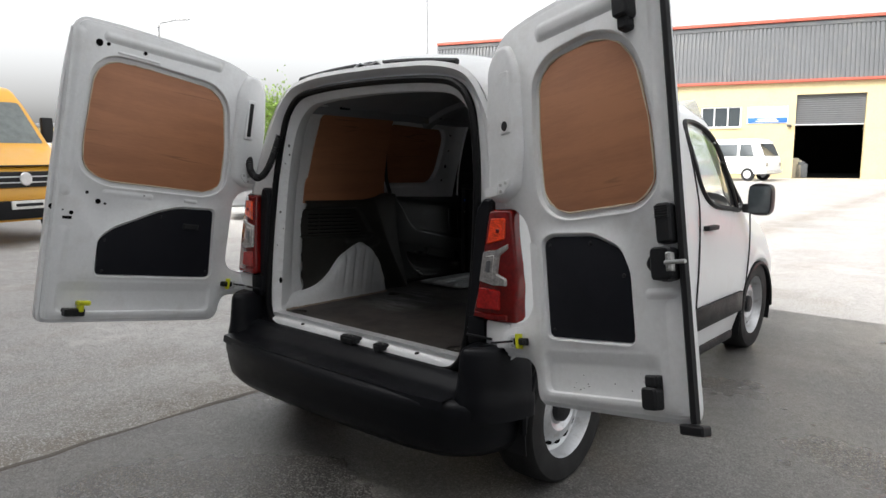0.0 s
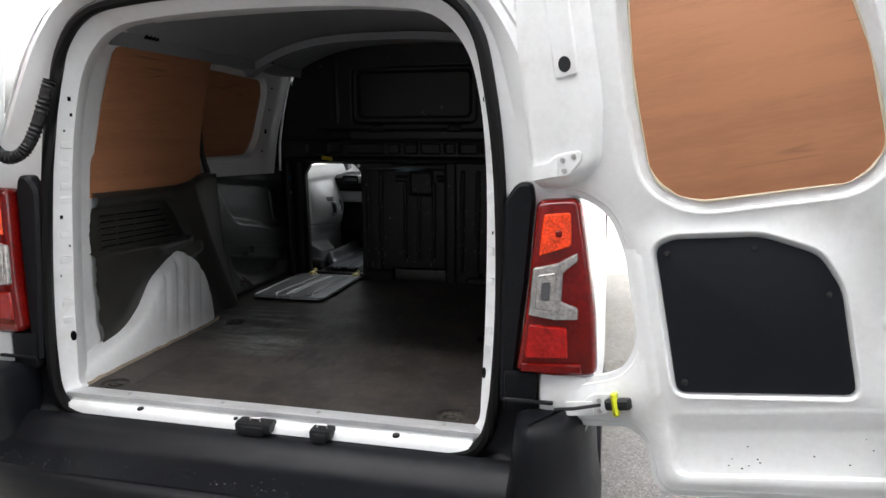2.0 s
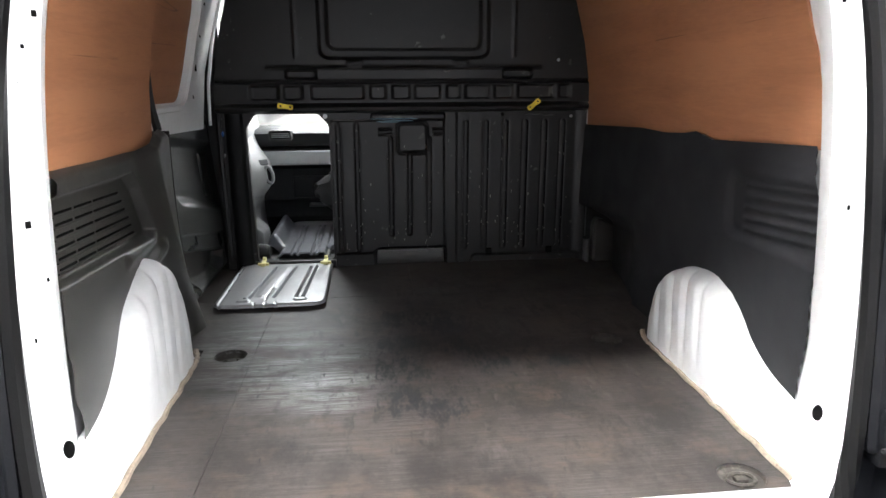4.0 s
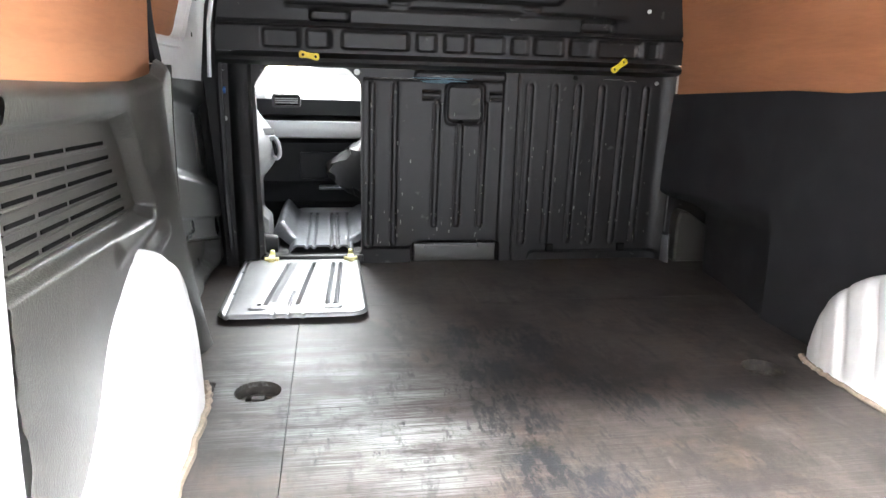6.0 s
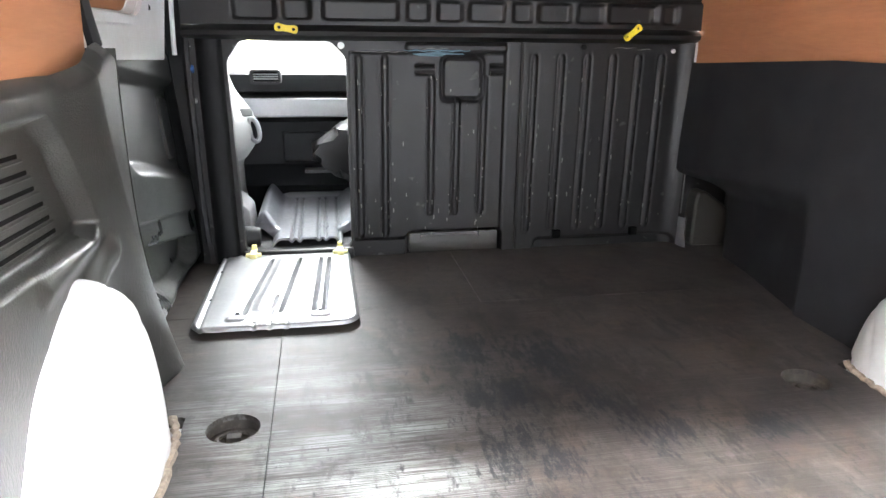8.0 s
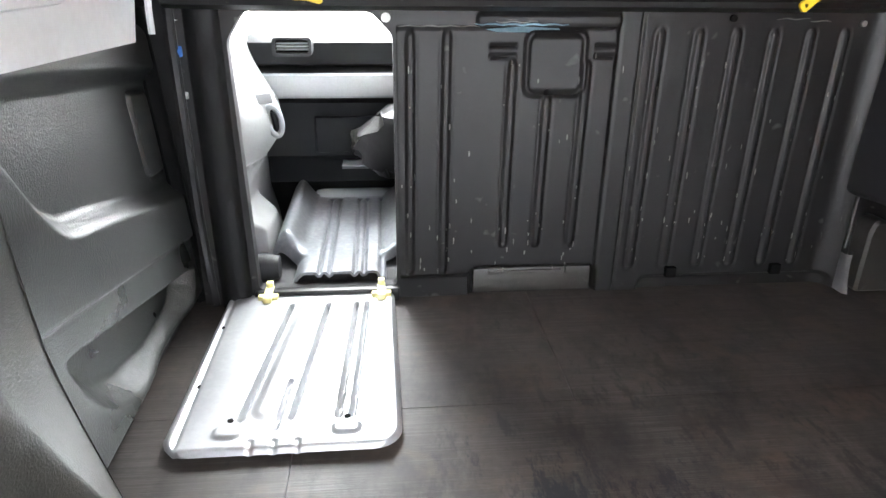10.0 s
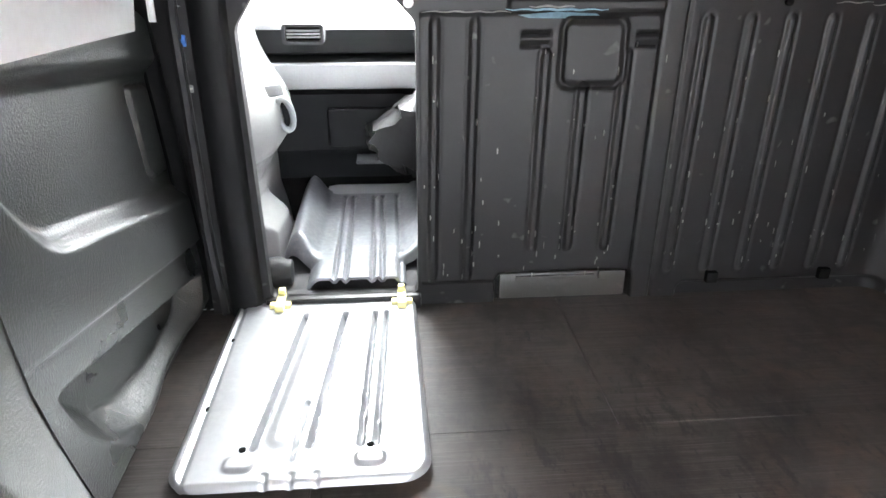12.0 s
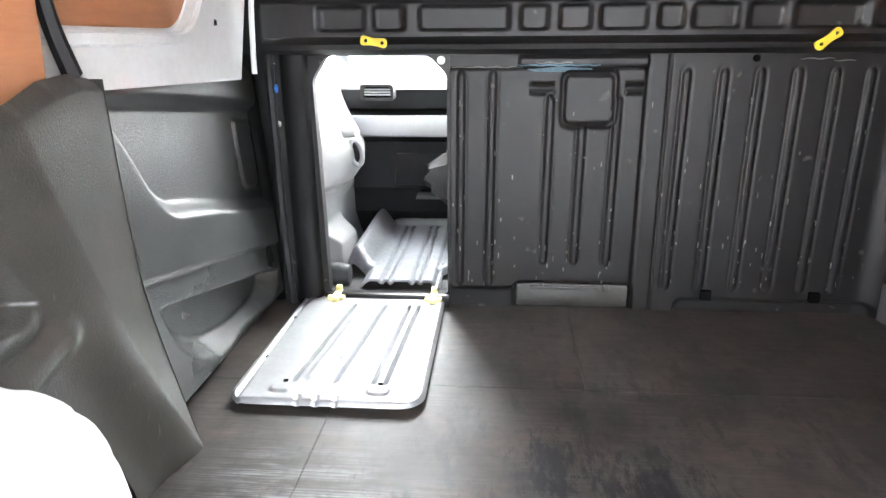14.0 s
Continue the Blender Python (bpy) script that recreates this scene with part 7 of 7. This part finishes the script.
def bin_(m, color, lab, w, d, h):
    t = thing("wheelie_bin", lab, "wheelie bin", m, "bins by the wall")
    b = bmesh.new()
    loft(b, [[Vector((x * w * k, y * d * k, z)) for x, y in [(p.x, p.y) for p in rounded([(-0.5, -0.5), (0.5, -0.5), (0.5, 0.5), (-0.5, 0.5)], 0.08, 3)]] for z, k in ((0.06, 0.78), (0.10, 0.80), (h * 0.86, 0.98), (h * 0.88, 1.06), (h * 0.93, 1.06), (h * 0.94, 1.0))], cap0=True, cap1=True)
    part("tub", b, color, t)
    b = bmesh.new()
    loft(b, [[Vector((p.x * w * k, p.y * d * k, z)) for p in rounded([(-0.5, -0.5), (0.5, -0.5), (0.5, 0.5), (-0.5, 0.5)], 0.08, 3)] for z, k in ((h * 0.94, 1.08), (h * 0.96, 1.1), (h, 0.95), (h * 1.01, 0.6))], cap0=True, cap1=True)
    part("lid", b, color, t)
    for s in (-1, 1):
        b = bmesh.new()
        lathe(b, [(0, -0.03), (0.1, -0.03), (0.1, 0.03), (0, 0.03)], (s * w * 0.45, d * 0.42, 0.1), "x", 16)
        part("wheel", b, M["tyre"], t)
    b = boxes((-0.06, 0.06, -d * 0.5 - 0.01, -d * 0.45, h * 0.6, h * 0.74), bevel=0.004)
    part("sticker", b, M["white_in"], t)
    return t


bin_(pose(1.12, 23.3, 0, 0, 0, 28), M["binblue"], "blue plastic wheelie bin beside the wall", 0.62, 0.72, 1.06)
bin_(pose(2.85, 17.4, 0, 0, 0, 12), M["bingrey"], "large grey wheeled refuse bin", 1.15, 1.0, 1.5)

# ---- vehicles
def extrude_car(profile, half, taper, color, glassm, lab, cat, m, L, wins, wheels_at, wr=0.33, stripes=(), plate_at=None, nm="car"):
    """A vehicle from its side profile: lower body, cabin, panes, wheels, lamps."""
    t = thing(nm, lab, cat, m)
    b = bmesh.new()
    prof = rounded(profile, 0.12, 4)
    zmax = max(p.y for p in prof)
    rings = []
    for k, q in ((-1.0, 0.05), (-0.97, 0.015), (-0.90, 0.0), (0.90, 0.0), (0.97, 0.015), (1.0, 0.05)):
        rings.append([Vector((k * half * (1 - taper * max(0, (p.y - 0.95) / max(0.1, zmax - 0.95)) ** 1.3), p.x, p.y)) for p in inset(prof, q)])
    loft(b, rings, cap0=True, cap1=True)
    part("body", b, color, t, angle=40)
    def hw(z):
        return half * (1 - taper * max(0, (z - 0.95) / max(0.1, zmax - 0.95)) ** 1.3)
    for poly in wins["side"]:
        for s in (-1, 1):
            b = bmesh.new()
            po = rounded([Vector(p) for p in poly], 0.05, 3)
            loft(b, [[Vector((s * (hw(p.y) * (0.985 if True else 1) + e), p.x, p.y)) for p in inset(po, q)] for q, e in ((0, 0.0), (0.0, 0.03), (0.01, 0.034))], cap0=True, cap1=True)
            part("side_window", b, glassm, t)
    for (y0, z0, y1, z1, k) in wins["ends"]:
        b = bmesh.new()
        a = Vector((0, y0, z0)); c = Vector((0, y1, z1))
        d = (c - a).normalized(); nn = Vector((0, -d.z, d.y))
        w0, w1 = hw(z0) * k, hw(z1) * k
        po = rounded([(-w0, 0), (w0, 0), (w1, (c - a).length), (-w1, (c - a).length)], 0.07, 3)
        loft(b, [[Vector((p.x, a.y + d.y * p.y + nn.y * e, a.z + d.z * p.y + nn.z * e)) for p in po] for e in (-0.03, 0.012)], cap0=True, cap1=True)
        part("windscreen", b, glassm, t)
    for y in wheels_at:
        for s in (-1, 1):
            b = bmesh.new()
            lathe(b, [(0.2, -0.1), (wr - 0.02, -0.1), (wr, -0.07), (wr, 0.07), (wr - 0.02, 0.1), (0.2, 0.1)], (s * (half - 0.09), y, wr), "x", 28)
            w = part("wheel", b, M["tyre"], t)
            b = bmesh.new()
            lathe(b, [(0.21, 0.085 * s), (0.19, 0.095 * s), (0.15, 0.06 * s), (0.06, 0.08 * s), (0, 0.08 * s)], (s * (half - 0.09), y, wr), "x", 24)
            part("rim", b, M["wheel"], w)
    for (x0, x1, y0, y1, z0, z1, mt, n2) in stripes:
        b = boxes((x0, x1, y0, y1, z0, z1), bevel=0.015)
        part(n2, b, M[mt], t)
    return t


# yellow high-roof van facing the yard
yellow_van = extrude_car([(0, 0.32), (0, 0.75), (0.12, 1.08), (0.95, 1.38), (1.55, 2.05), (1.85, 2.30), (2.4, 2.40), (6.0, 2.42), (6.05, 0.35)], 0.99, 0.22, M["vanyellow"], M["screen"],
                      "yellow high-roof delivery van parked across the yard", "van",
                      Matrix.Translation(spot(-0.622, 10.6)) @ Matrix.Rotation(radians(98), 4, "Z") @ Matrix.Diagonal((1.0, 1.0, 1.12, 1)), 6,
                      {"side": [[(1.45, 1.40), (2.3, 1.40), (2.3, 1.95), (1.75, 1.95)]], "ends": [(0.98, 1.40, 1.56, 2.06, 0.88)]}, (0.95, 4.6), 0.34,
                      ((-0.80, 0.80, -0.02, 0.10, 0.80, 1.02, "black", "grille"), (-0.98, 0.98, -0.06, 0.1, 0.36, 0.62, "bumper", "front_bumper"), (-0.26, 0.26, -0.09, -0.05, 0.50, 0.62, "plate", "number_plate"),
                       (-0.2, 0.2, -0.105, -0.085, 0.54, 0.58, "black", "plate_bar"), (-0.95, -0.62, 0.02, 0.2, 0.80, 1.0, "clear_lens", "headlamp"), (0.62, 0.95, 0.02, 0.2, 0.80, 1.0, "clear_lens", "headlamp"),
                       (-0.7, 0.7, -0.035, 0.0, 0.86, 0.88, "alu", "grille_bar"), (-0.7, 0.7, -0.035, 0.0, 0.94, 0.96, "alu", "grille_bar"), (-0.85, 0.85, 0.10, 0.2, 1.09, 1.11, "black", "bonnet_gap")), nm="delivery_van")
b = bmesh.new()
lathe(b, [(0.085, -0.01), (0.095, 0.0), (0.085, -0.02), (0.0, -0.012)], (0, -0.04, 0.92), "y", 20)
part("badge", b, M["alu"], yellow_van)
for s in (-1, 1):
    b = boxes((s * 1.12 - 0.1, s * 1.12 + 0.1, 1.35, 1.45, 1.45, 1.85), (s * 1.0 - 0.06, s * 1.0 + 0.06, 1.36, 1.44, 1.4, 1.5), bevel=0.03)
    part("door_mirror", b, M["black"], yellow_van)
# white camper by the warehouse
cam_m = Matrix.Translation(spot(0.488, 34.0)) @ Matrix.Rotation(math.atan2(WD.y, WD.x) + radians(60), 4, "Z")
camper = extrude_car([(0, 0.35), (-0.02, 0.9), (0.05, 1.2), (0.42, 1.95), (0.7, 2.12), (4.3, 2.12), (4.4, 1.3), (4.45, 0.4)], 0.88, 0.10, M["white"], M["tint"],
                     "old white camper van parked by the warehouse", "camper van", cam_m, 4.4,
                     {"side": [[(0.55, 1.25), (1.3, 1.25), (1.3, 1.85), (0.75, 1.85)], [(1.45, 1.25), (2.6, 1.25), (2.6, 1.85), (1.45, 1.85)], [(2.75, 1.25), (3.9, 1.25), (3.9, 1.85), (2.75, 1.85)]], "ends": [(0.08, 1.27, 0.38, 1.88, 0.85)]}, (0.85, 3.4), 0.34,
                     ((-0.88, 0.88, -0.10, 0.02, 0.40, 0.55, "alu", "front_bumper"), (-0.8, -0.6, -0.05, 0.03, 0.75, 0.92, "clear_lens", "headlamp"), (0.6, 0.8, -0.05, 0.03, 0.75, 0.92, "clear_lens", "headlamp"), (0.895, 0.91, 0.4, 4.2, 1.02, 1.07, "redtrim", "stripe")), nm="camper_van")
# red car
red_m = Matrix.Translation((3.55, 7.8, 0)) @ Matrix.Rotation(radians(4), 4, "Z")
extrude_car([(0.0, 0.28), (0.02, 0.62), (0.12, 0.82), (1.05, 1.02), (1.75, 1.50), (2.1, 1.62), (3.4, 1.58), (4.05, 1.10), (4.3, 1.0), (4.35, 0.32)], 0.90, 0.28, M["carred"], M["tint"],
            "bright red family car parked in the yard", "car", red_m, 4.3,
            {"side": [[(1.45, 1.06), (2.3, 1.08), (2.3, 1.48), (2.0, 1.48)], [(2.4, 1.08), (3.6, 1.12), (3.3, 1.46), (2.4, 1.48)]], "ends": [(1.10, 1.06, 1.72, 1.47, 0.86)]}, (0.85, 3.45), 0.33,
            ((-0.7, 0.7, -0.03, 0.06, 0.36, 0.52, "black", "grille"), (-0.86, -0.5, -0.02, 0.2, 0.66, 0.80, "clear_lens", "headlamp"), (0.5, 0.86, -0.02, 0.2, 0.66, 0.80, "clear_lens", "headlamp"), (-0.26, 0.26, -0.05, 0.0, 0.52, 0.63, "plate", "number_plate"),
             (-1.08, -0.9, 1.35, 1.5, 1.02, 1.16, "carred", "door_mirror"), (0.9, 1.08, 1.35, 1.5, 1.02, 1.16, "carred", "door_mirror")))
# silver car beyond the wide door
extrude_car([(0.0, 0.28), (0.02, 0.62), (0.12, 0.80), (1.05, 0.98), (1.75, 1.42), (2.1, 1.50), (3.3, 1.46), (3.95, 1.05), (4.2, 0.95), (4.25, 0.32)], 0.88, 0.26, M["silver"], M["tint"],
            "silver car with bright alloy wheels across the yard", "car", Matrix.Translation((-11.34, 6.26, 0)) @ Matrix.Rotation(radians(-35), 4, "Z"), 4.2,
            {"side": [[(1.45, 1.02), (2.3, 1.04), (2.3, 1.38), (2.0, 1.38)], [(2.4, 1.04), (3.5, 1.08), (3.2, 1.36), (2.4, 1.38)]], "ends": [(1.10, 1.02, 1.72, 1.40, 0.86)]}, (0.85, 3.4), 0.33,
            ((-0.7, 0.7, -0.03, 0.06, 0.36, 0.52, "black", "grille"), (-0.84, -0.5, -0.02, 0.2, 0.62, 0.76, "clear_lens", "headlamp"), (0.5, 0.84, -0.02, 0.2, 0.62, 0.76, "clear_lens", "headlamp")))
# dark pickup far behind
extrude_car([(0, 0.35), (0.0, 0.8), (0.1, 1.0), (1.1, 1.1), (1.7, 1.7), (3.0, 1.72), (3.3, 1.1), (4.6, 1.05), (4.6, 0.4)], 0.88, 0.2, M["clad"], M["tint"], "dark grey car by the wall", "car",
            Matrix.Translation((2.9, 30.5, 0)) @ Matrix.Rotation(math.atan2(WD.y, WD.x) - radians(80), 4, "Z"), 4.6, {"side": [[(1.4, 1.15), (2.2, 1.15), (2.2, 1.62), (1.75, 1.62)]], "ends": [(1.15, 1.14, 1.66, 1.66, 0.85)]}, (0.8, 3.7))

# ---- lamp posts, fence, trees
def post(m, h, arm, nm="street_lamp", lab="tall grey street lamp"):
    t = thing(nm, lab, "street lamp", m)
    b = bmesh.new()
    tube(b, [(0, 0, 0), (0, 0, h * 0.5), (0, 0, h - 0.3), (arm * 0.15, 0, h - 0.05), (arm, 0, h + 0.1)] if arm else [(0, 0, 0), (0, 0, h)], lambda q: 0.09 - 0.045 * q, 8)
    part("column", b, M["post"], t)
    if arm:
        b = bmesh.new()
        loft(b, [[Vector((arm + x, y * k, h + 0.10 + z * k)) for y, z in ((-0.12, 0), (-0.08, 0.08), (0.08, 0.08), (0.12, 0), (0, -0.05))] for x, k in ((-0.05, 0.3), (0.1, 1), (0.5, 1), (0.65, 0.4))], cap0=True, cap1=True)
        part("lantern", b, M["post"], t)
    return t


post(Matrix.Translation(spot(-0.412, 34)) @ Matrix.Rotation(radians(41), 4, "Z"), 7.9, 0.9)
post(Matrix.Translation(spot(-0.024, 30)), 12.0, 0, "pole", "slim grey pole behind the van")
post(Matrix.Translation((3.9, 26.0, 0)), 11.0, 0, "pole", "white painted pole by the fence")


def tree(m, h, r, n, seed, lab):
    random.seed(seed)
    t = thing("tree", lab, "tree", m)
    b = bmesh.new()
    tube(b, [(0, 0, 0), (0.05, 0, h * 0.3), (-0.04, 0.05, h * 0.6), (0, 0, h * 0.8)], lambda q: 0.16 * (1 - 0.75 * q), 8)
    tips = []
    for k in range(14):
        a, z = random.uniform(0, 6.28), random.uniform(0.3, 0.75) * h
        e = Vector((math.cos(a) * r * random.uniform(0.5, 0.9), math.sin(a) * r * random.uniform(0.5, 0.9), z + random.uniform(0.1, 0.3) * h))
        tube(b, [(0, 0, z), Vector((0, 0, z)) * 0.5 + e * 0.5 + Vector((0, 0, 0.15)), e], lambda q: 0.05 * (1 - 0.8 * q), 5)
        tips.append(e)
    part("trunk", b, M["bark"], t)
    b = bmesh.new()
    for k in range(n):
        c = random.choice(tips)
        p = c + Vector((random.gauss(0, r * 0.24), random.gauss(0, r * 0.24), random.gauss(0, h * 0.09)))
        s = random.uniform(0.05, 0.11)
        q = Euler((random.uniform(0, 6), random.uniform(0, 6), random.uniform(0, 6))).to_matrix()
        b.faces.new([b.verts.new(p + q @ Vector(o)) for o in ((-s, 0, 0), (0, -s * 0.5, 0), (s, 0, 0.02), (0, s * 0.5, 0))])
    part("crown", b, M["leaf"], t, smooth=False)
    return t


tree(Matrix.Translation((5.9, 30.0, 0)), 8.5, 2.7, 12000, 2, "young bright green tree behind the fence")
tree(Matrix.Translation(spot(-0.245, 38)), 5.2, 1.3, 3000, 6, "small green tree beyond the yard")
def fence(m, length, lab):
    t = thing("fence", lab, "fence", m)
    b = boxes((0, length, -0.02, 0.02, 1.95, 2.0), (0, length, -0.02, 0.02, 0.2, 0.25), bevel=0.005)
    part("rail", b, M["post"], t)
    b0 = boxes((-0.02, 0.02, -0.02, 0.02, 0, 2.1), bevel=0.005)
    me = part("bar", b0, M["post"], t)
    k = 1
    while k * 0.16 < length:
        o = new("bar", me.data)
        o.parent = t
        o.location = (k * 0.16, 0, 0)
        k += 1
    return t


fence(Matrix.Translation((3.1, 20.8, 0)), 10, "grey steel palisade fence behind the cars")
fence(Matrix.Translation(spot(-0.70, 30)) @ Matrix.Rotation(radians(41), 4, "Z"), 12, "distant grey palisade fence")
b = boxes((-16, 3.5, -3, 3, 0, 4.2), bevel=0.05)
fb = thing("distant_shed", "pale distant shed beyond the yard", "shed", Matrix.Translation(spot(-0.36, 70)) @ Matrix.Rotation(radians(41), 4, "Z"))
part("wall", b, M["block"], fb)
b = boxes((-16.3, 3.8, -3.3, 3.3, 4.2, 4.6), bevel=0.05)
part("roof", b, M["clad"], fb)

# ---- plain unseen wall added behind the walk: shades the van, closes the yard
b = boxes((-20, 11.0, -5.2, -4.9, 0, 11.3), bevel=0)
tagged(part("shade_wall_south", b, M["stucco"], None, smooth=False), "plain grey rendered wall, unseen, added to shade the van and close the yard", "wall", kind="structure")
